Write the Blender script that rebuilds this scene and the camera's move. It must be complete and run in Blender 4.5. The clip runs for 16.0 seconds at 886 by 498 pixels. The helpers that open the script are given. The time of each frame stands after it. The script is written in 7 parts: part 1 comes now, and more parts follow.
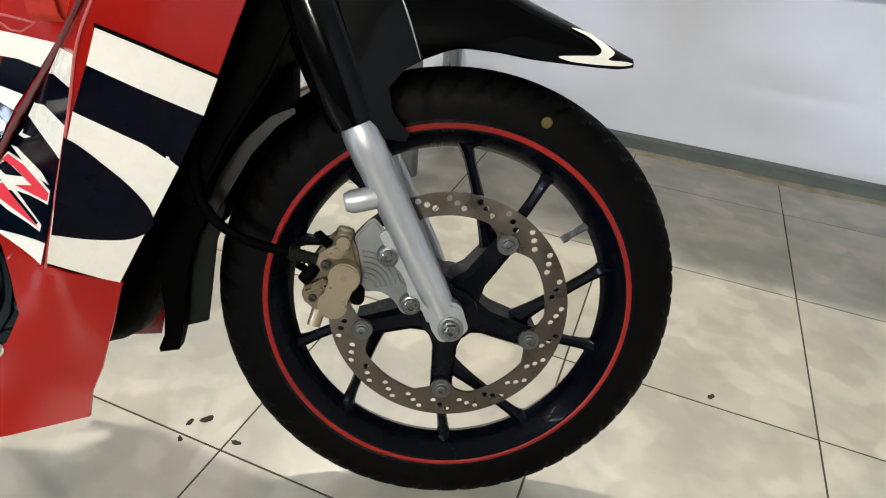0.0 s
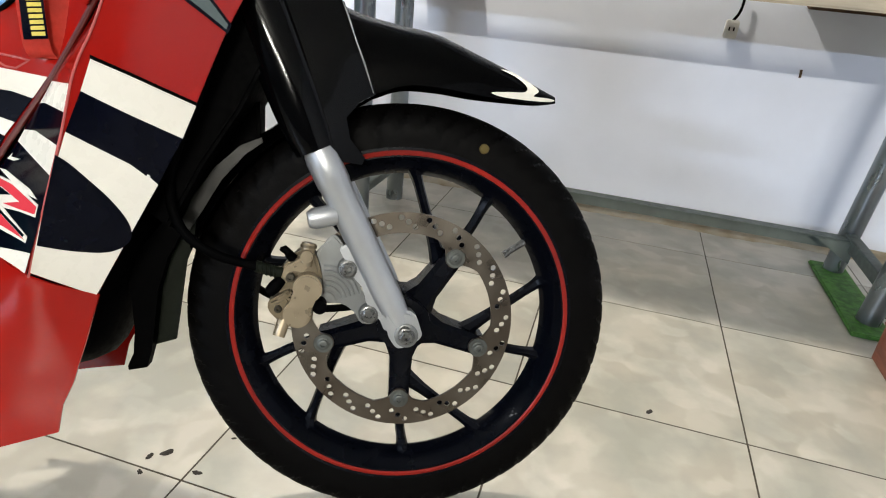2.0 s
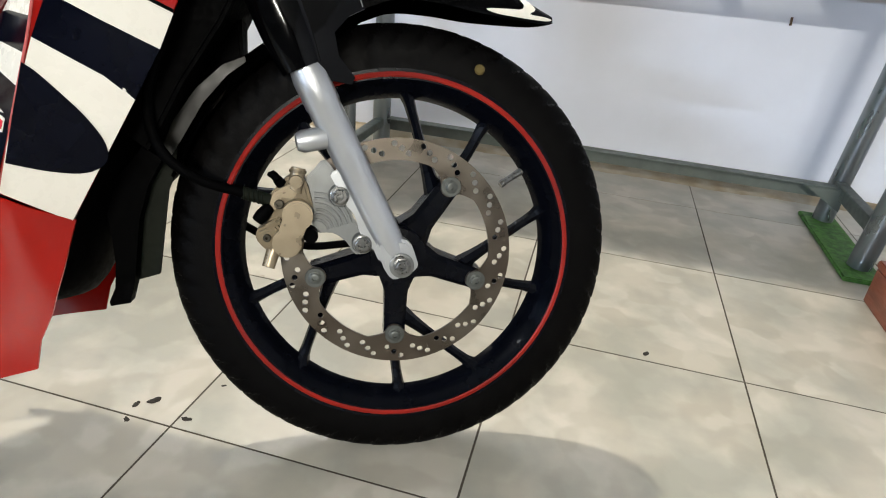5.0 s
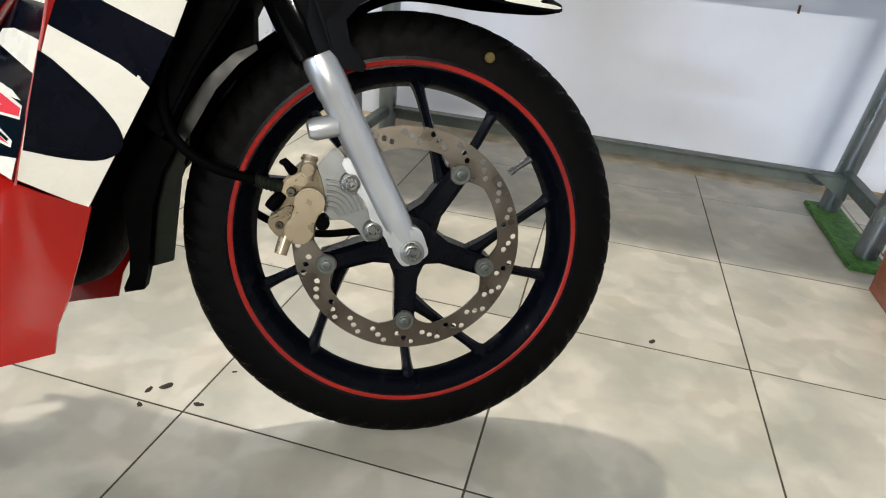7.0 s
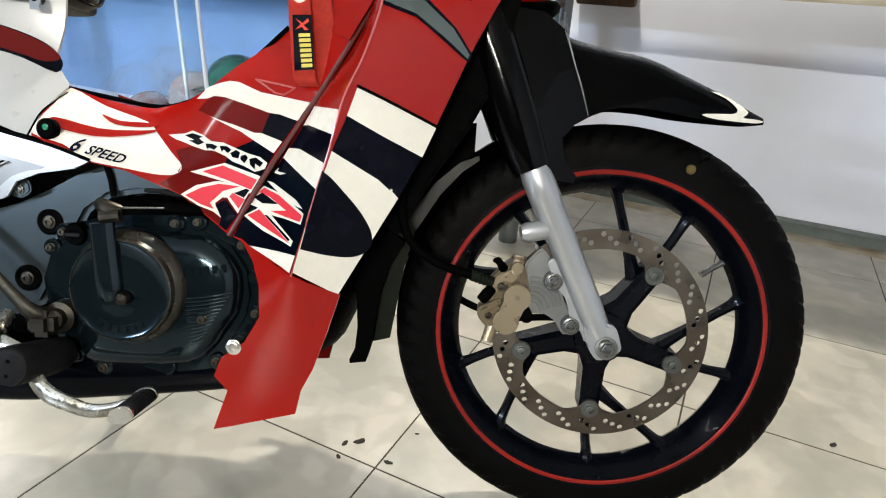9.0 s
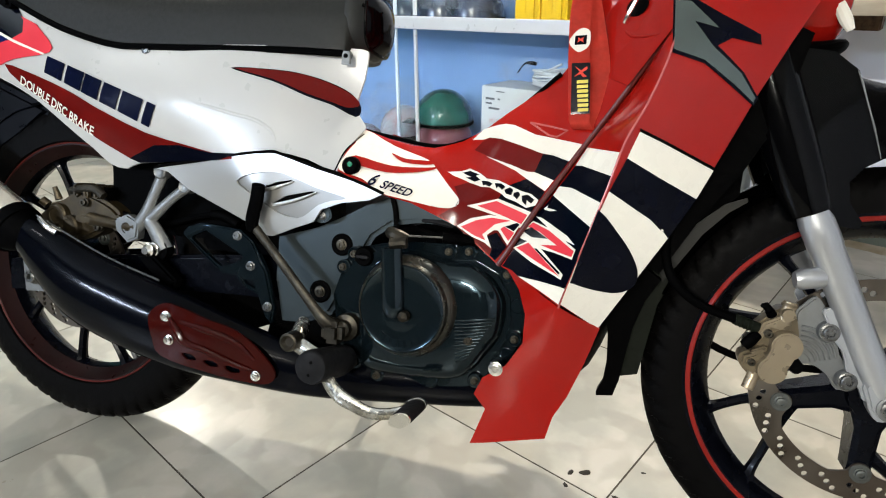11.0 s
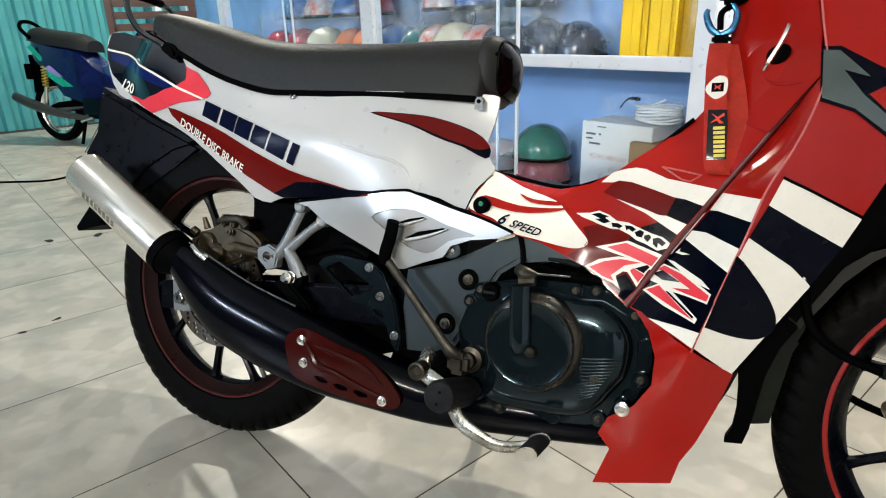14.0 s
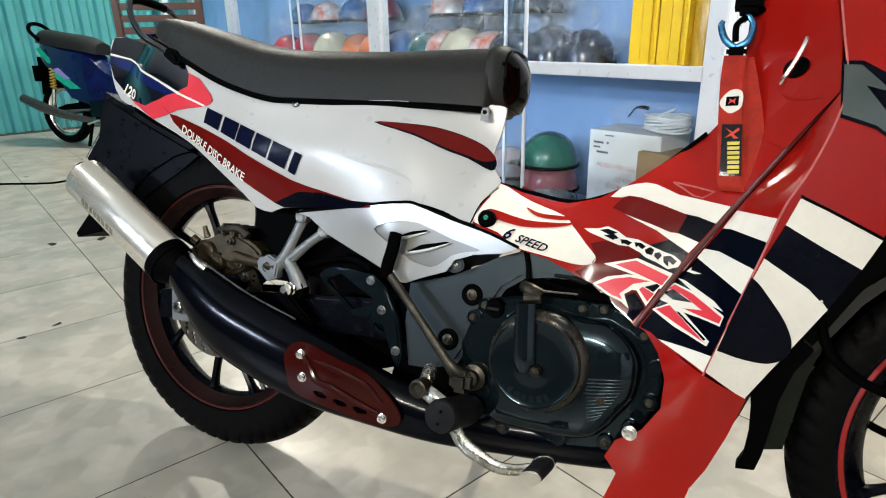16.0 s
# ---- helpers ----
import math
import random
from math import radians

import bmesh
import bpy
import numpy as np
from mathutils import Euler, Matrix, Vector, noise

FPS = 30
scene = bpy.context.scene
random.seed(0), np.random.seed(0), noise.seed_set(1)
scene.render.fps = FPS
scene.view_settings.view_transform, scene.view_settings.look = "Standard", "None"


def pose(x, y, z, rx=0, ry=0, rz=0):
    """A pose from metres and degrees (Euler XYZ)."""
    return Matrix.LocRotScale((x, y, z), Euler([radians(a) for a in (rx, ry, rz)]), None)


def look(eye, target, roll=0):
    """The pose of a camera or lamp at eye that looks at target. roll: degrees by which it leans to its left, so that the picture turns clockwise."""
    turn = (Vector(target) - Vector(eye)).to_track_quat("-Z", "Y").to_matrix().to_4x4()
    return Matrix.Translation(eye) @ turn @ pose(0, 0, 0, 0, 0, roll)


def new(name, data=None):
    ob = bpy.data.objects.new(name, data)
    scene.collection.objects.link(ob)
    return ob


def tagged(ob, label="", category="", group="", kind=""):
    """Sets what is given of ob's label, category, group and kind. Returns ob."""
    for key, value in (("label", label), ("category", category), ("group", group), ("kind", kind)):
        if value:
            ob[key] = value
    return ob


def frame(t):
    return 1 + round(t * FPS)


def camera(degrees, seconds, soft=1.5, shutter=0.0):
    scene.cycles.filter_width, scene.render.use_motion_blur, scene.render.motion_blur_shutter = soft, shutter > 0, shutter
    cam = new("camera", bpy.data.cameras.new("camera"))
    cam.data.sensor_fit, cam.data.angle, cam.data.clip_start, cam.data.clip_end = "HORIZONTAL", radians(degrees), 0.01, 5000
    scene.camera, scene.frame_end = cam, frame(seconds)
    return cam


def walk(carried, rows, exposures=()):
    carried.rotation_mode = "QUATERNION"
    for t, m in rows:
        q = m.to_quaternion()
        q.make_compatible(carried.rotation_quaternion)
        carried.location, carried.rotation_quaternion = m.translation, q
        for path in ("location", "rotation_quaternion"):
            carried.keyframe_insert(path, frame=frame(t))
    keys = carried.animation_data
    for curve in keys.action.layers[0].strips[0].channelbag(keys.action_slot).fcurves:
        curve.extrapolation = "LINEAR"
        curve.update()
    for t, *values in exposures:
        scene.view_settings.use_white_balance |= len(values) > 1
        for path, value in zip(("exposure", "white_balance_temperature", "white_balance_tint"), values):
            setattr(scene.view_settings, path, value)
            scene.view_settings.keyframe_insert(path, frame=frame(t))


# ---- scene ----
from mathutils.geometry import delaunay_2d_cdt

cam = camera(72.0, 16.0, soft=1.1)
PATH = [
    (0, (0.461, -0.434, 0.735), (-0.094, 1.153, -0.348), 5.0),
    (0.5, (0.475, -0.49, 0.727), (-0.045, 1.237, -0.136), 5.6),
    (1, (0.486, -0.521, 0.723), (0.004, 1.233, -0.106), 5.6),
    (1.5, (0.489, -0.53, 0.714), (0.023, 1.224, -0.126), 5.5),
    (2, (0.495, -0.534, 0.706), (0.04, 1.219, -0.141), 5.4),
    (2.5, (0.494, -0.54, 0.692), (0.048, 1.215, -0.158), 5.2),
    (3, (0.488, -0.541, 0.681), (0.053, 1.213, -0.176), 5.1),
    (3.5, (0.487, -0.54, 0.666), (0.066, 1.213, -0.199), 5.1),
    (4, (0.485, -0.539, 0.654), (0.074, 1.211, -0.222), 5.1),
    (6.5, (0.49, -0.535, 0.626), (0.115, 1.192, -0.312), 5.4),
    (7, (0.48, -0.546, 0.636), (0.086, 1.177, -0.301), 5.2),
    (7.5, (0.45, -0.559, 0.655), (-0.013, 1.15, -0.275), 4.7),
    (8, (0.427, -0.572, 0.675), (-0.147, 1.115, -0.231), 4.1),
    (8.5, (0.406, -0.59, 0.697), (-0.279, 1.075, -0.173), 3.6),
    (9, (0.389, -0.615, 0.718), (-0.389, 1.026, -0.121), 3.1),
    (9.5, (0.371, -0.638, 0.728), (-0.496, 0.969, -0.089), 2.6),
    (10, (0.346, -0.659, 0.732), (-0.655, 0.874, -0.073), 1.7),
    (10.2, (0.335, -0.669, 0.734), (-0.718, 0.832, -0.066), 1.3),
    (12.3, (0.278, -0.768, 0.759), (-1.111, 0.471, 0.028), -2.3),
    (12.5, (0.28, -0.774, 0.763), (-1.119, 0.46, 0.04), -2.3),
    (13, (0.271, -0.779, 0.765), (-1.142, 0.445, 0.055), -2.1),
    (13.5, (0.265, -0.782, 0.765), (-1.161, 0.435, 0.071), -1.8),
    (14, (0.272, -0.777, 0.766), (-1.162, 0.437, 0.081), -1.6),
    (14.5, (0.261, -0.762, 0.762), (-1.18, 0.448, 0.084), -1.4),
    (15, (0.249, -0.753, 0.756), (-1.194, 0.455, 0.081), -1.3),
    (15.5, (0.245, -0.751, 0.764), (-1.2, 0.456, 0.089), -1.1),
    (16, (0.253, -0.757, 0.771), (-1.196, 0.447, 0.1), -1.1),
]
walk(cam, [(t, look(eye, target, roll)) for t, eye, target, roll in PATH],
     exposures=[(0, 0.05), (6.5, 0.10), (8.5, 0.08), (10, 0.02), (12.5, 0.02), (14, -0.08), (16, -0.10)])

# ---- light: a showroom at night, all lamps out of view ----
world = bpy.data.worlds.new("night")
scene.world = world
world.use_nodes = True
world.node_tree.nodes["Background"].inputs["Color"].default_value = (0.5, 0.6, 1.0, 1)
world.node_tree.nodes["Background"].inputs["Strength"].default_value = 0.02

CEIL = 3.1
X0, X1, Y0, Y1 = -6.35, 4.2, -5.1, 1.50      # the room
# hanging bulbs: x, y, height, power; their shadows are fairly crisp
# the second is added to brighten the far teal wall and motorcycle
BULBS = [(-0.35, 1.04, 2.30, 58), (-4.5, 0.95, 2.85, 105)]
for tx, ty, tz, power in BULBS:
    lamp = new("bulb_light", bpy.data.lights.new("bulb_light", "AREA"))
    lamp.data.shape, lamp.data.size = "DISK", 0.13
    lamp.data.energy, lamp.data.color = power, (1.0, 0.945, 0.82)
    lamp.matrix_world = pose(tx, ty, tz)
# an added weak fill tube under the ceiling, along the room
CEIL_FILL = (-3.0, -2.6, 16)
lamp = new("tube_light", bpy.data.lights.new("tube_light", "AREA"))
lamp.data.shape, lamp.data.size, lamp.data.size_y = "RECTANGLE", 1.2, 0.06
lamp.data.energy, lamp.data.color = CEIL_FILL[2], (0.93, 0.97, 1.0)
lamp.matrix_world = pose(CEIL_FILL[0], CEIL_FILL[1], CEIL - 0.09)
# tubes on the wall behind the camera: x, height, power, colour
WALL_TUBES = [(1.6, 2.58, 196, (1.0, 0.965, 0.87)), (-1.7, 1.85, 128, (0.66, 0.79, 1.0))]
for tx, tz, power, tint in WALL_TUBES:
    lamp = new("wall_tube_light", bpy.data.lights.new("wall_tube_light", "AREA"))
    lamp.data.shape, lamp.data.size, lamp.data.size_y = "RECTANGLE", 1.2, 0.06
    lamp.data.energy, lamp.data.color = power, tint
    lamp.matrix_world = pose(tx, Y0 + 0.10, tz, 84, 0, 0)


# ---- materials ----
def mat(name, color, rough=0.5, metal=0.0, vary=0.12, scale=40.0, bump=0.0, bump_scale=200.0, coat=0.0, second=None,
        stretch=(1, 1, 1), emit=None, alpha=1.0, rvary=0.1, spec=0.5):
    m = bpy.data.materials.new(name)
    m.use_nodes = True
    nt = m.node_tree
    bsdf = nt.nodes["Principled BSDF"]
    bsdf.inputs["Roughness"].default_value = rough
    bsdf.inputs["Metallic"].default_value = metal
    bsdf.inputs["Coat Weight"].default_value = coat
    bsdf.inputs["Coat Roughness"].default_value = 0.05
    bsdf.inputs["Specular IOR Level"].default_value = spec
    co = nt.nodes.new("ShaderNodeTexCoord")
    mp = nt.nodes.new("ShaderNodeMapping")
    mp.inputs["Scale"].default_value = stretch
    nt.links.new(co.outputs["Object"], mp.inputs["Vector"])
    big = nt.nodes.new("ShaderNodeTexNoise")
    big.inputs["Scale"].default_value = scale
    big.inputs["Detail"].default_value = 6.0
    nt.links.new(mp.outputs["Vector"], big.inputs["Vector"])
    mix = nt.nodes.new("ShaderNodeMix")
    mix.data_type = "RGBA"
    c2 = second or tuple(c * (1 - vary) for c in color)
    mix.inputs[6].default_value = (*color, 1)
    mix.inputs[7].default_value = (*c2, 1)
    ramp = nt.nodes.new("ShaderNodeMapRange")
    ramp.inputs["From Min"].default_value, ramp.inputs["From Max"].default_value = 0.35, 0.65
    nt.links.new(big.outputs["Fac"], ramp.inputs["Value"])
    nt.links.new(ramp.outputs["Result"], mix.inputs[0])
    nt.links.new(mix.outputs[2], bsdf.inputs["Base Color"])
    if rvary:
        fine = nt.nodes.new("ShaderNodeTexNoise")
        fine.inputs["Scale"].default_value = scale * 4
        fine.inputs["Detail"].default_value = 4.0
        nt.links.new(mp.outputs["Vector"], fine.inputs["Vector"])
        rr = nt.nodes.new("ShaderNodeMapRange")
        rr.inputs["To Min"].default_value, rr.inputs["To Max"].default_value = max(0.02, rough - rvary), min(1, rough + rvary)
        rr.inputs["From Min"].default_value, rr.inputs["From Max"].default_value = 0.3, 0.7
        nt.links.new(fine.outputs["Fac"], rr.inputs["Value"])
        nt.links.new(rr.outputs["Result"], bsdf.inputs["Roughness"])
    if bump:
        bn = nt.nodes.new("ShaderNodeTexNoise")
        bn.inputs["Scale"].default_value = bump_scale
        bn.inputs["Detail"].default_value = 5.0
        nt.links.new(mp.outputs["Vector"], bn.inputs["Vector"])
        bp = nt.nodes.new("ShaderNodeBump")
        bp.inputs["Strength"].default_value = bump
        bp.inputs["Distance"].default_value = 0.002
        nt.links.new(bn.outputs["Fac"], bp.inputs["Height"])
        nt.links.new(bp.outputs["Normal"], bsdf.inputs["Normal"])
    if emit:
        bsdf.inputs["Emission Color"].default_value = (*emit[:3], 1)
        bsdf.inputs["Emission Strength"].default_value = emit[3]
    return m


RED = mat("red_paint", (0.305, 0.0070, 0.0040), 0.15, vary=0.12, scale=9, coat=0.22, rvary=0.03, bump=0.02, bump_scale=30, spec=0.2)
WHITE = mat("white_vinyl", (0.76, 0.72, 0.63), 0.28, vary=0.04, scale=20, rvary=0.05, spec=0.22)
PEARL = mat("pearl_white_paint", (0.48, 0.48, 0.465), 0.3, metal=0.05, vary=0.04, scale=8, coat=0.12, rvary=0.03, spec=0.35)
NAVY = mat("dark_navy_vinyl", (0.0014, 0.002, 0.006), 0.13, vary=0.3, scale=30, rvary=0.03, spec=0.10)
NAVYGLOSS = mat("lacquered_navy_paint", (0.002, 0.003, 0.009), 0.06, vary=0.3, scale=30, rvary=0.02, spec=0.5, coat=1.0)
# deep blue for the sheen mirrored in the tail's lacquer
BLUEGLOSS = mat("blue_sheen_lacquer", (0.004, 0.012, 0.10), 0.06, vary=0.3, scale=30, rvary=0.02, spec=0.5, coat=0.5)
SATINBLK = mat("satin_black_plastic", (0.0022, 0.0026, 0.0042), 0.34, vary=0.3, scale=12, spec=0.06)
PINK = mat("pink_red_vinyl", (0.66, 0.042, 0.06), 0.24, vary=0.06, scale=30, rvary=0.03, spec=0.15)
DECALRED = mat("deep_red_vinyl", (0.125, 0.0055, 0.0045), 0.13, vary=0.25, scale=10, rvary=0.03, spec=0.15)
BLUEINK = mat("navy_blue_print", (0.003, 0.005, 0.020), 0.18, vary=0.2, scale=30, rvary=0.05, spec=0.1)
GREYV = mat("grey_vinyl", (0.10, 0.125, 0.118), 0.2, metal=0.5, vary=0.15, scale=30, coat=0.2, rvary=0.05)
GLOSSBLK = mat("gloss_black_plastic", (0.0009, 0.0009, 0.0011), 0.09, vary=0.3, scale=30, rvary=0.02, bump=0.02, bump_scale=25, spec=0.12)
BLK = mat("matt_black_plastic", (0.0005, 0.0005, 0.0006), 0.6, vary=0.3, scale=40, bump=0.04, bump_scale=400, spec=0.02)
RUBBER = mat("tyre_rubber", (0.0017, 0.0015, 0.0014), 0.5, vary=0.3, scale=25, bump=0.15, bump_scale=300, second=(0.0012, 0.0010, 0.0010), spec=0.04)
SEATM = mat("black_vinyl_leather", (0.0155, 0.016, 0.015), 0.5, vary=0.06, scale=40, bump=0.15, bump_scale=900, spec=0.2)
RIMM = mat("satin_black_rim", (0.0012, 0.0016, 0.0034), 0.26, vary=0.2, scale=8, rvary=0.04, spec=0.07, coat=0.06)
SILVERW = mat("light_silver_paint", (0.50, 0.50, 0.485), 0.3, metal=0.65, vary=0.03, scale=8, rvary=0.015)
# darker copy of the silver; shade in the vent recess is put into it
VENTM = mat("shaded_silver_paint", (0.27, 0.265, 0.25), 0.34, metal=0.6, vary=0.08, scale=14, rvary=0.03)
MAROONRIM = mat("maroon_rim", (0.013, 0.0028, 0.0024), 0.36, vary=0.4, scale=14, spec=0.12)
# the rear rim's tape, a darker red than the front one
DULLTAPE = mat("dark_red_rim_tape", (0.085, 0.010, 0.007), 0.45, vary=0.4, scale=12, spec=0.15)
# lighter red; the highlight along the cover edges is put into it
REDEDGE = mat("highlit_red_edge", (0.50, 0.10, 0.09), 0.2, vary=0.2, scale=30, coat=0.4)
GREYRUB = mat("grey_rubber", (0.010, 0.010, 0.011), 0.6, vary=0.3, scale=40, bump=0.2, spec=0.1)
WORNCHROME = mat("worn_chrome", (0.60, 0.60, 0.56), 0.22, metal=0.9, vary=0.4, scale=40, rvary=0.15, bump=0.12, bump_scale=70, second=(0.30, 0.28, 0.23))
RIMRED = mat("red_rim_tape", (0.30, 0.013, 0.006), 0.4, vary=0.4, scale=7, rvary=0.08, spec=0.2, second=(0.16, 0.009, 0.006))
DISC = mat("brushed_brake_disc", (0.058, 0.042, 0.030), 0.33, metal=0.85, vary=0.35, scale=6, bump=0.04, bump_scale=500, second=(0.105, 0.092, 0.075))
ALU = mat("painted_silver_alloy", (0.40, 0.41, 0.42), 0.34, metal=0.75, vary=0.05, scale=14, rvary=0.04)
CAST = mat("cast_alloy", (0.18, 0.185, 0.18), 0.42, metal=0.65, vary=0.2, scale=24, bump=0.08)
PADM = mat("dull_zinc_pad", (0.085, 0.09, 0.082), 0.45, metal=0.6, vary=0.3, scale=40)
# darker copy of the caliper champagne; the body's shading is put into its colour
GOLDD = mat("shaded_champagne_paint", (0.145, 0.112, 0.066), 0.36, metal=0.5, vary=0.35, scale=30, bump=0.08)
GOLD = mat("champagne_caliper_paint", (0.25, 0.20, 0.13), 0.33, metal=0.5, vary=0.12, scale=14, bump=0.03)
BRONZE = mat("dirty_bronze_caliper", (0.060, 0.043, 0.020), 0.38, metal=0.6, vary=0.5, scale=40, bump=0.2)
STEEL = mat("zinc_steel", (0.15, 0.15, 0.145), 0.32, metal=0.9, vary=0.3, scale=80, bump=0.1)
CHROME = mat("polished_steel", (0.80, 0.78, 0.72), 0.19, metal=1.0, vary=0.12, scale=16, rvary=0.08, bump=0.03, bump_scale=60)
RAILBLK = mat("gloss_black_rail_enamel", (0.004, 0.004, 0.005), 0.1, vary=0.2, scale=20, rvary=0.02, spec=0.6, coat=0.4)
CANM = mat("brushed_silencer_steel", (0.78, 0.74, 0.64), 0.2, metal=0.75, vary=0.1, scale=9, rvary=0.05, bump=0.02, bump_scale=50)
GUN = mat("gunmetal_engine_paint", (0.011, 0.021, 0.027), 0.15, metal=0.8, vary=0.1, scale=30, bump=0.012, bump_scale=300, spec=0.3, rvary=0.04, coat=0.3)
FRAMEM = mat("dark_grey_frame_paint", (0.052, 0.066, 0.071), 0.3, metal=0.75, vary=0.05, scale=12, spec=0.3, rvary=0.02, coat=0.15)
PIPEM = mat("black_exhaust_enamel", (0.0009, 0.0013, 0.0030), 0.13, vary=0.3, scale=12, rvary=0.02, spec=0.10)
GUARD = mat("dark_red_guard_paint", (0.032, 0.0028, 0.0020), 0.14, vary=0.2, scale=14, coat=0.06, bump=0.02, bump_scale=60, spec=0.10)
GREENFLAP = mat("olive_rubber", (0.0055, 0.0072, 0.0038), 0.6, vary=0.3, bump=0.1, spec=0.1)
DIRTSTEEL = mat("worn_grimy_steel", (0.052, 0.045, 0.033), 0.40, metal=0.8, vary=0.6, scale=40, bump=0.2)
# olive tone that stands for the floor mirrored in the mudguard edge
LIPM = mat("olive_floor_sheen", (0.016, 0.015, 0.011), 0.4, vary=0.5, scale=16, second=(0.004, 0.004, 0.003), spec=0.2)
LINE = mat("panel_gap_black", (0.002, 0.002, 0.002), 0.8, spec=0.02)
STRAP = mat("red_webbing", (0.72, 0.05, 0.025), 0.7, vary=0.2, scale=60, bump=0.5, bump_scale=1500)
YELLOWV = mat("yellow_print", (0.62, 0.50, 0.05), 0.5, vary=0.1)
BLUECLIP = mat("anodised_blue", (0.06, 0.22, 0.42), 0.2, metal=0.9, vary=0.2)
GREENGLINT = mat("green_glint", (0.02, 0.35, 0.18), 0.1, vary=0.5, scale=200, coat=1.0)

# ---- shape helpers ----


def finish(bm, sharp=0.6, smooth=True):
    bm.normal_update()
    for f in bm.faces:
        f.smooth = smooth
    for e in bm.edges:
        e.smooth = not (len(e.link_faces) != 2 or e.calc_face_angle(0.0) > sharp)


def part(name, bm, material, parent=None, label="", sharp=0.6, flat=False):
    finish(bm, sharp, not flat)
    me = bpy.data.meshes.new(name)
    bm.to_mesh(me)
    bm.free()
    me.materials.append(material)
    ob = new(name, me)
    if parent is not None:
        ob.parent = parent
    if label:
        tagged(ob, label)
    return ob


def thing(name, label, category, m=None, group="", kind=""):
    ob = new(name)
    ob.empty_display_size = 0.1
    if m is not None:
        ob.matrix_basis = m
    return tagged(ob, label, category, group, kind)


def single(name, bm, material, label, category, m=None, group="", kind="", sharp=0.6, flat=False):
    ob = part(name, bm, material, None, "", sharp, flat)
    if m is not None:
        ob.matrix_basis = m
    return tagged(ob, label, category, group, kind)


def spline(pts, n=5, closed=False):
    """Catmull-Rom through points of any dimension."""
    p = [Vector(q) for q in pts]
    out, count = [], len(p)
    last = count if closed else count - 1
    for i in range(last):
        a = p[(i - 1) % count] if closed or i > 0 else p[0] * 2 - p[1]
        b, c = p[i], p[(i + 1) % count]
        d = p[(i + 2) % count] if closed or i + 2 < count else p[-1] * 2 - p[-2]
        for k in range(n):
            t = k / n
            out.append(0.5 * (2 * b + (c - a) * t + (2 * a - 5 * b + 4 * c - d) * t * t + (3 * b - a - 3 * c + d) * t ** 3))
    if not closed:
        out.append(p[-1])
    return out


def tube(pts, radius, seg=12, n=5, smooth=True, caps=True, flat=1.0, bm=None):
    """A round bar along points; radius: one number, or one for each point. flat squeezes it across y."""
    bm = bm or bmesh.new()
    rad = radius if isinstance(radius, (list, tuple)) else [radius] * len(pts)
    path = spline([(*q, r) for q, r in zip(pts, rad)], n) if smooth and len(pts) > 2 else [Vector((*q, r)) for q, r in zip(pts, rad)]
    rings, side = [], None
    for i, q in enumerate(path):
        a, b = path[max(i - 1, 0)].to_3d(), path[min(i + 1, len(path) - 1)].to_3d()
        way = (b - a).normalized()
        if side is None:
            side = way.cross(Vector((0, 1, 0)) if abs(way.y) < 0.9 else Vector((1, 0, 0))).normalized()
        side = (side - way * side.dot(way)).normalized()
        up = way.cross(side)
        ring = []
        for k in range(seg):
            an = 2 * math.pi * k / seg
            off = side * math.cos(an) * q[3] + up * math.sin(an) * q[3]
            off.y *= flat
            ring.append(bm.verts.new(q.to_3d() + off))
        rings.append(ring)
    for r0, r1 in zip(rings, rings[1:]):
        for k in range(seg):
            bm.faces.new((r0[k], r0[(k + 1) % seg], r1[(k + 1) % seg], r1[k]))
    if caps:
        bm.faces.new(list(reversed(rings[0])))
        bm.faces.new(rings[-1])
    return bm


def lathe(profile, centre, seg=64, closed=False, bm=None, axis="y"):
    """Turns (radius, offset along the axis) round the axis through centre."""
    bm = bm or bmesh.new()
    rings = []
    for r, o in profile:
        ring = []
        for k in range(seg):
            an = 2 * math.pi * k / seg
            c, s = r * math.cos(an), r * math.sin(an)
            v = (c, o, s) if axis == "y" else (c, s, o) if axis == "z" else (o, c, s)
            ring.append(bm.verts.new(Vector(centre) + Vector(v)))
        rings.append(ring)
    pairs = list(zip(rings, rings[1:])) + ([(rings[-1], rings[0])] if closed else [])
    for r0, r1 in pairs:
        for k in range(seg):
            bm.faces.new((r0[k], r0[(k + 1) % seg], r1[(k + 1) % seg], r1[k]))
    if not closed:
        bm.faces.new(rings[0])
        bm.faces.new(list(reversed(rings[-1])))
    bmesh.ops.recalc_face_normals(bm, faces=bm.faces[:])
    return bm


def prism(outline, y0, y1, bevel=0.0, holes=(), bm=None, segments=2):
    """An outline in x and z, stretched from y0 to y1, with round edges."""
    own = bmesh.new()
    if holes:
        pts, edges = [], []
        for loop in (outline, *holes):
            base = len(pts)
            pts += [Vector((q[0], q[1])) for q in loop]
            edges += [(base + i, base + (i + 1) % len(loop)) for i in range(len(loop))]
        vs, es, fs, *_ = delaunay_2d_cdt(pts, edges, [], 1, 1e-6)
        fs = [f for f in fs if not in_hole(vs, f, holes)]
        lo = [own.verts.new((v[0], y0, v[1])) for v in vs]
        hi = [own.verts.new((v[0], y1, v[1])) for v in vs]
        count = {}
        for f in fs:
            own.faces.new([lo[i] for i in f])
            own.faces.new([hi[i] for i in reversed(f)])
            for i in range(len(f)):
                e = tuple(sorted((f[i], f[(i + 1) % len(f)])))
                count[e] = count.get(e, 0) + 1
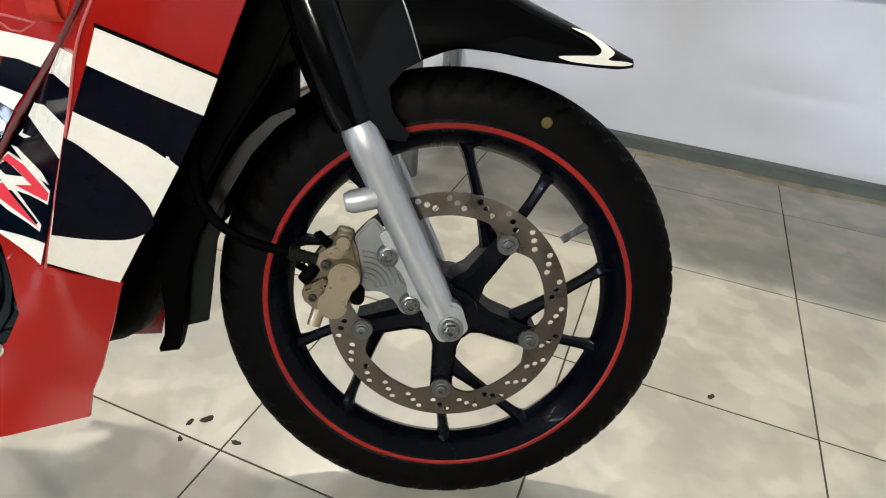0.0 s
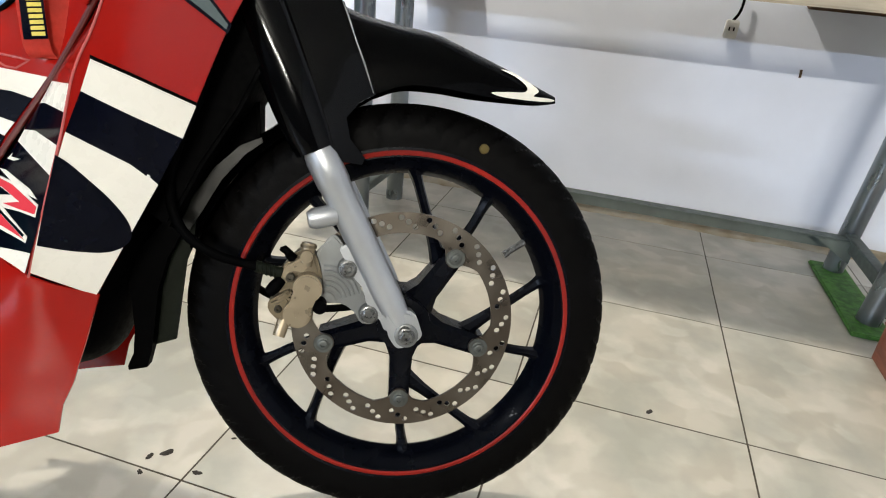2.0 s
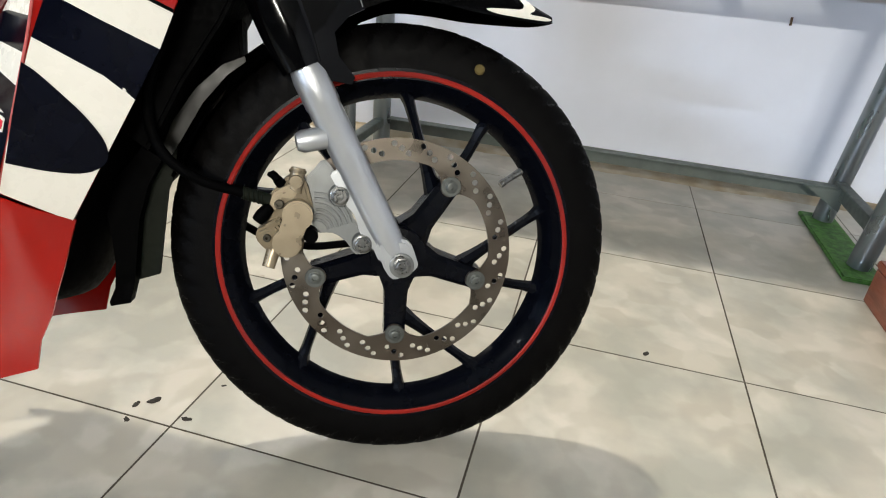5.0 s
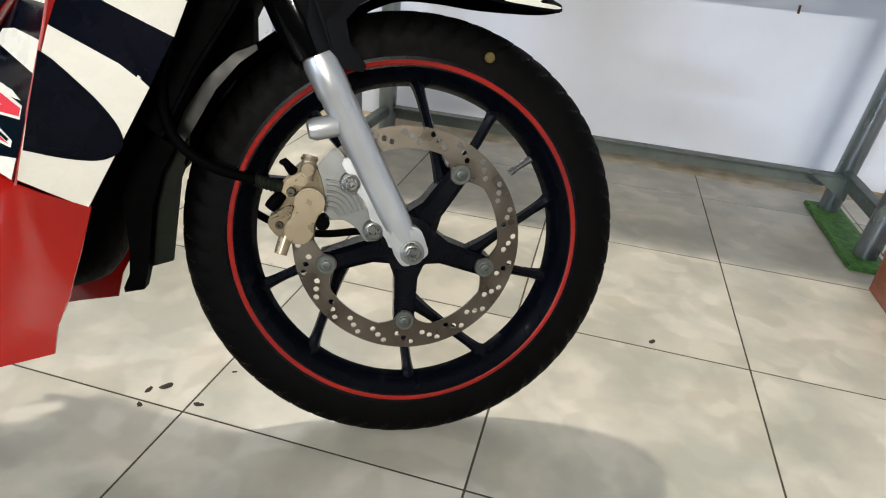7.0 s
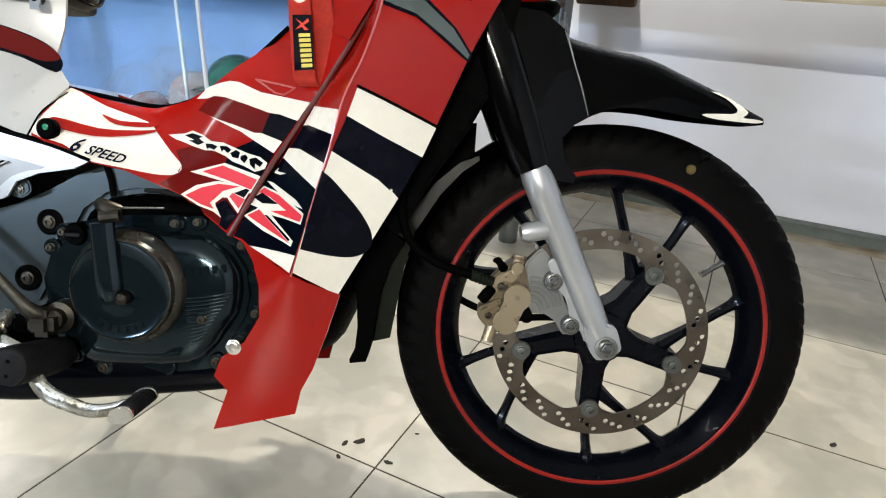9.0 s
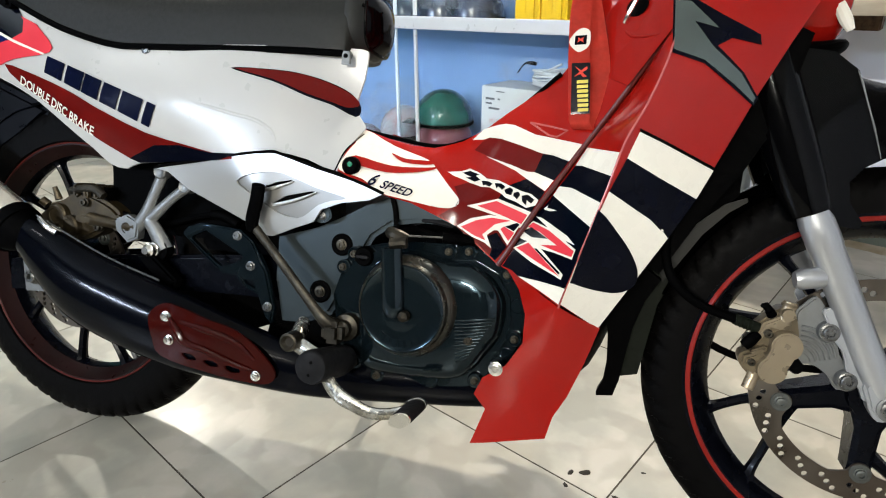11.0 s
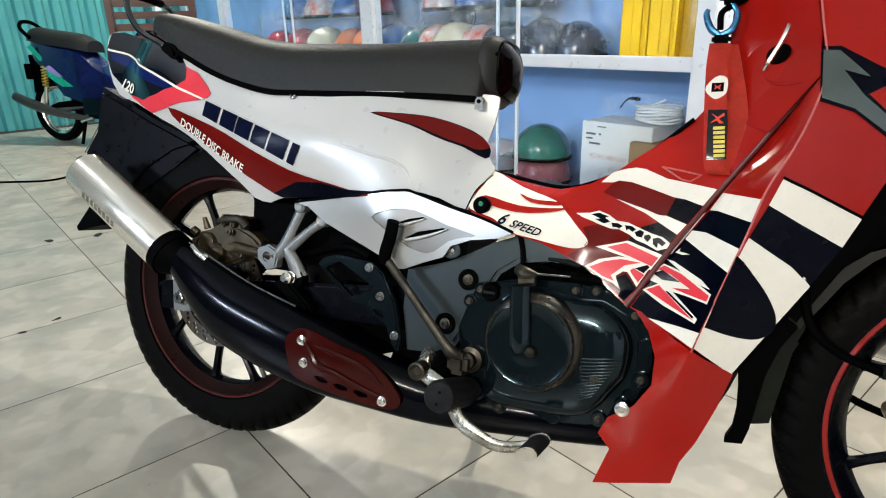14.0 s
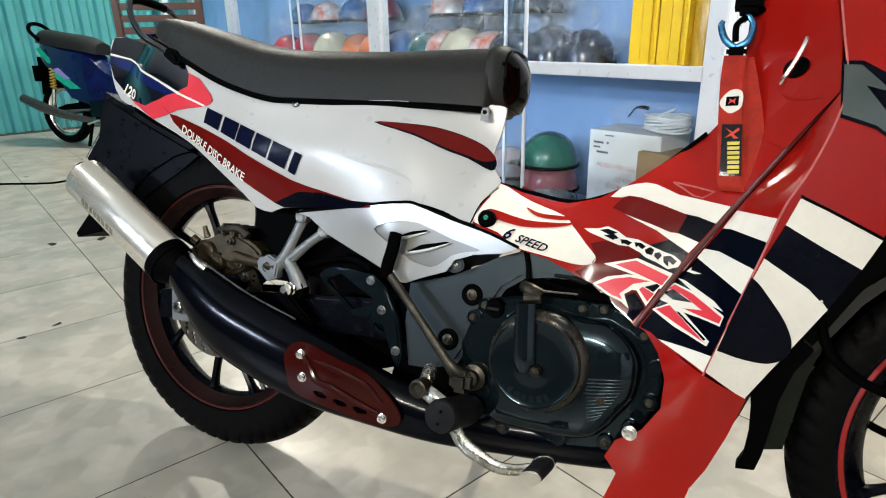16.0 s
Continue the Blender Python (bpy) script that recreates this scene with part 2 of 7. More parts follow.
        for (a, b), c in count.items():
            if c == 1:
                own.faces.new((lo[a], lo[b], hi[b], hi[a]))
        bmesh.ops.recalc_face_normals(own, faces=own.faces[:])
        if bevel:
            rim = [e for e in own.edges if e.is_manifold and e.calc_face_angle(0) > 1.2]
            bmesh.ops.bevel(own, geom=rim, offset=bevel, segments=segments, affect="EDGES", clamp_overlap=True)
    else:
        lo = [own.verts.new((q[0], y0, q[1])) for q in outline]
        hi = [own.verts.new((q[0], y1, q[1])) for q in outline]
        own.faces.new(lo)
        own.faces.new(list(reversed(hi)))
        for i in range(len(lo)):
            j = (i + 1) % len(lo)
            own.faces.new((lo[j], lo[i], hi[i], hi[j]))
        bmesh.ops.recalc_face_normals(own, faces=own.faces[:])
        if bevel:
            flats = [f for f in own.faces if len(f.verts) == len(outline)]
            rim = list({e for f in flats for e in f.edges})
            bmesh.ops.bevel(own, geom=rim, offset=bevel, segments=segments, affect="EDGES", clamp_overlap=True)
    if bm is None:
        return own
    return join(bm, own)


def join(bm, other):
    me = bpy.data.meshes.new("tmp")
    other.to_mesh(me)
    other.free()
    bm.from_mesh(me)
    bpy.data.meshes.remove(me)
    return bm


def in_hole(vs, f, holes):
    x, z = sum(vs[i][0] for i in f) / len(f), sum(vs[i][1] for i in f) / len(f)
    return any(inside(x, z, h) for h in holes)


def box(x0, x1, y0, y1, z0, z1, bevel=0.0, bm=None, segments=2):
    own = bmesh.new()
    bmesh.ops.create_cube(own, size=1, matrix=Matrix.LocRotScale(((x0 + x1) / 2, (y0 + y1) / 2, (z0 + z1) / 2), None, (x1 - x0, y1 - y0, z1 - z0)))
    if bevel:
        bmesh.ops.bevel(own, geom=own.edges[:], offset=bevel, segments=segments, affect="EDGES", clamp_overlap=True)
    if bm is None:
        return own
    return join(bm, own)


def circle(cx, cz, r, n=24, start=0.0):
    return [(cx + r * math.cos(start + 2 * math.pi * k / n), cz + r * math.sin(start + 2 * math.pi * k / n)) for k in range(n)]


def surface(ctrl):
    """A smooth thin-plate surface y(x, z) through control places (x, z, y)."""
    c = np.array(ctrl, float)
    n = len(c)

    def kernel(r):
        return r * r * np.log(np.maximum(r, 1e-9))
    a = np.zeros((n + 3, n + 3))
    a[:n, :n] = kernel(np.hypot(c[:, None, 0] - c[None, :, 0], c[:, None, 1] - c[None, :, 1]))
    a[:n, n:] = np.c_[np.ones(n), c[:, :2]]
    a[n:, :n] = a[:n, n:].T
    w = np.linalg.solve(a, np.r_[c[:, 2], 0, 0, 0])

    def y(x, z):
        r = kernel(np.hypot(x - c[:, 0], z - c[:, 1]))
        return float(r @ w[:n] + w[n] + w[n + 1] * x + w[n + 2] * z)
    return y


def inside(x, z, poly):
    hit = False
    for i in range(len(poly)):
        (x0, z0), (x1, z1) = poly[i - 1], poly[i]
        if (z0 > z) != (z1 > z) and x < (x1 - x0) * (z - z0) / (z1 - z0) + x0:
            hit = not hit
    return hit


def sheet(outline, yfun, step=0.02, thick=0.003, off=0.0, far=False, round_n=0, holes=()):
    """A curved panel: the outline in x and z laid on the surface yfun, thick metres deep."""
    ol = [tuple(q) for q in (spline(outline, round_n, True) if round_n else outline)]
    pts, edges = [], []
    for loop in (ol, *holes):
        dense = []
        for i in range(len(loop)):
            a, b = Vector(loop[i]), Vector(loop[(i + 1) % len(loop)])
            k = max(1, int((b - a).length / step))
            dense += [a.lerp(b, j / k) for j in range(k)]
        base = len(pts)
        pts += dense
        edges += [(base + i, base + (i + 1) % len(dense)) for i in range(len(dense))]
    xs, zs = [q[0] for q in ol], [q[1] for q in ol]
    rim = np.array([(q[0], q[1]) for q in pts])
    gx = min(xs) + step / 2
    while gx < max(xs):
        gz = min(zs) + step / 2
        while gz < max(zs):
            if inside(gx, gz, ol) and not any(inside(gx, gz, h) for h in holes) and np.min(np.hypot(rim[:, 0] - gx, rim[:, 1] - gz)) > step * 0.45:
                pts.append(Vector((gx, gz)))
            gz += step
        gx += step
    vs, es, fs, *_ = delaunay_2d_cdt(pts, edges, [], 1, 1e-6)
    fs = [f for f in fs if not in_hole(vs, f, holes)]
    flip = -1 if far else 1
    bm = bmesh.new()
    ys = [yfun(v[0], v[1]) + off for v in vs]
    front = [bm.verts.new((v[0], y * flip, v[1])) for v, y in zip(vs, ys)]
    back = [bm.verts.new((v[0], (y + thick) * flip, v[1])) for v, y in zip(vs, ys)]
    count = {}
    for f in fs:
        bm.faces.new([front[i] for i in f])
        bm.faces.new([back[i] for i in reversed(f)])
        for i in range(len(f)):
            e = tuple(sorted((f[i], f[(i + 1) % len(f)])))
            count[e] = count.get(e, 0) + 1
    for (a, b), c in count.items():
        if c == 1:
            bm.faces.new((front[a], front[b], back[b], back[a]))
    bmesh.ops.recalc_face_normals(bm, faces=bm.faces[:])
    return bm


def domed(outline, rim, height, width, power=2.4):
    """A height function: a cover that swells by height from its rim, rounded over width metres."""
    pts = np.array([tuple(q)[:2] for q in outline])
    nxt = np.roll(pts, -1, axis=0)
    leg = nxt - pts

    def y(x, z):
        q = np.array((x, z))
        f = np.clip(((q - pts) * leg).sum(1) / np.maximum((leg * leg).sum(1), 1e-12), 0, 1)
        d = np.min(np.hypot(*(pts + leg * f[:, None] - q).T))
        t = 1 - min(d / width, 1.0)
        return rim - height * (1 - t ** power) ** (1 / power)
    return y


def bolt(x, z, y, r=0.008, depth=0.008, bm=None, hexed=True):
    """A bolt head that looks towards -y, with its flange."""
    bm = lathe([(r * 1.25, y + 0.001), (r * 1.25, y - depth * 0.25), (r * 1.05, y - depth * 0.35)], (x, 0, z), 18, bm=bm)
    bm = lathe([(r, y - depth * 0.3), (r, y - depth * 0.9), (r * 0.85, y - depth), (r * 0.45, y - depth), (r * 0.4, y - depth * 0.6)],
               (x, 0, z), 6 if hexed else 16, bm=bm)
    return bm


def lettering(body, size, x, z, slope, yfun, off=-0.0022, shear=0.0, squeeze=1.0, bold=0.0):
    """Raised characters laid on a surface: start at (x, z), running up by slope degrees."""
    cu = bpy.data.curves.new("lettering", "FONT")
    cu.body, cu.size, cu.shear, cu.offset = body, size, shear, bold
    cu.resolution_u = 3
    tmp = bpy.data.objects.new("lettering", cu)
    scene.collection.objects.link(tmp)
    me = bpy.data.meshes.new_from_object(tmp.evaluated_get(bpy.context.evaluated_depsgraph_get()))
    bm = bmesh.new()
    bm.from_mesh(me)
    bpy.data.objects.remove(tmp)
    bpy.data.meshes.remove(me)
    bpy.data.curves.remove(cu)
    c, s = math.cos(radians(slope)), math.sin(radians(slope))
    for v in bm.verts:
        u, w = v.co.x * squeeze, v.co.y
        px, pz = x + u * c - w * s, z + u * s + w * c
        v.co = (px, yfun(px, pz) + off, pz)
    return bm


def bars(specs, yfun, off=-0.0022, thick=0.001):
    """Plain slanted bars laid on a surface: each a corner list."""
    bm = bmesh.new()
    for quad in specs:
        join(bm, sheet(quad, yfun, 0.02, thick, off))
    return bm

# ---- the room ----
def tile_material():
    m = bpy.data.materials.new("cream_marbled_tile")
    m.use_nodes = True
    nt = m.node_tree
    bsdf = nt.nodes["Principled BSDF"]
    co = nt.nodes.new("ShaderNodeTexCoord")
    info = nt.nodes.new("ShaderNodeObjectInfo")
    mul = nt.nodes.new("ShaderNodeVectorMath")
    mul.operation = "SCALE"
    mul.inputs[0].default_value = (37.0, 91.0, 53.0)
    nt.links.new(info.outputs["Random"], mul.inputs["Scale"])
    add = nt.nodes.new("ShaderNodeVectorMath")
    add.operation = "ADD"
    nt.links.new(co.outputs["Object"], add.inputs[0])
    nt.links.new(mul.outputs["Vector"], add.inputs[1])
    warp = nt.nodes.new("ShaderNodeTexNoise")
    warp.inputs["Scale"].default_value = 5.0
    warp.inputs["Detail"].default_value = 5.0
    nt.links.new(add.outputs["Vector"], warp.inputs["Vector"])
    vor = nt.nodes.new("ShaderNodeTexVoronoi")
    vor.feature = "SMOOTH_F1"
    vor.inputs["Scale"].default_value = 24.0
    vor.inputs["Smoothness"].default_value = 0.5
    bend = nt.nodes.new("ShaderNodeMix")
    bend.data_type = "VECTOR"
    bend.inputs[0].default_value = 0.14
    nt.links.new(add.outputs["Vector"], bend.inputs[4])
    nt.links.new(warp.outputs["Color"], bend.inputs[5])
    nt.links.new(bend.outputs[1], vor.inputs["Vector"])
    cells = nt.nodes.new("ShaderNodeSeparateColor")
    nt.links.new(vor.outputs["Color"], cells.inputs["Color"])
    ramp = nt.nodes.new("ShaderNodeValToRGB")
    el = ramp.color_ramp.elements
    el[0].position, el[0].color = 0.0, (0.339, 0.310, 0.252, 1)
    el[1].position, el[1].color = 1.0, (0.457, 0.425, 0.358, 1)
    mid = el.new(0.45)
    mid.color = (0.388, 0.357, 0.295, 1)
    nt.links.new(cells.outputs["Red"], ramp.inputs["Fac"])
    cloud = nt.nodes.new("ShaderNodeTexNoise")
    cloud.inputs["Scale"].default_value = 7.0
    cloud.inputs["Detail"].default_value = 8.0
    nt.links.new(add.outputs["Vector"], cloud.inputs["Vector"])
    cr = nt.nodes.new("ShaderNodeMapRange")
    cr.inputs["From Min"].default_value, cr.inputs["From Max"].default_value = 0.42, 0.62
    nt.links.new(cloud.outputs["Fac"], cr.inputs["Value"])
    mix = nt.nodes.new("ShaderNodeMix")
    mix.data_type = "RGBA"
    mix.inputs[7].default_value = (0.215, 0.222, 0.188, 1)
    nt.links.new(cr.outputs["Result"], mix.inputs[0])
    nt.links.new(ramp.outputs["Color"], mix.inputs[6])
    soft = nt.nodes.new("ShaderNodeMix")
    soft.data_type = "RGBA"
    soft.inputs[0].default_value = 0.46
    nt.links.new(mix.outputs[2], soft.inputs[6])
    nt.links.new(ramp.outputs["Color"], soft.inputs[7])
    nt.links.new(soft.outputs[2], bsdf.inputs["Base Color"])
    rough = nt.nodes.new("ShaderNodeMapRange")
    rough.inputs["To Min"].default_value, rough.inputs["To Max"].default_value = 0.22, 0.42
    nt.links.new(cloud.outputs["Fac"], rough.inputs["Value"])
    nt.links.new(rough.outputs["Result"], bsdf.inputs["Roughness"])
    return m


TILE = tile_material()
DIMWALL = mat("unseen_grey_wall", (0.13, 0.135, 0.14), 0.6, vary=0.3, scale=4)
GROUT = mat("dark_grout", (0.055, 0.042, 0.028), 0.9, vary=0.4, scale=60)
WALLW = mat("bluish_white_wall_paint", (0.725, 0.76, 0.86), 0.7, vary=0.06, scale=3, bump=0.1, bump_scale=80, second=(0.665, 0.695, 0.78))
TEAL = mat("teal_painted_sheet", (0.075, 0.34, 0.35), 0.4, vary=0.2, scale=2, second=(0.05, 0.27, 0.29))
CEILM = mat("ceiling_paint", (0.7, 0.7, 0.68), 0.9)
GALV = mat("galvanised_pipe", (0.25, 0.275, 0.29), 0.33, metal=0.85, vary=0.3, scale=9, stretch=(1, 1, 0.3), bump=0.05)
RAILP = mat("grey_green_rail_paint", (0.105, 0.125, 0.112), 0.5, vary=0.25, scale=16, bump=0.05)
RUST = mat("rusty_flat_bar", (0.11, 0.06, 0.03), 0.8, vary=0.6, scale=40, bump=0.3)
WOODB = mat("beige_board", (0.42, 0.36, 0.27), 0.6, vary=0.2, scale=8, stretch=(1, 8, 8))
GREENP = mat("green_plastic_mat", (0.07, 0.20, 0.03), 0.7, vary=0.5, scale=60, bump=0.6, bump_scale=120)
ALUF = mat("white_anodised_aluminium", (0.74, 0.77, 0.82), 0.35, metal=0.15, vary=0.06, scale=10)
WOODR = mat("dark_red_wood", (0.085, 0.024, 0.010), 0.35, vary=0.4, scale=10, stretch=(1, 1, 12), coat=0.3)
WOODR2 = mat("red_brown_varnish", (0.17, 0.042, 0.018), 0.38, vary=0.35, scale=9, stretch=(10, 1, 6), coat=0.25)
MORTAR = mat("stained_tan_mortar", (0.24, 0.19, 0.12), 0.9, vary=0.5, scale=14, second=(0.36, 0.32, 0.25), bump=0.6, bump_scale=60)
BLUEBACK = mat("blue_back_panel", (0.21, 0.35, 0.60), 0.5, vary=0.15, scale=4)
LIT = mat("lit_tube", (0.9, 0.9, 0.9), 0.4, emit=(1.0, 0.97, 0.9, 6.0))
DIRT = mat("dark_floor_grime", (0.014, 0.010, 0.006), 0.9)

SIZE = 0.4118
GX, GY = 0.0, 0.0
floor = single("floor", box(X0, X1, Y0, Y1, -0.10, -0.0006), GROUT, "dark grout bed under cream floor tiles", "floor", kind="structure")

wall_n = single("wall_north", box(X0, X1, Y1, Y1 + 0.15, -0.1, CEIL), WALLW, "bluish white painted plaster wall", "wall", kind="structure")
# unseen wall, kept dark so that glossy parts mirror little light
single("wall_south", box(X0, X1, Y0 - 0.15, Y0, -0.1, CEIL), DIMWALL, "unseen dark wall added to keep reflections low", "wall", kind="structure")
single("wall_east", box(X1, X1 + 0.15, Y0, Y1, -0.1, CEIL), WALLW, "white plaster wall", "wall", kind="structure")
single("ceiling", box(X0 - 0.2, X1 + 0.2, Y0 - 0.2, Y1 + 0.2, CEIL, CEIL + 0.1), CEILM, "plain white ceiling", "ceiling", kind="structure")
# corrugated teal wall at the far end
west = single("wall_west", box(X0 - 0.05, X0, Y0, Y1, 0.0, CEIL), TEAL, "teal corrugated sheet metal wall", "wall", kind="structure")
rib_bm = prism([(0.0, -0.052), (0.042, -0.027), (0.042, 0.027), (0.0, 0.052)], 0.0, CEIL, 0.004)
rib_bm.transform(Matrix(((1, 0, 0, 0), (0, 0, 1, 0), (0, 1, 0, 0), (0, 0, 0, 1))))
bmesh.ops.recalc_face_normals(rib_bm, faces=rib_bm.faces[:])
finish(rib_bm, 0.4)
rib_me = bpy.data.meshes.new("sheet_rib")
rib_bm.to_mesh(rib_me)
rib_bm.free()
rib_me.materials.append(TEAL)
for k in range(47):
    rib = new("sheet_rib", rib_me)
    rib.parent = west
    rib.matrix_basis = pose(X0, Y0 + 0.1 + k * 0.139, 0.0)
# lamps
for tx, ty, tz, power in BULBS:
    fix = thing("ceiling_light", "unseen white ceiling lamp with a round bulb on a cord", "light", pose(tx, ty, tz + 0.19), group="ceiling lights")
    part("cord", tube([(0, 0, -0.02), (0, 0, CEIL - tz - 0.19)], 0.004, 8), CEILM, fix)
    part("holder", lathe([(0.055, 0.0), (0.055, -0.02), (0.025, -0.03), (0.022, -0.07)], (0, 0, 0), 24, axis="z"), CEILM, fix)
    part("bulb", lathe([(0.018, -0.06), (0.030, -0.09), (0.048, -0.12), (0.050, -0.145), (0.038, -0.168), (0.010, -0.178)], (0, 0, 0), 24, axis="z"), LIT, fix)
# housing of the added fill tube
fix = thing("tube_fixture", "added ceiling fill fixture with a fluorescent tube, out of view", "light", pose(CEIL_FILL[0], CEIL_FILL[1], CEIL))
part("housing", box(-0.62, 0.62, -0.045, 0.045, -0.05, 0.0, 0.006), CEILM, fix)
part("tube", tube([(-0.6, 0, -0.068), (0.6, 0, -0.068)], 0.013, 12), LIT, fix)
for tx, tz, power, tint in WALL_TUBES:
    fix = thing("wall_light", "white wall fixture with a fluorescent tube", "light", pose(tx, Y0, tz), group="wall lights")
    part("housing", box(-0.62, 0.62, 0.0, 0.04, -0.03, 0.03, 0.006), CEILM, fix)
    part("tube", tube([(-0.6, 0.055, 0), (0.6, 0.055, 0)], 0.013, 12), LIT, fix)


# ---- the motorcycle, in its own frame: x ahead, y to its left, z up, leaning on its side stand ----
bike = thing("motorcycle", "red and white underbone motorcycle leaning on its side stand", "motorcycle",
             pose(0.2984, 0.0737, 0.0, -15.0, 0, 24.2))
FX, FZ, FR = 0.003, 0.2807, 0.2787      # front wheel
RX, RZ, RR = -1.2446, 0.2951, 0.2944     # rear wheel


def tyre(cx, cz, r, half, tread, inner):
    """A tyre with a rounded crown and slanting grooves cut into both shoulders."""
    seg = 12 * tread
    bm, rings = bmesh.new(), []
    shares = [k / 22 for k in range(23)]
    for share in shares:
        a = math.pi * share
        rad, y = inner + (r - inner) * math.sin(a) ** 0.72, -half * math.cos(a) * (0.82 + 0.18 * math.sin(a))
        edge = min(share, 1 - share)
        ring = []
        for k in range(seg):
            phase = (k / 12 + (edge * 3.4 if share < 0.5 else 0.5 + edge * 3.4)) % 1.0
            cut = 0.0042 if 0.13 < edge < 0.46 and phase < 0.26 else 0.0
            an = 2 * math.pi * k / seg
            ring.append(bm.verts.new((cx + (rad - cut) * math.cos(an), y, cz + (rad - cut) * math.sin(an))))
        rings.append(ring)
    for y in (half * 0.7, -half * 0.7):
        rings.append([bm.verts.new((cx + (inner - 0.004) * math.cos(2 * math.pi * k / seg), y, cz + (inner - 0.004) * math.sin(2 * math.pi * k / seg))) for k in range(seg)])
    for r0, r1 in zip(rings, rings[1:] + rings[:1]):
        for k in range(seg):
            bm.faces.new((r0[k], r0[(k + 1) % seg], r1[(k + 1) % seg], r1[k]))
    bmesh.ops.recalc_face_normals(bm, faces=bm.faces[:])
    return bm


def wheel(name, cx, cz, r, rimr, half, arms, offset, arm_r, disc_y, disc_r, label):
    """Cast rim with five forked arms; tyre, red tape, disc and bolts are its parts."""
    w = half * 0.84
    bm = lathe([(rimr + 0.004, -w), (rimr - 0.008, -w), (rimr - 0.014, -w * 0.75), (rimr - 0.024, -w * 0.45), (rimr - 0.030, 0), (rimr - 0.024, w * 0.45),
                (rimr - 0.014, w * 0.75), (rimr - 0.008, w), (rimr + 0.004, w)], (cx, 0, cz), 96, closed=True)
    pieces = []
    hub = lathe([(0.020, -0.050), (0.034, -0.048), (0.036, -0.02), (0.036, 0.02), (0.034, 0.048), (0.020, 0.050)], (cx, 0, cz), 40)
    ro = rimr - 0.022
    for a in arms:
        ca, sa = math.cos(a), math.sin(a)

        def at(rad, ang):
            return (cx + rad * math.cos(ang), 0.0, cz + rad * math.sin(ang))
        # the broad arm from the hub, then its two thin fingers
        own = bmesh.new()
        pieces.append(own)
        root = []
        for rad, hw, hy in ((0.026, 0.024, 0.024), (0.05, 0.015, 0.022), (arm_r - 0.008, 0.0135, 0.018), (arm_r + 0.004, 0.014, 0.016)):
            ring = []
            for du, dy in ((-1, -1), (-0.55, -1.25), (0.55, -1.25), (1, -1), (1, 1), (-1, 1)):
                ring.append(own.verts.new((cx + rad * ca - du * hw * sa, dy * hy - 0.006, cz + rad * sa + du * hw * ca)))
            root.append(ring)
        for r0, r1 in zip(root, root[1:]):
            for k in range(6):
                own.faces.new((r0[k], r0[(k + 1) % 6], r1[(k + 1) % 6], r1[k]))
        own.faces.new(root[-1])
        own.faces.new(list(reversed(root[0])))
        bmesh.ops.recalc_face_normals(own, faces=own.faces[:])
        end = a + 0.05
        tube([at(arm_r - 0.004, a), at((arm_r + ro) / 2, (a + end) / 2), at(ro - 0.012, end), at(ro + 0.004, end)], [0.0085, 0.0068, 0.0078, 0.014], 8, 3, bm=own, flat=1.3)
        end = a + offset
        p0, p1 = Vector(at(arm_r - 0.022, a + 0.05)), Vector(at(ro + 0.004, end))
        tube([p0, p0.lerp(p1, 0.25), p0.lerp(p1, 0.6), p0.lerp(p1, 0.88), p1], [0.013, 0.0085, 0.0068, 0.0078, 0.015], 8, 3, bm=own, flat=1.3)
    rim = part(name, bm, RIMM, bike, label, 0.5)
    part("hub", hub, RIMM, rim)
    for own in pieces:
        part("spoke_arm", own, RIMM, rim, "", 0.5)
    part("tyre", tyre(cx, cz, r, half if name == "front_wheel" else half + 0.007, 56, rimr - 0.001), RUBBER, rim, "black rubber tyre with worn shoulder tread", 0.7)
    part("rim_tape", lathe([(rimr + 0.0030, -w + 0.0026), (rimr + 0.0012, -w + 0.0004), (rimr - 0.0042, -w - 0.0018), (rimr - 0.0060, -w - 0.0006), (rimr - 0.0060, -w + 0.002), (rimr + 0.0030, -w + 0.0046)], (cx, 0, cz), 96, closed=True),
         RIMRED if name == "front_wheel" else DULLTAPE, rim, "scuffed red rim tape")
    if name == "rear_wheel":
        part("rim_lip", lathe([(rimr - 0.0046, -w - 0.0006), (rimr - 0.0085, -w - 0.0010), (rimr - 0.0150, -w * 0.76), (rimr - 0.0252, -w * 0.46), (rimr - 0.0240, -w * 0.44), (rimr - 0.006, -w + 0.002)], (cx, 0, cz), 96, closed=True),
             MAROONRIM, rim, "maroon inner lip of the rim")
    # brake disc with its holes and ears
    ring_in = disc_r - 0.027
    loop = []
    for k in range(150):
        a = 2 * math.pi * k / 150
        rad = ring_in
        for b in arms:
            d = abs((a - b + math.pi) % (2 * math.pi) - math.pi)
            if d < 0.30:
                # a lug: straight flanks that end in a round eye at the bolt
                t = max(0.0, 1 - d / 0.30)
                flank = ring_in - (ring_in - arm_r) * min(1.0, t * 1.75) ** 1.1
                across = 0.0135 ** 2 - (arm_r * math.sin(d)) ** 2
                eye = arm_r - math.sqrt(across) if across > 0 else ring_in
                rad = min(rad, flank, eye)
        loop.append((cx + rad * math.cos(a), cz + rad * math.sin(a)))
    loop.reverse()
    holes = [loop]
    for k in range(24):
        for j in range(3):
            a = 2 * math.pi * k / 24 - j * 0.068 + 0.05
            rad = disc_r - 0.0068 - j * 0.0056
            holes.append(list(reversed(circle(cx + rad * math.cos(a), cz + rad * math.sin(a), 0.0037, 10))))
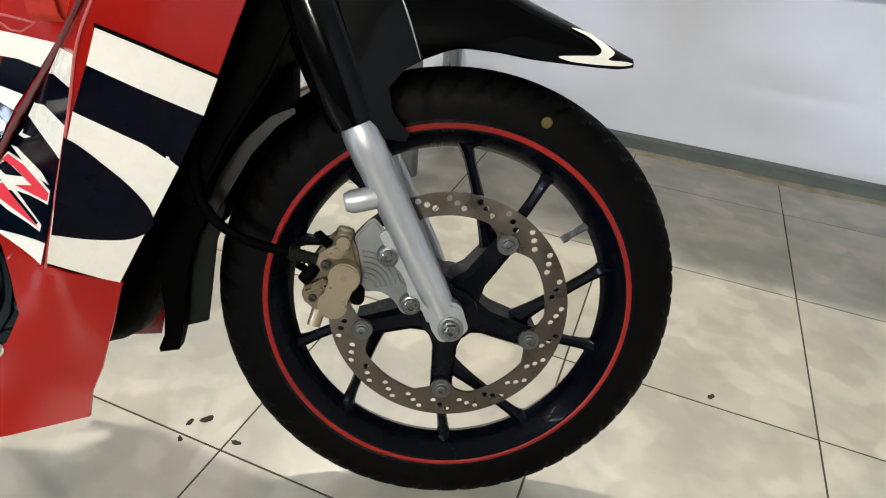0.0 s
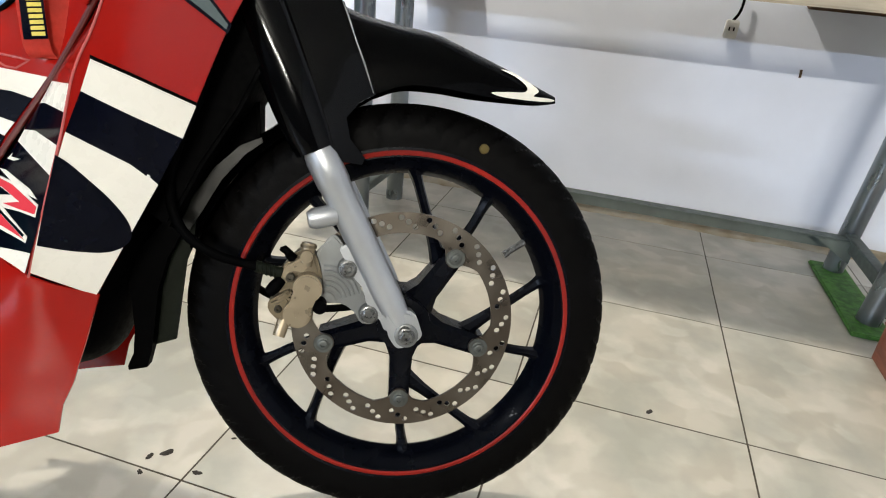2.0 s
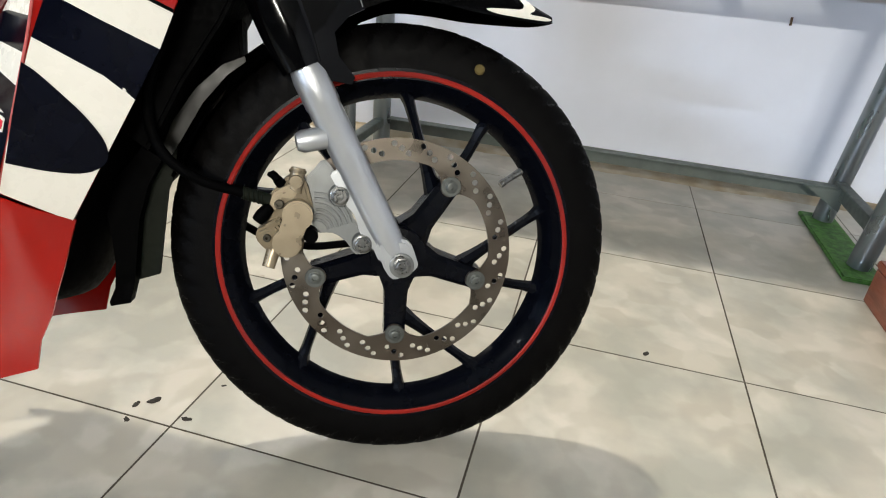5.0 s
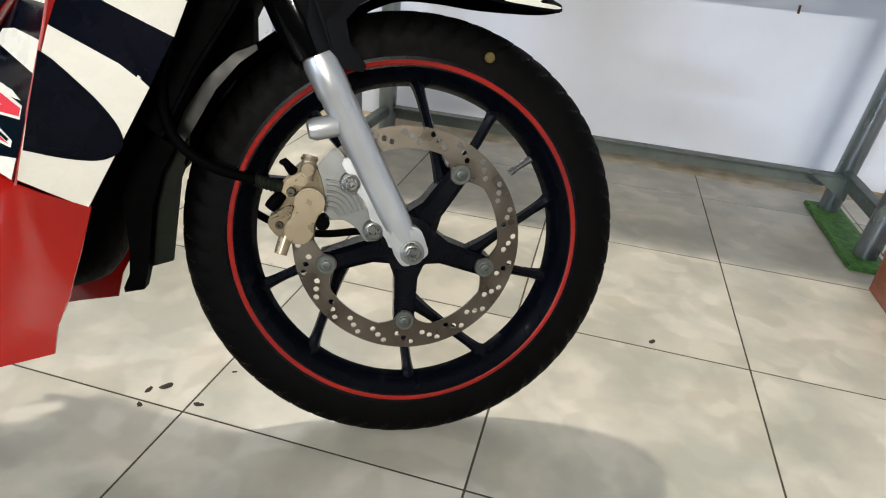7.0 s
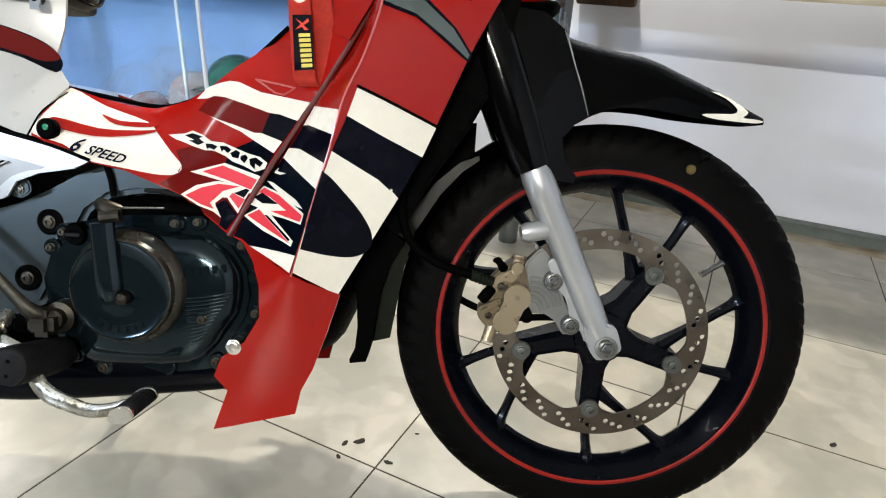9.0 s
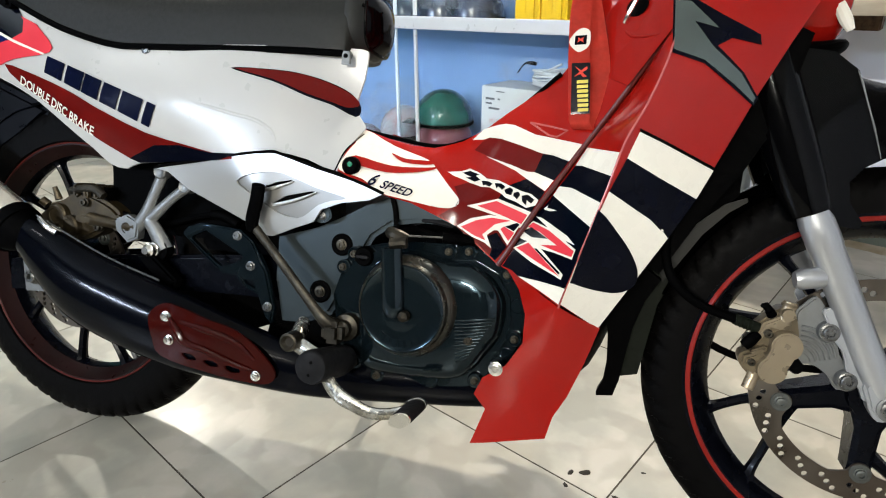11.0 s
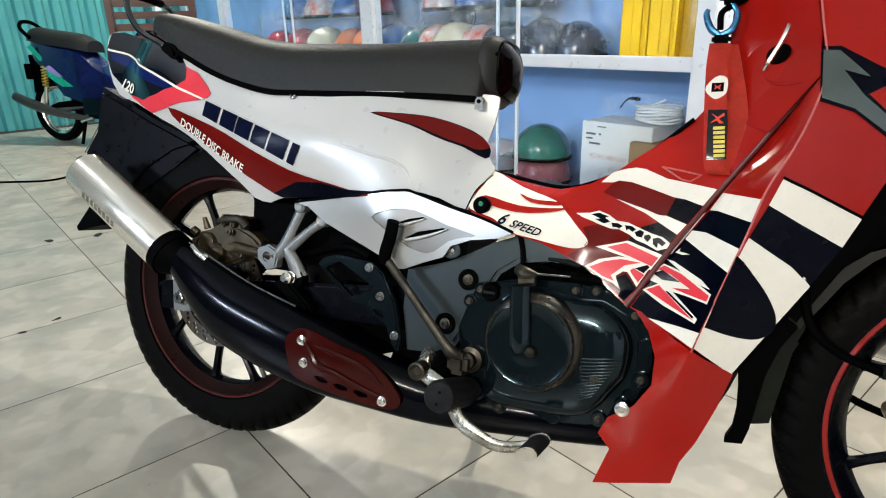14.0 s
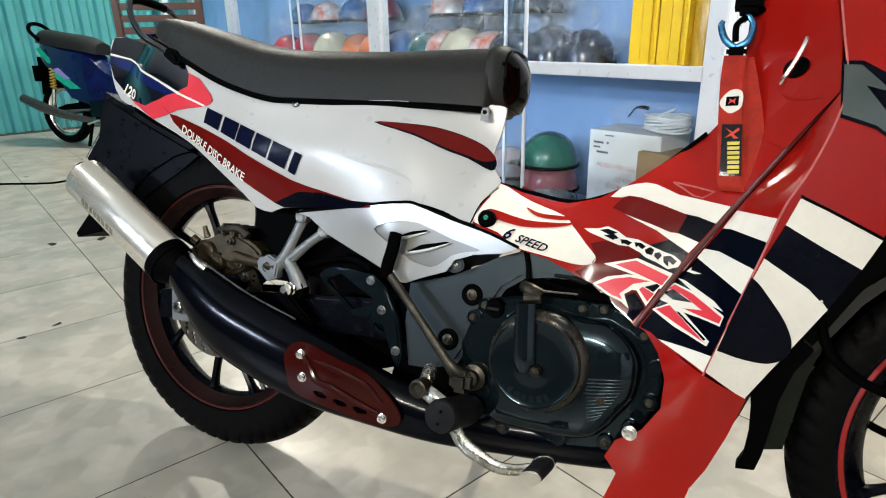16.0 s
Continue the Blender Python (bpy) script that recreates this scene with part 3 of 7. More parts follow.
    for b in arms:
        holes.append(list(reversed(circle(cx + arm_r * math.cos(b), cz + arm_r * math.sin(b), 0.003, 8))))
    disc = part("brake_disc", prism(circle(cx, cz, disc_r, 120), disc_y - 0.002, disc_y + 0.002, 0, holes), DISC, rim, "drilled steel brake disc with light rust", 0.4)
    for b in arms:
        x, z = cx + arm_r * math.cos(b), cz + arm_r * math.sin(b)
        part("bolt_pad", lathe([(0.0125, disc_y - 0.0005), (0.0125, disc_y - 0.0034), (0.0118, disc_y - 0.0040), (0.002, disc_y - 0.0040)], (x, 0, z), 24), PADM, rim, "dull zinc pad under the disc bolt")
        part("disc_bolt", bolt(x, z, disc_y - 0.0038, 0.0066, 0.006, hexed=False), PADM, rim, "dull grey disc bolt")
    a = math.radians(33) if name == "front_wheel" else math.radians(-62)
    base = Vector((cx + (rimr - 0.03) * math.cos(a), 0, cz + (rimr - 0.03) * math.sin(a)))
    inn = Vector((-math.cos(a), -0.15, -math.sin(a)))
    part("valve_stem", tube([base + Vector((math.cos(a), 0, math.sin(a))) * 0.008, base + inn * 0.012, base + inn * 0.024, base + inn * 0.025, base + inn * 0.032],
                            [0.0055, 0.0045, 0.0042, 0.0052, 0.005], 10, 1), STEEL, rim)
    return rim


ARMS = [math.radians(53 - 72 * k) for k in range(5)]
FRONT = wheel("front_wheel", FX, FZ, FR, 0.2203, 0.0365, ARMS, math.radians(35), 0.1068, -0.030, 0.1435, "satin black cast front wheel with red rim tape")
RARMS = [math.radians(40 - 72 * k) for k in range(5)]
REAR = wheel("rear_wheel", RX, RZ, RR, 0.2210, 0.042, RARMS, math.radians(35), 0.088, -0.045, 0.113, "satin black cast rear wheel with red rim tape")

# the front wheel is steered a little towards its right
part("axle", tube([(FX, -0.080, FZ), (FX, 0.080, FZ)], 0.008, 16), STEEL, FRONT)
part("axle", tube([(RX, -0.080, RZ), (RX, 0.080, RZ)], 0.009, 16), STEEL, REAR)
part("chalk_mark", lathe([(0.0065, -0.0345), (0.005, -0.0372), (0.001, -0.0380)], (FX + 0.093, 0, FZ + 0.2265), 12), mat("ochre_chalk", (0.085, 0.058, 0.010), 0.8), FRONT)
STEER = Matrix.Translation((FX, 0, 0)) @ pose(0, 0, 0, 0, 0, -2.2) @ Matrix.Translation((-FX, 0, 0))
for ob in (FRONT, *FRONT.children_recursive):
    ob.data.transform(STEER)

AX, AZ = 0.005, 0.267      # axle as drawn on the side view
# front fork: silver sliders, black covers
TOP = Vector((-0.200, 0, 0.735))
for s in (-1, 1):
    y = 0.094 * s
    a, b = Vector((-0.106, y, 0.492)), Vector((-0.012, y, 0.285))
    way = (b - a).normalized()
    up = Vector((way.z, 0, -way.x)) * -1
    slider = tube([a - way * 0.02, a, a + way * 0.012, a + way * 0.045, a + way * 0.047, b - way * 0.03, b, b + way * 0.022],
                  [0.0185, 0.0185, 0.0205, 0.0205, 0.0195, 0.0185, 0.0165, 0.0135], 28, 1, smooth=False)
    # axle lug and the flange that carries the caliper bracket
    prism(spline([(-0.030, 0.292), (-0.0248, 0.2668), (-0.0215, 0.2575), (-0.0118, 0.2455), (0.0049, 0.2495), (0.0180, 0.2591), (0.0165, 0.2715), (0.0055, 0.2931)], 3, True), y - 0.014, y + 0.013, 0.004, bm=slider)
    prism(spline([(-0.080, 0.3748), (-0.0758, 0.3577), (-0.0690, 0.3420), (-0.0630, 0.3330), (-0.0565, 0.3250), (-0.0520, 0.3120), (-0.0503, 0.3036), (-0.0418, 0.2900), (-0.0333, 0.2800), (-0.0248, 0.2668), (0.000, 0.290), (-0.040, 0.375)], 3, True),
          y - 0.006, y + 0.006, 0.002, bm=slider)
    leg = part("fork_slider", slider, ALU, bike, "silver painted fork slider")
    if s < 0:
        part("axle_washer", lathe([(0.0150, y - 0.012), (0.0150, y - 0.0165), (0.0135, y - 0.0175), (0.004, y - 0.0175)], (-0.0015, 0, 0.2629), 28), CAST, leg)
        part("axle_nut", bolt(-0.0015, 0.2629, y - 0.0172, 0.0088, 0.010), STEEL, leg, "zinc axle nut")
        part("reflector_boss", tube([(-0.088, y - 0.004, 0.414), (-0.112, y - 0.012, 0.410), (-0.119, y - 0.013, 0.409)], [0.013, 0.013, 0.0095], 18, 1), ALU, leg)
    part("fork_cover", tube([TOP + Vector((0, y, 0)), (-0.150, y, 0.600), (-0.121, y, 0.522), (-0.108, y, 0.490)], [0.031, 0.031, 0.029, 0.024], 24, 3, flat=0.95), GLOSSBLK, bike,
         "gloss black fork cover")
part("fork_bridge", box(-0.235, -0.150, -0.115, 0.115, 0.690, 0.735, 0.012), BLK, bike)
part("steering_stem", tube([(-0.205, 0, 0.70), (-0.275, 0, 0.86)], 0.024, 18), BLK, bike)

# caliper bracket with concentric ribs and its two bolts
ear = prism(spline([(-0.110, 0.364), (-0.101, 0.377), (-0.088, 0.388), (-0.074, 0.370), (-0.061, 0.345), (-0.056, 0.318), (-0.038, 0.297), (-0.036, 0.280), (-0.055, 0.274), (-0.066, 0.290), (-0.082, 0.301), (-0.103, 0.304),
                    (-0.106, 0.332)], 3, True), -0.089, -0.079, 0.003)
bracket = part("caliper_bracket", ear, CAST, bike, "cast silver caliper bracket with curved ribs", 0.5)
for k in range(6):
    r = 0.014 + k * 0.0055
    arc = [(-0.100 + r * math.cos(math.radians(a)), -0.0895, 0.302 + r * 1.15 * math.sin(math.radians(a))) for a in (14, 34, 54, 74, 92)]
    part("bracket_rib", tube(arc, 0.0017, 6, 3), CAST, bracket)
for x, z, r in ((-0.072, 0.347, 0.0135), (-0.047, 0.289, 0.013)):
    boss = part("bracket_boss", lathe([(r, -0.078), (r, -0.096), (r * 0.88, -0.0985)], (x, 0, z), 28), CAST, bracket)
    part("bracket_bolt", bolt(x, z, -0.098, 0.0088, 0.010, hexed=False), STEEL, boss, "zinc socket bolt")

# front caliper: a figure-of-eight piston housing on a stepped body in the shaded champagne
cal = prism(spline([(-0.128, 0.371), (-0.113, 0.368), (-0.106, 0.348), (-0.104, 0.328), (-0.112, 0.308), (-0.118, 0.283), (-0.130, 0.276), (-0.150, 0.278), (-0.168, 0.295), (-0.168, 0.308), (-0.158, 0.314), (-0.154, 0.327),
                    (-0.157, 0.341), (-0.145, 0.356)], 3, True), -0.100, -0.062, 0.004)
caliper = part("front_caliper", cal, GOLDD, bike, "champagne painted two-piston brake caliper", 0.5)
up, low = (-0.1205, 0.328, 0.0172), (-0.1335, 0.297, 0.0165)
axis = math.atan2(up[1] - low[1], up[0] - low[0])
eight = [(up[0] + up[2] * math.cos(axis + math.radians(a)), up[1] + up[2] * math.sin(axis + math.radians(a))) for a in range(-125, 126, 10)]
eight += [(low[0] + low[2] * math.cos(axis + math.radians(a)), low[1] + low[2] * math.sin(axis + math.radians(a))) for a in range(55, 306, 10)]
part("piston_housing", prism(eight, -0.126, -0.097, 0.0022), GOLD, caliper, "flat figure-of-eight piston housing", 0.5)
part("housing_mark", box(-0.1375, -0.1350, -0.1266, -0.1255, 0.2925, 0.3005, 0.0003), GOLD, caliper)
part("caliper_step", prism([(-0.153, 0.337), (-0.147, 0.352), (-0.129, 0.362), (-0.118, 0.354), (-0.126, 0.345), (-0.138, 0.347), (-0.146, 0.332)], -0.109, -0.098, 0.003), GOLD, caliper)
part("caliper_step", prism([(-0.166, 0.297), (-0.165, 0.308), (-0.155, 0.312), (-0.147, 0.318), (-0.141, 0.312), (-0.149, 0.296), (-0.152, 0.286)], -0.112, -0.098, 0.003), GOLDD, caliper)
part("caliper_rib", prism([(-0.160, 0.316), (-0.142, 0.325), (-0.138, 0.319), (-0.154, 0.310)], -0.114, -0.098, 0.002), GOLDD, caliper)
part("caliper_pin", tube([(-0.121, -0.098, 0.366), (-0.121, -0.114, 0.365)], [0.0078, 0.0074], 18), GOLD, caliper)
part("pin_sleeve", tube([(-0.124, -0.100, 0.352), (-0.118, -0.099, 0.380)], [0.0085, 0.0085], 16), GOLD, caliper)
part("pin_cap", tube([(-0.1189, -0.099, 0.3765), (-0.1184, -0.099, 0.3795)], [0.0098, 0.0080], 16), GOLD, caliper)
part("pin_ring", tube([(-0.1192, -0.099, 0.3745), (-0.1188, -0.099, 0.3775)], [0.0100, 0.0100], 16), GOLDD, caliper)
part("caliper_foot", tube([(-0.150, -0.100, 0.286), (-0.157, -0.106, 0.266)], [0.0080, 0.0074], 16), GOLD, caliper)
for x, z, r in ((-0.141, 0.340, 0.0052), (-0.156, 0.302, 0.0046)):
    part("caliper_bolt", lathe([(r, -0.108), (r, -0.1155), (r * 0.8, -0.1165), (r * 0.45, -0.1165), (r * 0.4, -0.112)], (x, 0, z), 16), DIRTSTEEL, caliper, "dull socket bolt")
nip = part("bleed_nipple", tube([(-0.138, -0.103, 0.362), (-0.142, -0.107, 0.368)], [0.0060, 0.0055], 12), BLK, caliper, "black bleed nipple cap")
part("nipple_tip", tube([(-0.142, -0.107, 0.368), (-0.147, -0.107, 0.374), (-0.150, -0.106, 0.371)], [0.0048, 0.0046, 0.0036], 10, 2), BLK, nip)
part("bleed_nipple", tube([(-0.152, -0.104, 0.336), (-0.160, -0.109, 0.328), (-0.166, -0.109, 0.321)], [0.0065, 0.0078, 0.0068], 12, 2), BLK, caliper)
part("slide_boot", tube([(-0.108, -0.090, 0.303), (-0.107, -0.116, 0.303)], [0.0090, 0.0084], 16), BLK, caliper, "black rubber slide boot")
for k in range(5):
    t = k / 4
    part("hose_ridge", lathe([(0.0072, -0.0013), (0.0084, 0), (0.0072, 0.0013)], (-0.159 - 0.019 * t, -0.1055 - 0.004 * t, 0.346 + 0.007 * t), 12, axis="x"), GREENFLAP, caliper)
part("caliper_carrier", box(-0.164, -0.140, -0.080, -0.058, 0.292, 0.330, 0.004), DIRTSTEEL, caliper)
hose = part("brake_hose", tube([(-0.156, -0.104, 0.345), (-0.182, -0.110, 0.354), (-0.225, -0.120, 0.370), (-0.258, -0.124, 0.398), (-0.270, -0.124, 0.440), (-0.262, -0.12, 0.485),
                                (-0.230, -0.115, 0.56), (-0.205, -0.10, 0.66)], 0.0058, 12, 6), BLK, bike, "black rubber brake hose")
part("hose_end", tube([(-0.152, -0.103, 0.344), (-0.180, -0.110, 0.3535)], [0.0070, 0.0070], 12, 1), GREENFLAP, hose)
part("speedometer_cable", tube([(0.0, 0.06, 0.268), (-0.06, 0.085, 0.262), (-0.13, 0.09, 0.262), (-0.21, 0.09, 0.300), (-0.25, 0.08, 0.40), (-0.23, 0.07, 0.60)], 0.0055, 10, 6), BLK, bike)


# front fender: a beak over the wheel
def loft(stations, section, n=6, closed=False):
    """Rings along stations (x, z low, z high, half width); section(t) gives (side, height) from -1 to 1 and 0 to 1."""
    bm, rings = bmesh.new(), []
    for q in spline(stations, n):
        rings.append([bm.verts.new((q[0], u * q[3], q[1] + h * (q[2] - q[1]))) for u, h in section])
    for r0, r1 in zip(rings, rings[1:]):
        for k in range(len(section) if closed else len(section) - 1):
            j = (k + 1) % len(section)
            bm.faces.new((r0[k], r0[j], r1[j], r1[k]))
    if closed:
        bm.faces.new(rings[0])
        bm.faces.new(rings[-1])
        bmesh.ops.recalc_face_normals(bm, faces=bm.faces[:])
    return bm


arch = [(math.cos(math.pi * k / 16) * (1 if k not in (0, 16) else 1), math.sin(math.pi * k / 16) ** 0.8) for k in range(17)]
fender_bm = loft([(-0.135, 0.565, 0.696, 0.082), (-0.100, 0.560, 0.688, 0.082), (-0.050, 0.556, 0.667, 0.080), (0.0, 0.571, 0.655, 0.076), (0.05, 0.570, 0.645, 0.071),
                  (0.10, 0.563, 0.624, 0.060), (0.15, 0.559, 0.602, 0.044), (0.19, 0.557, 0.582, 0.024), (0.216, 0.560, 0.570, 0.006)], arch)
solid = bmesh.ops.solidify(fender_bm, geom=fender_bm.faces[:], thickness=0.003)
bmesh.ops.recalc_face_normals(fender_bm, faces=fender_bm.faces[:])
fender = part("front_fender", fender_bm, GLOSSBLK, bike, "gloss black beak-shaped front fender with a white tip decal", 0.9)


def on_fender(x, z):
    """The near flank of the fender at (x, z)."""
    st = [(-0.135, 0.565, 0.696, 0.082), (-0.05, 0.556, 0.667, 0.080), (0.0, 0.571, 0.655, 0.076), (0.05, 0.570, 0.645, 0.071), (0.10, 0.563, 0.624, 0.060), (0.15, 0.559, 0.602, 0.044),
          (0.19, 0.557, 0.582, 0.024), (0.216, 0.560, 0.570, 0.006), (0.23, 0.560, 0.570, 0.003)]
    xs = [q[0] for q in st]
    lo, hi, w = (float(np.interp(x, xs, [q[i] for q in st])) for i in (1, 2, 3))
    h = min(1.0, max(0.0, (z - lo) / max(1e-4, hi - lo)))
    return -w * math.sqrt(max(0.0, 1 - (h ** (1 / 0.8)) ** 2)) if h < 1 else 0.0


part("tip_decal", sheet(spline([(0.130, 0.600), (0.150, 0.592), (0.163, 0.583), (0.167, 0.576), (0.160, 0.571), (0.140, 0.570), (0.112, 0.568), (0.130, 0.563), (0.165, 0.561), (0.200, 0.561),
                                (0.213, 0.564), (0.200, 0.566), (0.176, 0.567), (0.186, 0.575), (0.172, 0.587), (0.152, 0.597)], 3, True), on_fender, 0.006, 0.0012, -0.0036), WHITE, fender,
     "white swoosh decal")
# flank plates that join fender and fork
for s in (-1, 1):
    fl = surface([(-0.172, 0.66, -0.098), (-0.05, 0.60, -0.083), (-0.036, 0.559, -0.080), (-0.086, 0.515, -0.104), (-0.053, 0.478, -0.088), (-0.12, 0.58, -0.106), (-0.1, 0.668, -0.084), (-0.08, 0.62, -0.092)])
    part("fender_flank", sheet([(-0.172, 0.660), (-0.145, 0.690), (-0.100, 0.686), (-0.072, 0.664), (-0.058, 0.620), (-0.036, 0.559), (-0.056, 0.548), (-0.072, 0.530), (-0.068, 0.505),
                                (-0.050, 0.482), (-0.054, 0.474), (-0.082, 0.478), (-0.100, 0.500), (-0.125, 0.560)], fl, 0.014, 0.004, far=s > 0), GLOSSBLK, fender,
         "gloss black fender side plate")
    if s < 0:
        # pale tube drawn as the highlight down the plate's seam
        part("plate_edge", tube([(x, fl(x, z) - 0.0012, z) for x, z in ((-0.074, 0.664), (-0.068, 0.648), (-0.060, 0.622), (-0.050, 0.595), (-0.039, 0.560))], [0.0005, 0.0012, 0.0009, 0.0012, 0.0006], 6, 3),
             CAST, fender, "bright line for the highlight on the plate edge")
# rear half of the front mudguard, behind the wheel
rear_arc = []
for k in range(9):
    a = math.radians(108 + k * 6.5)
    rear_arc.append((AX + 0.305 * math.cos(a), AZ + 0.305 * math.sin(a)))
guard_bm = bmesh.new()
rows = []
for x, z in rear_arc:
    d = Vector((x - AX, z - AZ)).normalized()
    rows.append([guard_bm.verts.new((x - d.x * 0.02 * (u * u), u * 0.052, z - d.y * 0.02 * (u * u))) for u in (-1, -0.8, -0.4, 0, 0.4, 0.8, 1)])
for r0, r1 in zip(rows, rows[1:]):
    for k in range(6):
        guard_bm.faces.new((r0[k], r0[k + 1], r1[k + 1], r1[k]))
bmesh.ops.solidify(guard_bm, geom=guard_bm.faces[:], thickness=0.003)
part("inner_mudguard", guard_bm, GLOSSBLK, bike, "black plastic inner mudguard", 0.8)

# ---- bodywork surfaces, near side; the far side mirrors them ----
S_PANEL = surface([(-.32, .564, -.227), (-.389, .368, -.222), (-.228, .536, -.173), (-.27, .45, -.172), (-.341, .333, -.165), (-.288, .66, -.222), (-.196, .609, -.172), (-.28, .78, -.19),
                   (-.14, .78, -.13), (-.28, .55, -.207), (-.33, .45, -.204), (-.245, .64, -.204)])
S_BODY = surface([(-.474, .40, -.157), (-.376, .561, -.135), (-.54, .444, -.148), (-.533, .478, -.142), (-.474, .579, -.115), (-.601, .551, -.06), (-.705, .507, -.155), (-.709, .572, -.075),
                  (-.71, .54, -.125), (-.63, .49, -.152), (-.42, .64, -.075), (-.36, .64, -.125), (-.38, .74, -.07), (-.30, .70, -.16)])
S_TAIL = surface([(-.70, .68, -.068), (-.705, .60, -.070), (-.71, .535, -.13), (-.83, .529, -.147), (-.83, .68, -.105), (-.83, .6, -.136), (-1., .51, -.131), (-1., .68, -.115), (-1., .6, -.146),
                  (-1.15, .493, -.107), (-1.15, .68, -.11), (-1.15, .6, -.136), (-1.35, .61, -.09), (-1.35, .75, -.085), (-1.35, .68, -.105), (-1.53, .67, -.055), (-1.56, .79, -.03), (-1.5, .73, -.08), (-1.69, .80, -.014), (-1.64, .73, -.034)])
S_WING = surface([(-.474, .40, -.157), (-.376, .561, -.137), (-.32, .64, -.15), (-.29, .70, -.19), (-.32, .564, -.225), (-.389, .368, -.220), (-.288, .66, -.220), (-.35, .47, -.223)])
S_LOW = surface([(-.44, .393, -.165), (-.39, .363, -.215), (-.338, .335, -.165), (-.36, .27, -.165), (-.395, .19, -.150), (-.479, .172, -.175), (-.49, .225, -.170), (-.46, .27, -.185), (-.42, .30, -.190)])

PANEL = [(-0.383, 0.366), (-0.363, 0.436), (-0.342, 0.502), (-0.326, 0.559), (-0.306, 0.602), (-0.288, 0.657), (-0.284, 0.700), (-0.290, 0.745), (-0.300, 0.800), (-0.300, 0.90),
         (-0.12, 0.90), (-0.115, 0.80), (-0.130, 0.735), (-0.160, 0.680), (-0.192, 0.617), (-0.228, 0.536), (-0.270, 0.453), (-0.341, 0.332)]
BODY = [(-0.711, 0.507), (-0.711, 0.537), (-0.706, 0.570), (-0.667, 0.558), (-0.632, 0.550), (-0.602, 0.549), (-0.555, 0.560), (-0.514, 0.581), (-0.471, 0.615), (-0.424, 0.656), (-0.400, 0.686),
        (-0.386, 0.749), (-0.389, 0.798), (-0.395, 0.88), (-0.300, 0.88), (-0.290, 0.80), (-0.285, 0.705), (-0.335, 0.622), (-0.381, 0.554), (-0.428, 0.478), (-0.474, 0.398), (-0.537, 0.444),
        (-0.600, 0.470), (-0.640, 0.479)]
WING = [(-0.469, 0.398), (-0.424, 0.477), (-0.376, 0.554), (-0.331, 0.621), (-0.292, 0.678), (-0.284, 0.690), (-0.287, 0.655), (-0.306, 0.601), (-0.327, 0.557), (-0.342, 0.502), (-0.363, 0.434),
        (-0.385, 0.366), (-0.444, 0.390)]
LOWER = [(-0.470, 0.402), (-0.444, 0.390), (-0.387, 0.363), (-0.338, 0.333), (-0.353, 0.285), (-0.372, 0.235), (-0.388, 0.205), (-0.396, 0.173), (-0.445, 0.167), (-0.490, 0.160), (-0.474, 0.208),
         (-0.491, 0.226), (-0.479, 0.252), (-0.448, 0.275), (-0.428, 0.308), (-0.427, 0.345), (-0.440, 0.372)]
TAIL = [(-1.697, 0.823), (-1.672, 0.830), (-1.618, 0.821), (-1.541, 0.792), (-1.389, 0.764), (-1.299, 0.729), (-1.221, 0.704), (-1.135, 0.686), (-1.033, 0.683), (-0.922, 0.684), (-0.843, 0.685),
        (-0.770, 0.687), (-0.719, 0.687), (-0.711, 0.678), (-0.716, 0.644), (-0.724, 0.604), (-0.708, 0.580), (-0.700, 0.568), (-0.713, 0.537), (-0.716, 0.506), (-0.764, 0.520), (-0.819, 0.529),
        (-0.868, 0.525), (-0.955, 0.509), (-1.082, 0.497), (-1.111, 0.487), (-1.152, 0.493), (-1.185, 0.517), (-1.281, 0.570), (-1.387, 0.618), (-1.543, 0.667), (-1.610, 0.686), (-1.657, 0.738),
        (-1.687, 0.784)]
D1, D2, D3 = -0.0020, -0.0031, -0.0042

for s in (-1, 1):
    far = s > 0
    panel = part("leg_shield", sheet(PANEL, S_PANEL, 0.012, 0.004, far=far), RED, bike, "glossy red leg shield with white and black stripes", 0.7)
    body = part("body_cover", sheet(BODY, S_BODY, 0.012, 0.004, far=far), RED, bike, "glossy red body cover with graphics", 0.7)
    wing = part("shield_wing", sheet(WING, S_WING, 0.010, 0.004, far=far), RED, bike, "red inner wing of the leg shield", 0.7)
    lower = part("lower_cover", sheet(LOWER, S_LOW, 0.018, 0.004, far=far), RED, bike, "red lower engine cover", 0.7)
    tail = part("tail_cover", sheet(TAIL if not far else [(min(x, -0.80), z) for x, z in TAIL[:12]] + TAIL[21:], S_TAIL, 0.018, 0.004, far=far, round_n=0 if far else 2), PEARL, bike, "pearl white tail cover with dark graphics", 0.7)

    def decal(name, outline, surf, level, material, parent, label="", n=0, step=0.012):
        if far:
            return
        part(name, sheet(outline, surf, step, 0.0009, level, far, n), material, parent, label)

    # stripes on the leg shield
    decal("white_stripe", [(-0.3115, 0.571), (-0.283, 0.559), (-0.2278, 0.534), (-0.243, 0.500), (-0.285, 0.521), (-0.3225, 0.541)], S_PANEL, D1, WHITE, panel)
    decal("black_stripe", [(-0.3225, 0.541), (-0.285, 0.521), (-0.243, 0.500), (-0.2695, 0.452), (-0.291, 0.473), (-0.3385, 0.503)], S_PANEL, D1, NAVY, panel)
    decal("white_field", [(-0.3385, 0.503), (-0.291, 0.473), (-0.276, 0.462), (-0.2695, 0.452), (-0.3405, 0.3325), (-0.3825, 0.367), (-0.363, 0.434)], S_PANEL, D1, WHITE, panel)
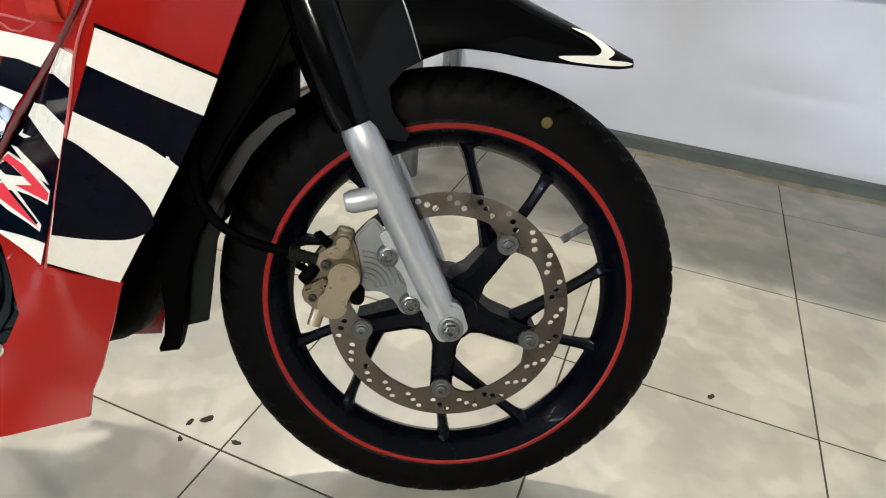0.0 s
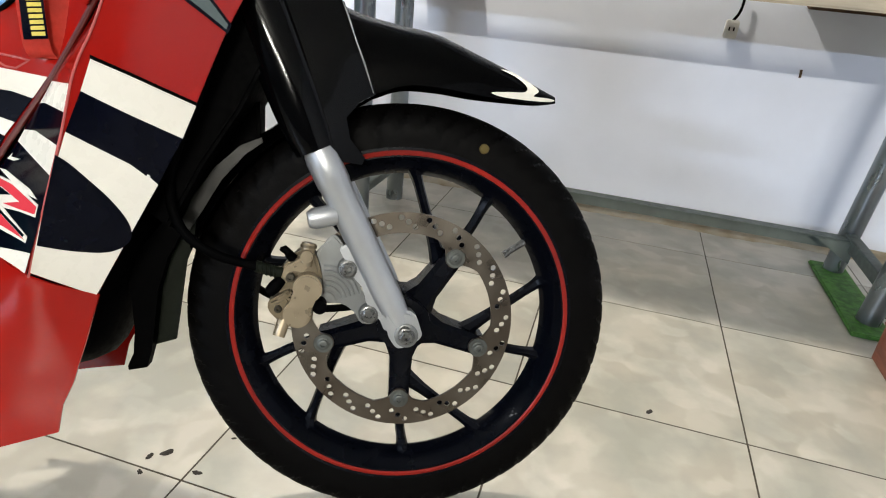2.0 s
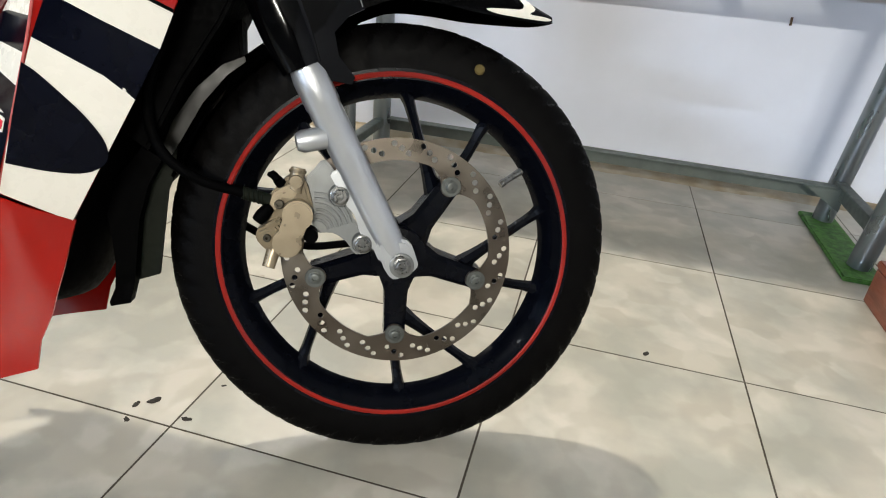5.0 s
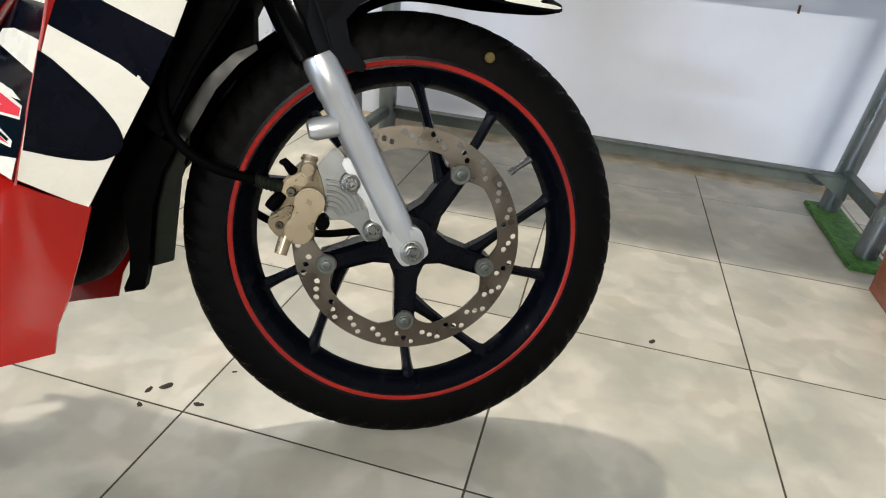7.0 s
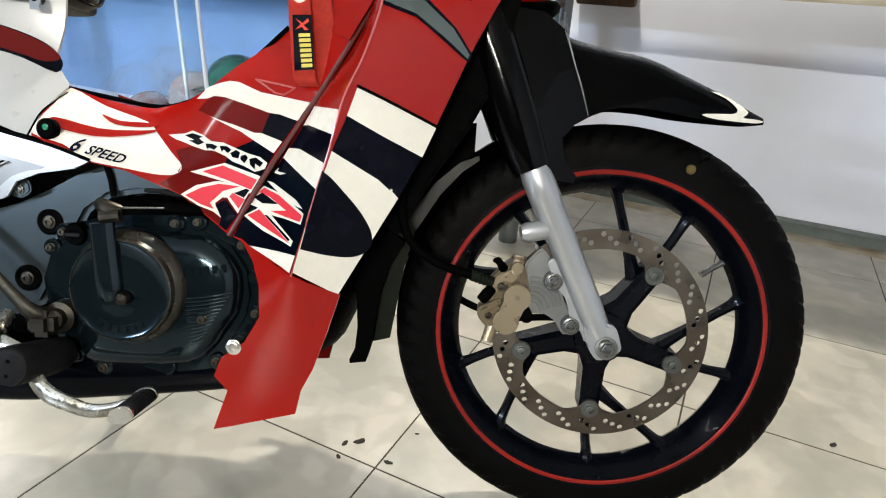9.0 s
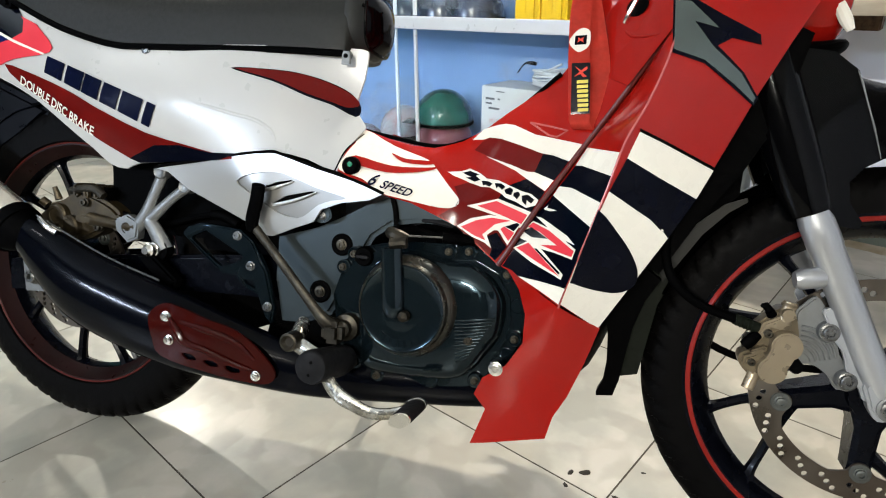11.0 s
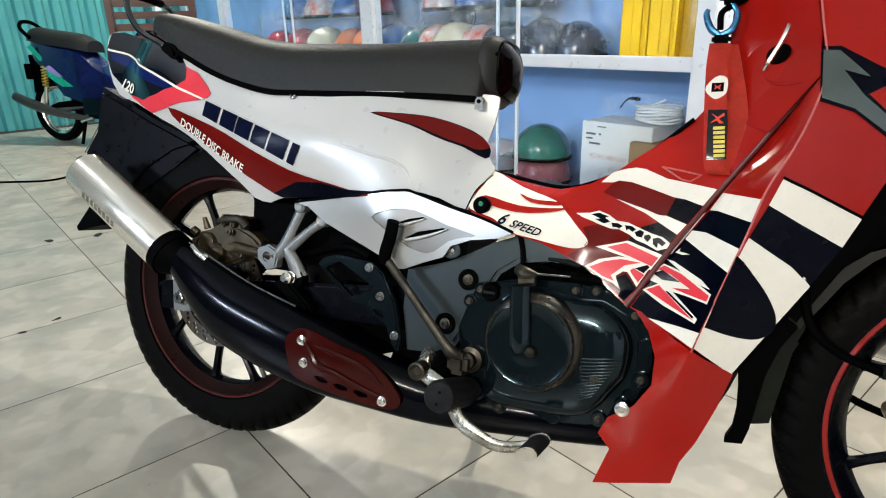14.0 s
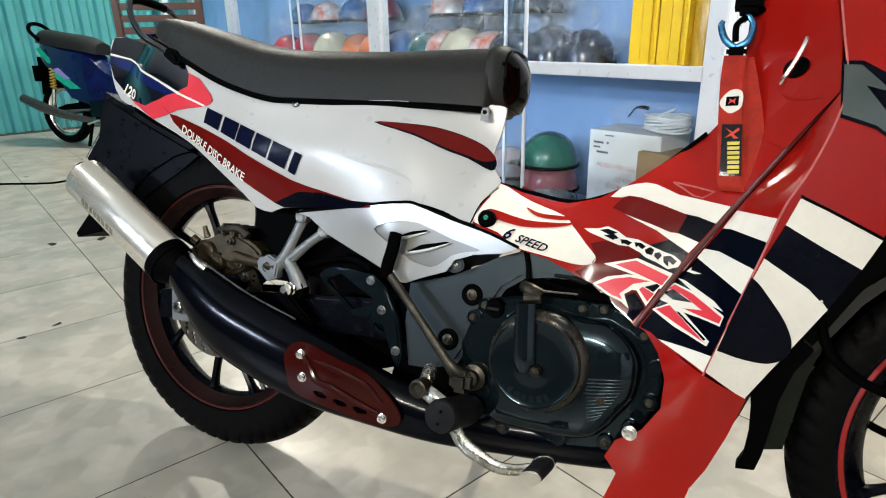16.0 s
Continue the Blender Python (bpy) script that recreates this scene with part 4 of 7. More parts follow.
    drop = spline([(-0.3485, 0.4815), (-0.340, 0.474), (-0.328, 0.459), (-0.312, 0.437), (-0.301, 0.414), (-0.300, 0.397), (-0.308, 0.386), (-0.324, 0.381), (-0.348, 0.385), (-0.3735, 0.394)], 4)
    decal("black_teardrop", drop + [Vector((-0.3625, 0.434))], S_PANEL, D2, NAVY, panel)
    decal("black_edge", [(-0.291, 0.717), (-0.271, 0.719), (-0.236, 0.702), (-0.195, 0.685), (-0.193, 0.674), (-0.225, 0.678), (-0.240, 0.668), (-0.209, 0.642), (-0.190, 0.616), (-0.194, 0.607), (-0.220, 0.6255), (-0.252, 0.6475), (-0.2865, 0.6565)], S_PANEL, D1, NAVY, panel)
    decal("grey_swoosh", [(-0.2885, 0.713), (-0.272, 0.714), (-0.240, 0.687), (-0.266, 0.692), (-0.244, 0.666), (-0.212, 0.641), (-0.193, 0.616), (-0.195, 0.611), (-0.219, 0.629), (-0.252, 0.651), (-0.285, 0.660)], S_PANEL, D2, GREYV, panel, "grey swoosh decal")
    decal("pin_line", [(-0.3115, 0.574), (-0.283, 0.562), (-0.2272, 0.537), (-0.2278, 0.5335), (-0.283, 0.5585), (-0.3118, 0.5705)], S_PANEL, D2, LINE, panel)
    # wing stripes
    decal("white_stripe", [(-0.374, 0.555), (-0.3295, 0.547), (-0.3368, 0.520), (-0.378, 0.532), (-0.387, 0.532)], S_WING, D1, WHITE, wing)
    decal("black_stripe", [(-0.387, 0.532), (-0.378, 0.532), (-0.3368, 0.520), (-0.346, 0.489), (-0.387, 0.504), (-0.405, 0.505)], S_WING, D1, NAVY, wing)
    decal("white_stripe", [(-0.405, 0.505), (-0.387, 0.504), (-0.346, 0.489), (-0.355, 0.460), (-0.393, 0.482), (-0.412, 0.493)], S_WING, D1, WHITE, wing)
    decal("black_field", [(-0.412, 0.493), (-0.393, 0.482), (-0.355, 0.460), (-0.3785, 0.387), (-0.442, 0.390), (-0.452, 0.396), (-0.467, 0.399), (-0.433, 0.463)], S_WING, D1, NAVY, wing)
    decal("white_stripe", [(-0.442, 0.3905), (-0.3785, 0.387), (-0.3840, 0.368), (-0.437, 0.3885)], S_WING, D2, WHITE, wing)
    decal("white_slash", [(-0.431, 0.465), (-0.422, 0.464), (-0.384, 0.447), (-0.373, 0.438), (-0.394, 0.443)], S_WING, D2, WHITE, wing)
    decal("white_border", [(-0.434, 0.459), (-0.406, 0.452), (-0.371, 0.433), (-0.374, 0.421), (-0.398, 0.425), (-0.417, 0.427), (-0.430, 0.432), (-0.454, 0.437), (-0.449, 0.446)], S_WING, D2, WHITE, wing)
    decal("pink_flash", [(-0.433, 0.457), (-0.409, 0.450), (-0.373, 0.431), (-0.375, 0.424), (-0.398, 0.4275), (-0.418, 0.4315), (-0.396, 0.434), (-0.422, 0.447), (-0.440, 0.451)], S_WING, D3, PINK, wing)
    decal("black_notch", [(-0.446, 0.445), (-0.434, 0.451), (-0.409, 0.440), (-0.432, 0.439)], S_WING, D3, NAVY, wing)
    decal("white_border", [(-0.456, 0.423), (-0.436, 0.434), (-0.419, 0.429), (-0.383, 0.402), (-0.385, 0.396), (-0.426, 0.409)], S_WING, D2 - 0.0005, WHITE, wing)
    decal("pink_flash", [(-0.451, 0.424), (-0.435, 0.432), (-0.387, 0.399), (-0.419, 0.411)], S_WING, D3, PINK, wing)
    decal("black_notch", [(-0.422, 0.4265), (-0.387, 0.4035), (-0.389, 0.4015), (-0.426, 0.4265)], S_WING, D3 - 0.0006, NAVY, wing)
    decal("name_mark", [(-0.422, 0.475), (-0.416, 0.481), (-0.417, 0.477), (-0.403, 0.475), (-0.412, 0.473)], S_WING, D2, WHITE, wing)
    # body graphics
    decal("white_blob", [(-0.704, 0.569), (-0.654, 0.5475), (-0.600, 0.530), (-0.581, 0.517), (-0.553, 0.494), (-0.536, 0.478), (-0.543, 0.468), (-0.566, 0.467), (-0.606, 0.474), (-0.642, 0.4815), (-0.672, 0.498),
                         (-0.709, 0.509), (-0.709, 0.528), (-0.705, 0.547)], S_BODY, D1, WHITE, body, "cream white field", 3)
    decal("red_swoosh", spline([(-0.694, 0.530), (-0.645, 0.519), (-0.600, 0.519), (-0.576, 0.5215), (-0.600, 0.513), (-0.645, 0.509), (-0.694, 0.520)], 3, True), S_BODY, D3, RED, body)
    decal("red_swoosh", spline([(-0.652, 0.537), (-0.630, 0.530), (-0.595, 0.529), (-0.585, 0.526), (-0.600, 0.523), (-0.632, 0.525)], 3, True), S_BODY, D3, RED, body)
    decal("white_stripe", [(-0.538, 0.562), (-0.523, 0.577), (-0.503, 0.582), (-0.488, 0.584), (-0.474, 0.582), (-0.444, 0.570), (-0.419, 0.566), (-0.382, 0.5595), (-0.396, 0.537), (-0.419, 0.544), (-0.433, 0.546),
                           (-0.458, 0.554), (-0.490, 0.563), (-0.509, 0.565), (-0.519, 0.562)], S_BODY, D1, WHITE, body)
    decal("maroon_field", [(-0.530, 0.547), (-0.519, 0.560), (-0.509, 0.565), (-0.490, 0.563), (-0.458, 0.554), (-0.430, 0.545), (-0.438, 0.521), (-0.449, 0.522), (-0.488, 0.533)], S_BODY, D1, DECALRED, body)
    decal("black_stripe", [(-0.430, 0.545), (-0.418, 0.544), (-0.396, 0.537), (-0.412, 0.512), (-0.438, 0.521)], S_BODY, D2, NAVY, body)
    decal("white_stripe", [(-0.508, 0.539), (-0.471, 0.529), (-0.447, 0.521), (-0.438, 0.521), (-0.412, 0.512), (-0.422, 0.498), (-0.447, 0.512), (-0.464, 0.522)], S_BODY, D3, WHITE, body)
    decal("maroon_field", [(-0.547, 0.496), (-0.525, 0.503), (-0.497, 0.497), (-0.471, 0.498), (-0.480, 0.483), (-0.437, 0.470), (-0.457, 0.438), (-0.478, 0.4045), (-0.538, 0.4455), (-0.561, 0.456), (-0.541, 0.470),
                           (-0.536, 0.479)], S_BODY, D1, DECALRED, body)
    decal("black_field", [(-0.475, 0.500), (-0.447, 0.512), (-0.422, 0.497), (-0.437, 0.470), (-0.482, 0.484)], S_BODY, D2, NAVY, body)
    # the script name as plain slanted shapes
    decal("name_mark", [(-0.563, 0.515), (-0.541, 0.517), (-0.529, 0.521), (-0.513, 0.516), (-0.501, 0.509), (-0.485, 0.508), (-0.469, 0.502), (-0.452, 0.496), (-0.439, 0.493), (-0.429, 0.486), (-0.432, 0.479), (-0.444, 0.475),
                        (-0.459, 0.482), (-0.472, 0.486), (-0.481, 0.492), (-0.496, 0.498), (-0.508, 0.498), (-0.527, 0.503), (-0.536, 0.506), (-0.551, 0.510)], S_BODY, D3, WHITE, body)
    for mark in ([(-0.539, 0.515), (-0.528, 0.518), (-0.513, 0.514), (-0.518, 0.512), (-0.510, 0.507), (-0.518, 0.504), (-0.532, 0.509), (-0.524, 0.510)],
                 [(-0.508, 0.506), (-0.499, 0.506), (-0.492, 0.503), (-0.496, 0.499), (-0.502, 0.501), (-0.505, 0.500)], [(-0.489, 0.504), (-0.480, 0.504), (-0.474, 0.500), (-0.478, 0.496), (-0.484, 0.500), (-0.486, 0.497)],
                 [(-0.475, 0.496), (-0.468, 0.500), (-0.463, 0.497), (-0.465, 0.490), (-0.472, 0.491)], [(-0.462, 0.493), (-0.456, 0.495), (-0.453, 0.491), (-0.457, 0.485), (-0.462, 0.489)],
                 [(-0.451, 0.490), (-0.443, 0.492), (-0.434, 0.486), (-0.438, 0.481), (-0.444, 0.485), (-0.444, 0.478), (-0.450, 0.483)]):
        decal("name_mark", mark, S_BODY, D3 - 0.0012, NAVY, body)
    # split arrow graphic
    decal("white_border", [(-0.524, 0.472), (-0.482, 0.484), (-0.437, 0.470), (-0.449, 0.449), (-0.483, 0.462)], S_BODY, D3, WHITE, body)
    decal("white_border", [(-0.535, 0.4445), (-0.517, 0.456), (-0.492, 0.462), (-0.467, 0.461), (-0.449, 0.454), (-0.464, 0.425), (-0.478, 0.443), (-0.484, 0.443), (-0.493, 0.436), (-0.485, 0.419), (-0.495, 0.426), (-0.513, 0.432)],
          S_BODY, D2 - 0.0004, WHITE, body)
    decal("pink_flash", [(-0.509, 0.473), (-0.484, 0.481), (-0.441, 0.466), (-0.448, 0.454), (-0.478, 0.464)], S_BODY, D3 - 0.0012, PINK, body)
    decal("pink_flash", [(-0.529, 0.444), (-0.509, 0.454), (-0.488, 0.459), (-0.462, 0.457), (-0.483, 0.451), (-0.499, 0.436), (-0.494, 0.429), (-0.510, 0.434)], S_BODY, D3 - 0.0006, PINK, body)
    decal("pink_flash", [(-0.475, 0.445), (-0.471, 0.449), (-0.456, 0.442), (-0.463, 0.431)], S_BODY, D3 - 0.0006, PINK, body)
    decal("black_notch", [(-0.469, 0.449), (-0.454, 0.455), (-0.450, 0.453), (-0.457, 0.444)], S_BODY, D3 - 0.0006, NAVY, body)
    decal("black_notch", [(-0.492, 0.434), (-0.480, 0.440), (-0.465, 0.423), (-0.4775, 0.4045), (-0.486, 0.410), (-0.484, 0.419)], S_BODY, D3 - 0.0002, NAVY, body)
    # tail graphics
    decal("black_tail_field", [(-1.6878, 0.8279), (-1.6431, 0.8279), (-1.5613, 0.8073), (-1.4375, 0.7731), (-1.3732, 0.7489), (-1.35, 0.7261), (-1.3435, 0.7039), (-1.3677, 0.6932), (-1.402, 0.6874), (-1.4314, 0.6798),
                               (-1.4928, 0.6693), (-1.5625, 0.6843), (-1.6102, 0.7116), (-1.6424, 0.7312), (-1.6734, 0.7656), (-1.6879, 0.7917)], S_TAIL, D1, NAVYGLOSS, tail, "glossy navy tail field")
    decal("red_tail_patch", [(-1.3601, 0.7337), (-1.3178, 0.7184), (-1.2822, 0.69), (-1.273, 0.6776), (-1.2796, 0.6703), (-1.3012, 0.6656), (-1.3662, 0.6592), (-1.396, 0.6533), (-1.4315, 0.6789), (-1.402, 0.6874),
                             (-1.3677, 0.6932), (-1.3435, 0.7039), (-1.35, 0.7261)], S_TAIL, D2, PINK, tail)
    decal("red_tail_patch", [(-1.5592, 0.6837), (-1.4928, 0.6693), (-1.4315, 0.6789), (-1.3962, 0.6524), (-1.4051, 0.6507), (-1.4585, 0.6425), (-1.5472, 0.6753)], S_TAIL, D2, PINK, tail)
    # this white line also carries the long streak reflection on the navy
    decal("pin_stripe", [(-1.6823, 0.7915), (-1.6012, 0.7762), (-1.4459, 0.7227), (-1.3637, 0.6922), (-1.2888, 0.6684), (-1.291, 0.6657), (-1.3665, 0.6884), (-1.4482, 0.7189), (-1.6008, 0.7722), (-1.6799, 0.7862)],
          S_TAIL, D3, WHITE, tail, "thin white pin stripe, also the white streak reflection")
    # blue reflection on the tail, put in as a coloured streak
    decal("blue_streak", [(-1.675, 0.785), (-1.598, 0.768), (-1.4482, 0.7180), (-1.375, 0.691), (-1.402, 0.6874), (-1.47, 0.706), (-1.600, 0.748), (-1.66, 0.765)], S_TAIL, D2, BLUEGLOSS, tail, "deep blue streak painted for a reflection")
    decal("red_band", spline([(-1.3962, 0.6524), (-1.3300, 0.6370), (-1.218, 0.604), (-1.138, 0.575), (-1.057, 0.546), (-0.981, 0.531), (-0.910, 0.519), (-0.885, 0.516), (-0.909, 0.511), (-1.068, 0.501),
                              (-1.113, 0.510), (-1.1833, 0.540), (-1.2478, 0.568), (-1.3543, 0.6150)], 2, True), S_TAIL, D1, DECALRED, tail, "deep red band")
    decal("black_band_end", [(-1.040, 0.527), (-0.990, 0.529), (-0.930, 0.521), (-0.878, 0.522), (-0.909, 0.511), (-1.075, 0.498), (-1.098, 0.504)], S_TAIL, D2, NAVY, tail)
    decal("black_edge", spline([(-0.9064, 0.6475), (-0.8498, 0.6482), (-0.8011, 0.6451), (-0.7594, 0.6346), (-0.7315, 0.6212), (-0.7165, 0.6021), (-0.7195, 0.5870), (-0.7547, 0.6025), (-0.7864, 0.6116), (-0.8359, 0.6302)], 3, True),
          S_TAIL, D1 + 0.0006, NAVY, tail)
    decal("red_blade", spline([(-0.8990, 0.6470), (-0.8498, 0.6472), (-0.8011, 0.6441), (-0.7594, 0.6336), (-0.7315, 0.6202), (-0.7185, 0.6060), (-0.7330, 0.6000), (-0.7547, 0.6065), (-0.7864, 0.6156), (-0.8359, 0.6332)], 3, True),
          S_TAIL, D1, DECALRED, tail, "deep red blade decal")
    if not far:
        part("panel_crease", tube([(x, S_TAIL(x, z) + 0.0024, z) for x, z in ((-1.011, 0.600), (-0.947, 0.591), (-0.894, 0.580), (-0.854, 0.572), (-0.830, 0.560), (-0.820, 0.545), (-0.819, 0.532))],
                                  [0.001, 0.0030, 0.0036, 0.0036, 0.0034, 0.0030, 0.0018], 12, 4), PEARL, tail)
    # brand mark as six plain slanted blocks
    for block in ([(-1.2823, 0.6644), (-1.2402, 0.6514), (-1.2479, 0.623), (-1.291, 0.6374)], [(-1.2318, 0.6489), (-1.1886, 0.6363), (-1.1951, 0.6064), (-1.2393, 0.6202)],
                  [(-1.1842, 0.635), (-1.1423, 0.6229), (-1.1493, 0.5921), (-1.1906, 0.6051)], [(-1.136, 0.621), (-1.1011, 0.61), (-1.1118, 0.5782), (-1.1436, 0.59)],
                  [(-1.0955, 0.6083), (-1.0544, 0.5953), (-1.069, 0.5622), (-1.1067, 0.5763)], [(-1.0456, 0.5925), (-1.0291, 0.5874), (-1.0459, 0.5536), (-1.0609, 0.5592)]):
        decal("brand_mark", block, S_TAIL, D2, BLUEINK, tail, "navy slanted brand mark")
    if not far:
        part("lettering", lettering("DOUBLE DISC BRAKE", 0.0225, -1.362, 0.6195, -23.8, S_TAIL, D3, 0.15, 0.965, 0.0004), WHITE, tail, "white printed lettering")
        part("lettering", lettering("120", 0.031, -1.604, 0.7020, -17.7, S_TAIL, D3, 0.25, 1.3, 0.0009), WHITE, tail, "white printed number")
        part("lettering", lettering("6", 0.022, -0.664, 0.4925, -14, S_BODY, D3 - 0.0012, 0.2, 1.0, 0.0005), BLUEINK, body, "dark printed number")
        part("lettering", lettering("SPEED", 0.0145, -0.645, 0.489, -14.5, S_BODY, D3 - 0.0012, 0.2, 1.1, 0.0003), BLUEINK, body, "dark printed lettering")
    # screws of the covers
    for x, z in ((-1.071, 0.674), (-0.741, 0.677)):
        y = S_TAIL(x, z)
        if not far:
            part("cover_screw", bolt(x, z, y - 0.0005, 0.0062, 0.005, hexed=False), STEEL, tail, "steel cover screw")
lock = part("seat_lock", lathe([(0.0125, -0.150), (0.0125, -0.158), (0.010, -0.161), (0.007, -0.1615)], (-0.691, 0, 0.515), 24), BLK, bike, "black lock with a painted green glint")
# the lock's green glint is put in as a coloured dot
part("lock_jewel", lathe([(0.0036, -0.1610), (0.0036, -0.1625), (0.002, -0.1635)], (-0.690, 0, 0.517), 14), GREENGLINT, lock)
part("lower_screw", bolt(-0.461, 0.268, S_LOW(-0.461, 0.268) - 0.0005, 0.0075, 0.006, hexed=False), CHROME, bike, "chromed cover screw")
part("cover_catch", tube([(x, S_BODY(x, z) - 0.0008, z) for x, z in ((-0.4538, 0.5862), (-0.4281, 0.5819), (-0.403, 0.5768), (-0.4157, 0.5681), (-0.4261, 0.5697), (-0.4538, 0.5862))], 0.0013, 8, 1, smooth=False), REDEDGE, bike,
     "raised edge of a cover catch")
# gaps between the covers; the long groove's shading is put into its dark red
part("cover_gap", tube([(x, S_BODY(x, z) - 0.0008, z) for x, z in ((-0.474, 0.398), (-0.428, 0.478), (-0.381, 0.554), (-0.335, 0.622), (-0.29, 0.69))], 0.0032, 8, 4),
     mat("groove_shade_red", (0.085, 0.005, 0.003), 0.4), bike)
# cover edge drawn in the lighter red, as its highlight
part("cover_edge", tube([(x, S_PANEL(x, z) - 0.001, z) for x, z in ((-0.385, 0.362), (-0.363, 0.435), (-0.342, 0.502), (-0.326, 0.559), (-0.306, 0.602), (-0.288, 0.657), (-0.284, 0.700), (-0.291, 0.745), (-0.301, 0.80))],
                        0.0013, 8, 4), REDEDGE, bike)
part("cover_gap", tube([(x, S_BODY(x, z) - 0.001, z) for x, z in ((-0.714, 0.507), (-0.7115, 0.537), (-0.703, 0.562))], 0.0012, 6, 4), LINE, bike)

# spine between the covers: top tunnel, dark from above
sec = [(-1, 0), (-1, 0.5), (-0.8, 0.9), (-0.4, 1), (0, 1), (0.4, 1), (0.8, 0.9), (1, 0.5), (1, 0)]
part("spine_cover", loft([(-0.72, 0.50, 0.570, 0.075), (-0.667, 0.50, 0.558, 0.062), (-0.602, 0.49, 0.5495, 0.052), (-0.555, 0.49, 0.560, 0.055), (-0.514, 0.50, 0.580, 0.062), (-0.471, 0.52, 0.612, 0.070),
                          (-0.424, 0.54, 0.654, 0.072), (-0.402, 0.56, 0.690, 0.075), (-0.388, 0.60, 0.755, 0.062), (-0.39, 0.70, 0.88, 0.06)], sec, 4), RED, bike, "red spine cover")
part("spine_trim", tube([(-0.72, -0.072, 0.571), (-0.667, -0.060, 0.561), (-0.602, -0.050, 0.552), (-0.555, -0.053, 0.563), (-0.514, -0.060, 0.583), (-0.471, -0.068, 0.615), (-0.424, -0.070, 0.657)], 0.003, 8, 4),
     BLK, bike)
# rider side of the leg shield; a black disc stands for the hook recess's shade
S_INNER = surface([(-.405, .66, -.07), (-.39, .75, -.06), (-.30, .70, -.165), (-.29, .80, -.17), (-.395, .88, -.06), (-.33, .75, -.105)])
HKX, HKZ = -0.331, 0.731
inner = part("inner_shield", sheet([(-0.404, 0.690), (-0.372, 0.650), (-0.332, 0.630), (-0.287, 0.690), (-0.290, 0.745), (-0.300, 0.800), (-0.300, 0.895), (-0.397, 0.895), (-0.389, 0.80), (-0.388, 0.745)],
                                   S_INNER, 0.012, 0.004, -0.006, holes=[list(reversed(circle(HKX, HKZ, 0.0135, 18)))]), RED, bike, "red inner leg shield")
part("hook_recess", sheet([(HKX + 0.0135 * math.cos(a / 9 * math.pi), HKZ + 0.0135 * math.sin(a / 9 * math.pi)) for a in range(18)], S_INNER, 0.01, 0.002, -0.0108), BLK, inner, "black disc for the shade in the hook recess")
part("bag_hook", tube([(-0.345, -0.118, 0.712), (-0.341, -0.123, 0.720), (-0.331, -0.124, 0.741), (-0.323, -0.122, 0.763), (-0.325, -0.111, 0.769)], [0.002, 0.003, 0.0032, 0.0035, 0.003], 10, 4), CHROME, inner,
     "chrome bag hook")
part("inner_ridge", tube([(x, S_INNER(x, z) - 0.0055, z) for x, z in ((-0.344, 0.716), (-0.343, 0.704), (-0.334, 0.693), (-0.318, 0.688), (-0.302, 0.686))], [0.001, 0.0022, 0.0022, 0.002, 0.001], 10, 4), RED, inner)

# headlight nose above the fender
nose = loft([(-0.26, 0.70, 0.90, 0.12), (-0.20, 0.690, 0.91, 0.115), (-0.15, 0.690, 0.90, 0.105), (-0.11, 0.698, 0.87, 0.09), (-0.085, 0.715, 0.83, 0.07), (-0.075, 0.74, 0.79, 0.03)],
            [(math.cos(2 * math.pi * k / 24 + 0.01), 0.5 + 0.5 * math.sin(2 * math.pi * k / 24 + 0.01)) for k in range(25)], 4)
head_ob = part("headlight_shell", nose, RED, bike, "red headlight shell with a black lower lip", 0.8)
part("headlight_lip", loft([(-0.165, 0.676, 0.702, 0.075), (-0.14, 0.676, 0.706, 0.078), (-0.11, 0.682, 0.708, 0.072), (-0.085, 0.692, 0.712, 0.055), (-0.072, 0.702, 0.712, 0.02)],
                           [(math.cos(2 * math.pi * k / 20), 0.5 + 0.5 * math.sin(2 * math.pi * k / 20)) for k in range(21)], 4), BLK, head_ob, "black headlight lip")
part("white_trim", tube([(-0.100, -0.068, 0.745), (-0.090, -0.064, 0.728), (-0.082, -0.060, 0.715)], [0.007, 0.008, 0.005], 10, 4), WHITE, head_ob)
part("inner_panel", prism([(-0.30, 0.42), (-0.27, 0.50), (-0.235, 0.57), (-0.20, 0.65), (-0.17, 0.72), (-0.13, 0.70), (-0.155, 0.60), (-0.19, 0.535), (-0.235, 0.47), (-0.275, 0.40)], -0.115, 0.115, 0.004), BLK, bike,
     "black inner panel between shield and fork")
# dark radiator shroud and flaps behind the front wheel
part("inner_shroud", loft([(-0.47, 0.20, 0.36, 0.105), (-0.42, 0.21, 0.45, 0.135), (-0.36, 0.24, 0.60, 0.140), (-0.30, 0.40, 0.70, 0.135), (-0.25, 0.52, 0.74, 0.12), (-0.215, 0.60, 0.74, 0.10)],
                          [(math.cos(2 * math.pi * k / 20), 0.5 + 0.5 * math.sin(2 * math.pi * k / 20)) for k in range(21)], 4), BLK, bike, "black inner shroud", 0.8)
part("mud_flap", sheet([(-0.2908, 0.4016), (-0.2703, 0.3878), (-0.2883, 0.3564), (-0.3009, 0.3176), (-0.3124, 0.242), (-0.3189, 0.2202), (-0.3407, 0.2173), (-0.3413, 0.2228), (-0.3337, 0.239), (-0.3307, 0.268),
                        (-0.3322, 0.3038), (-0.3377, 0.3461)], lambda x, z: -0.070, 0.03, 0.022), BLK, bike, "black rubber flap")
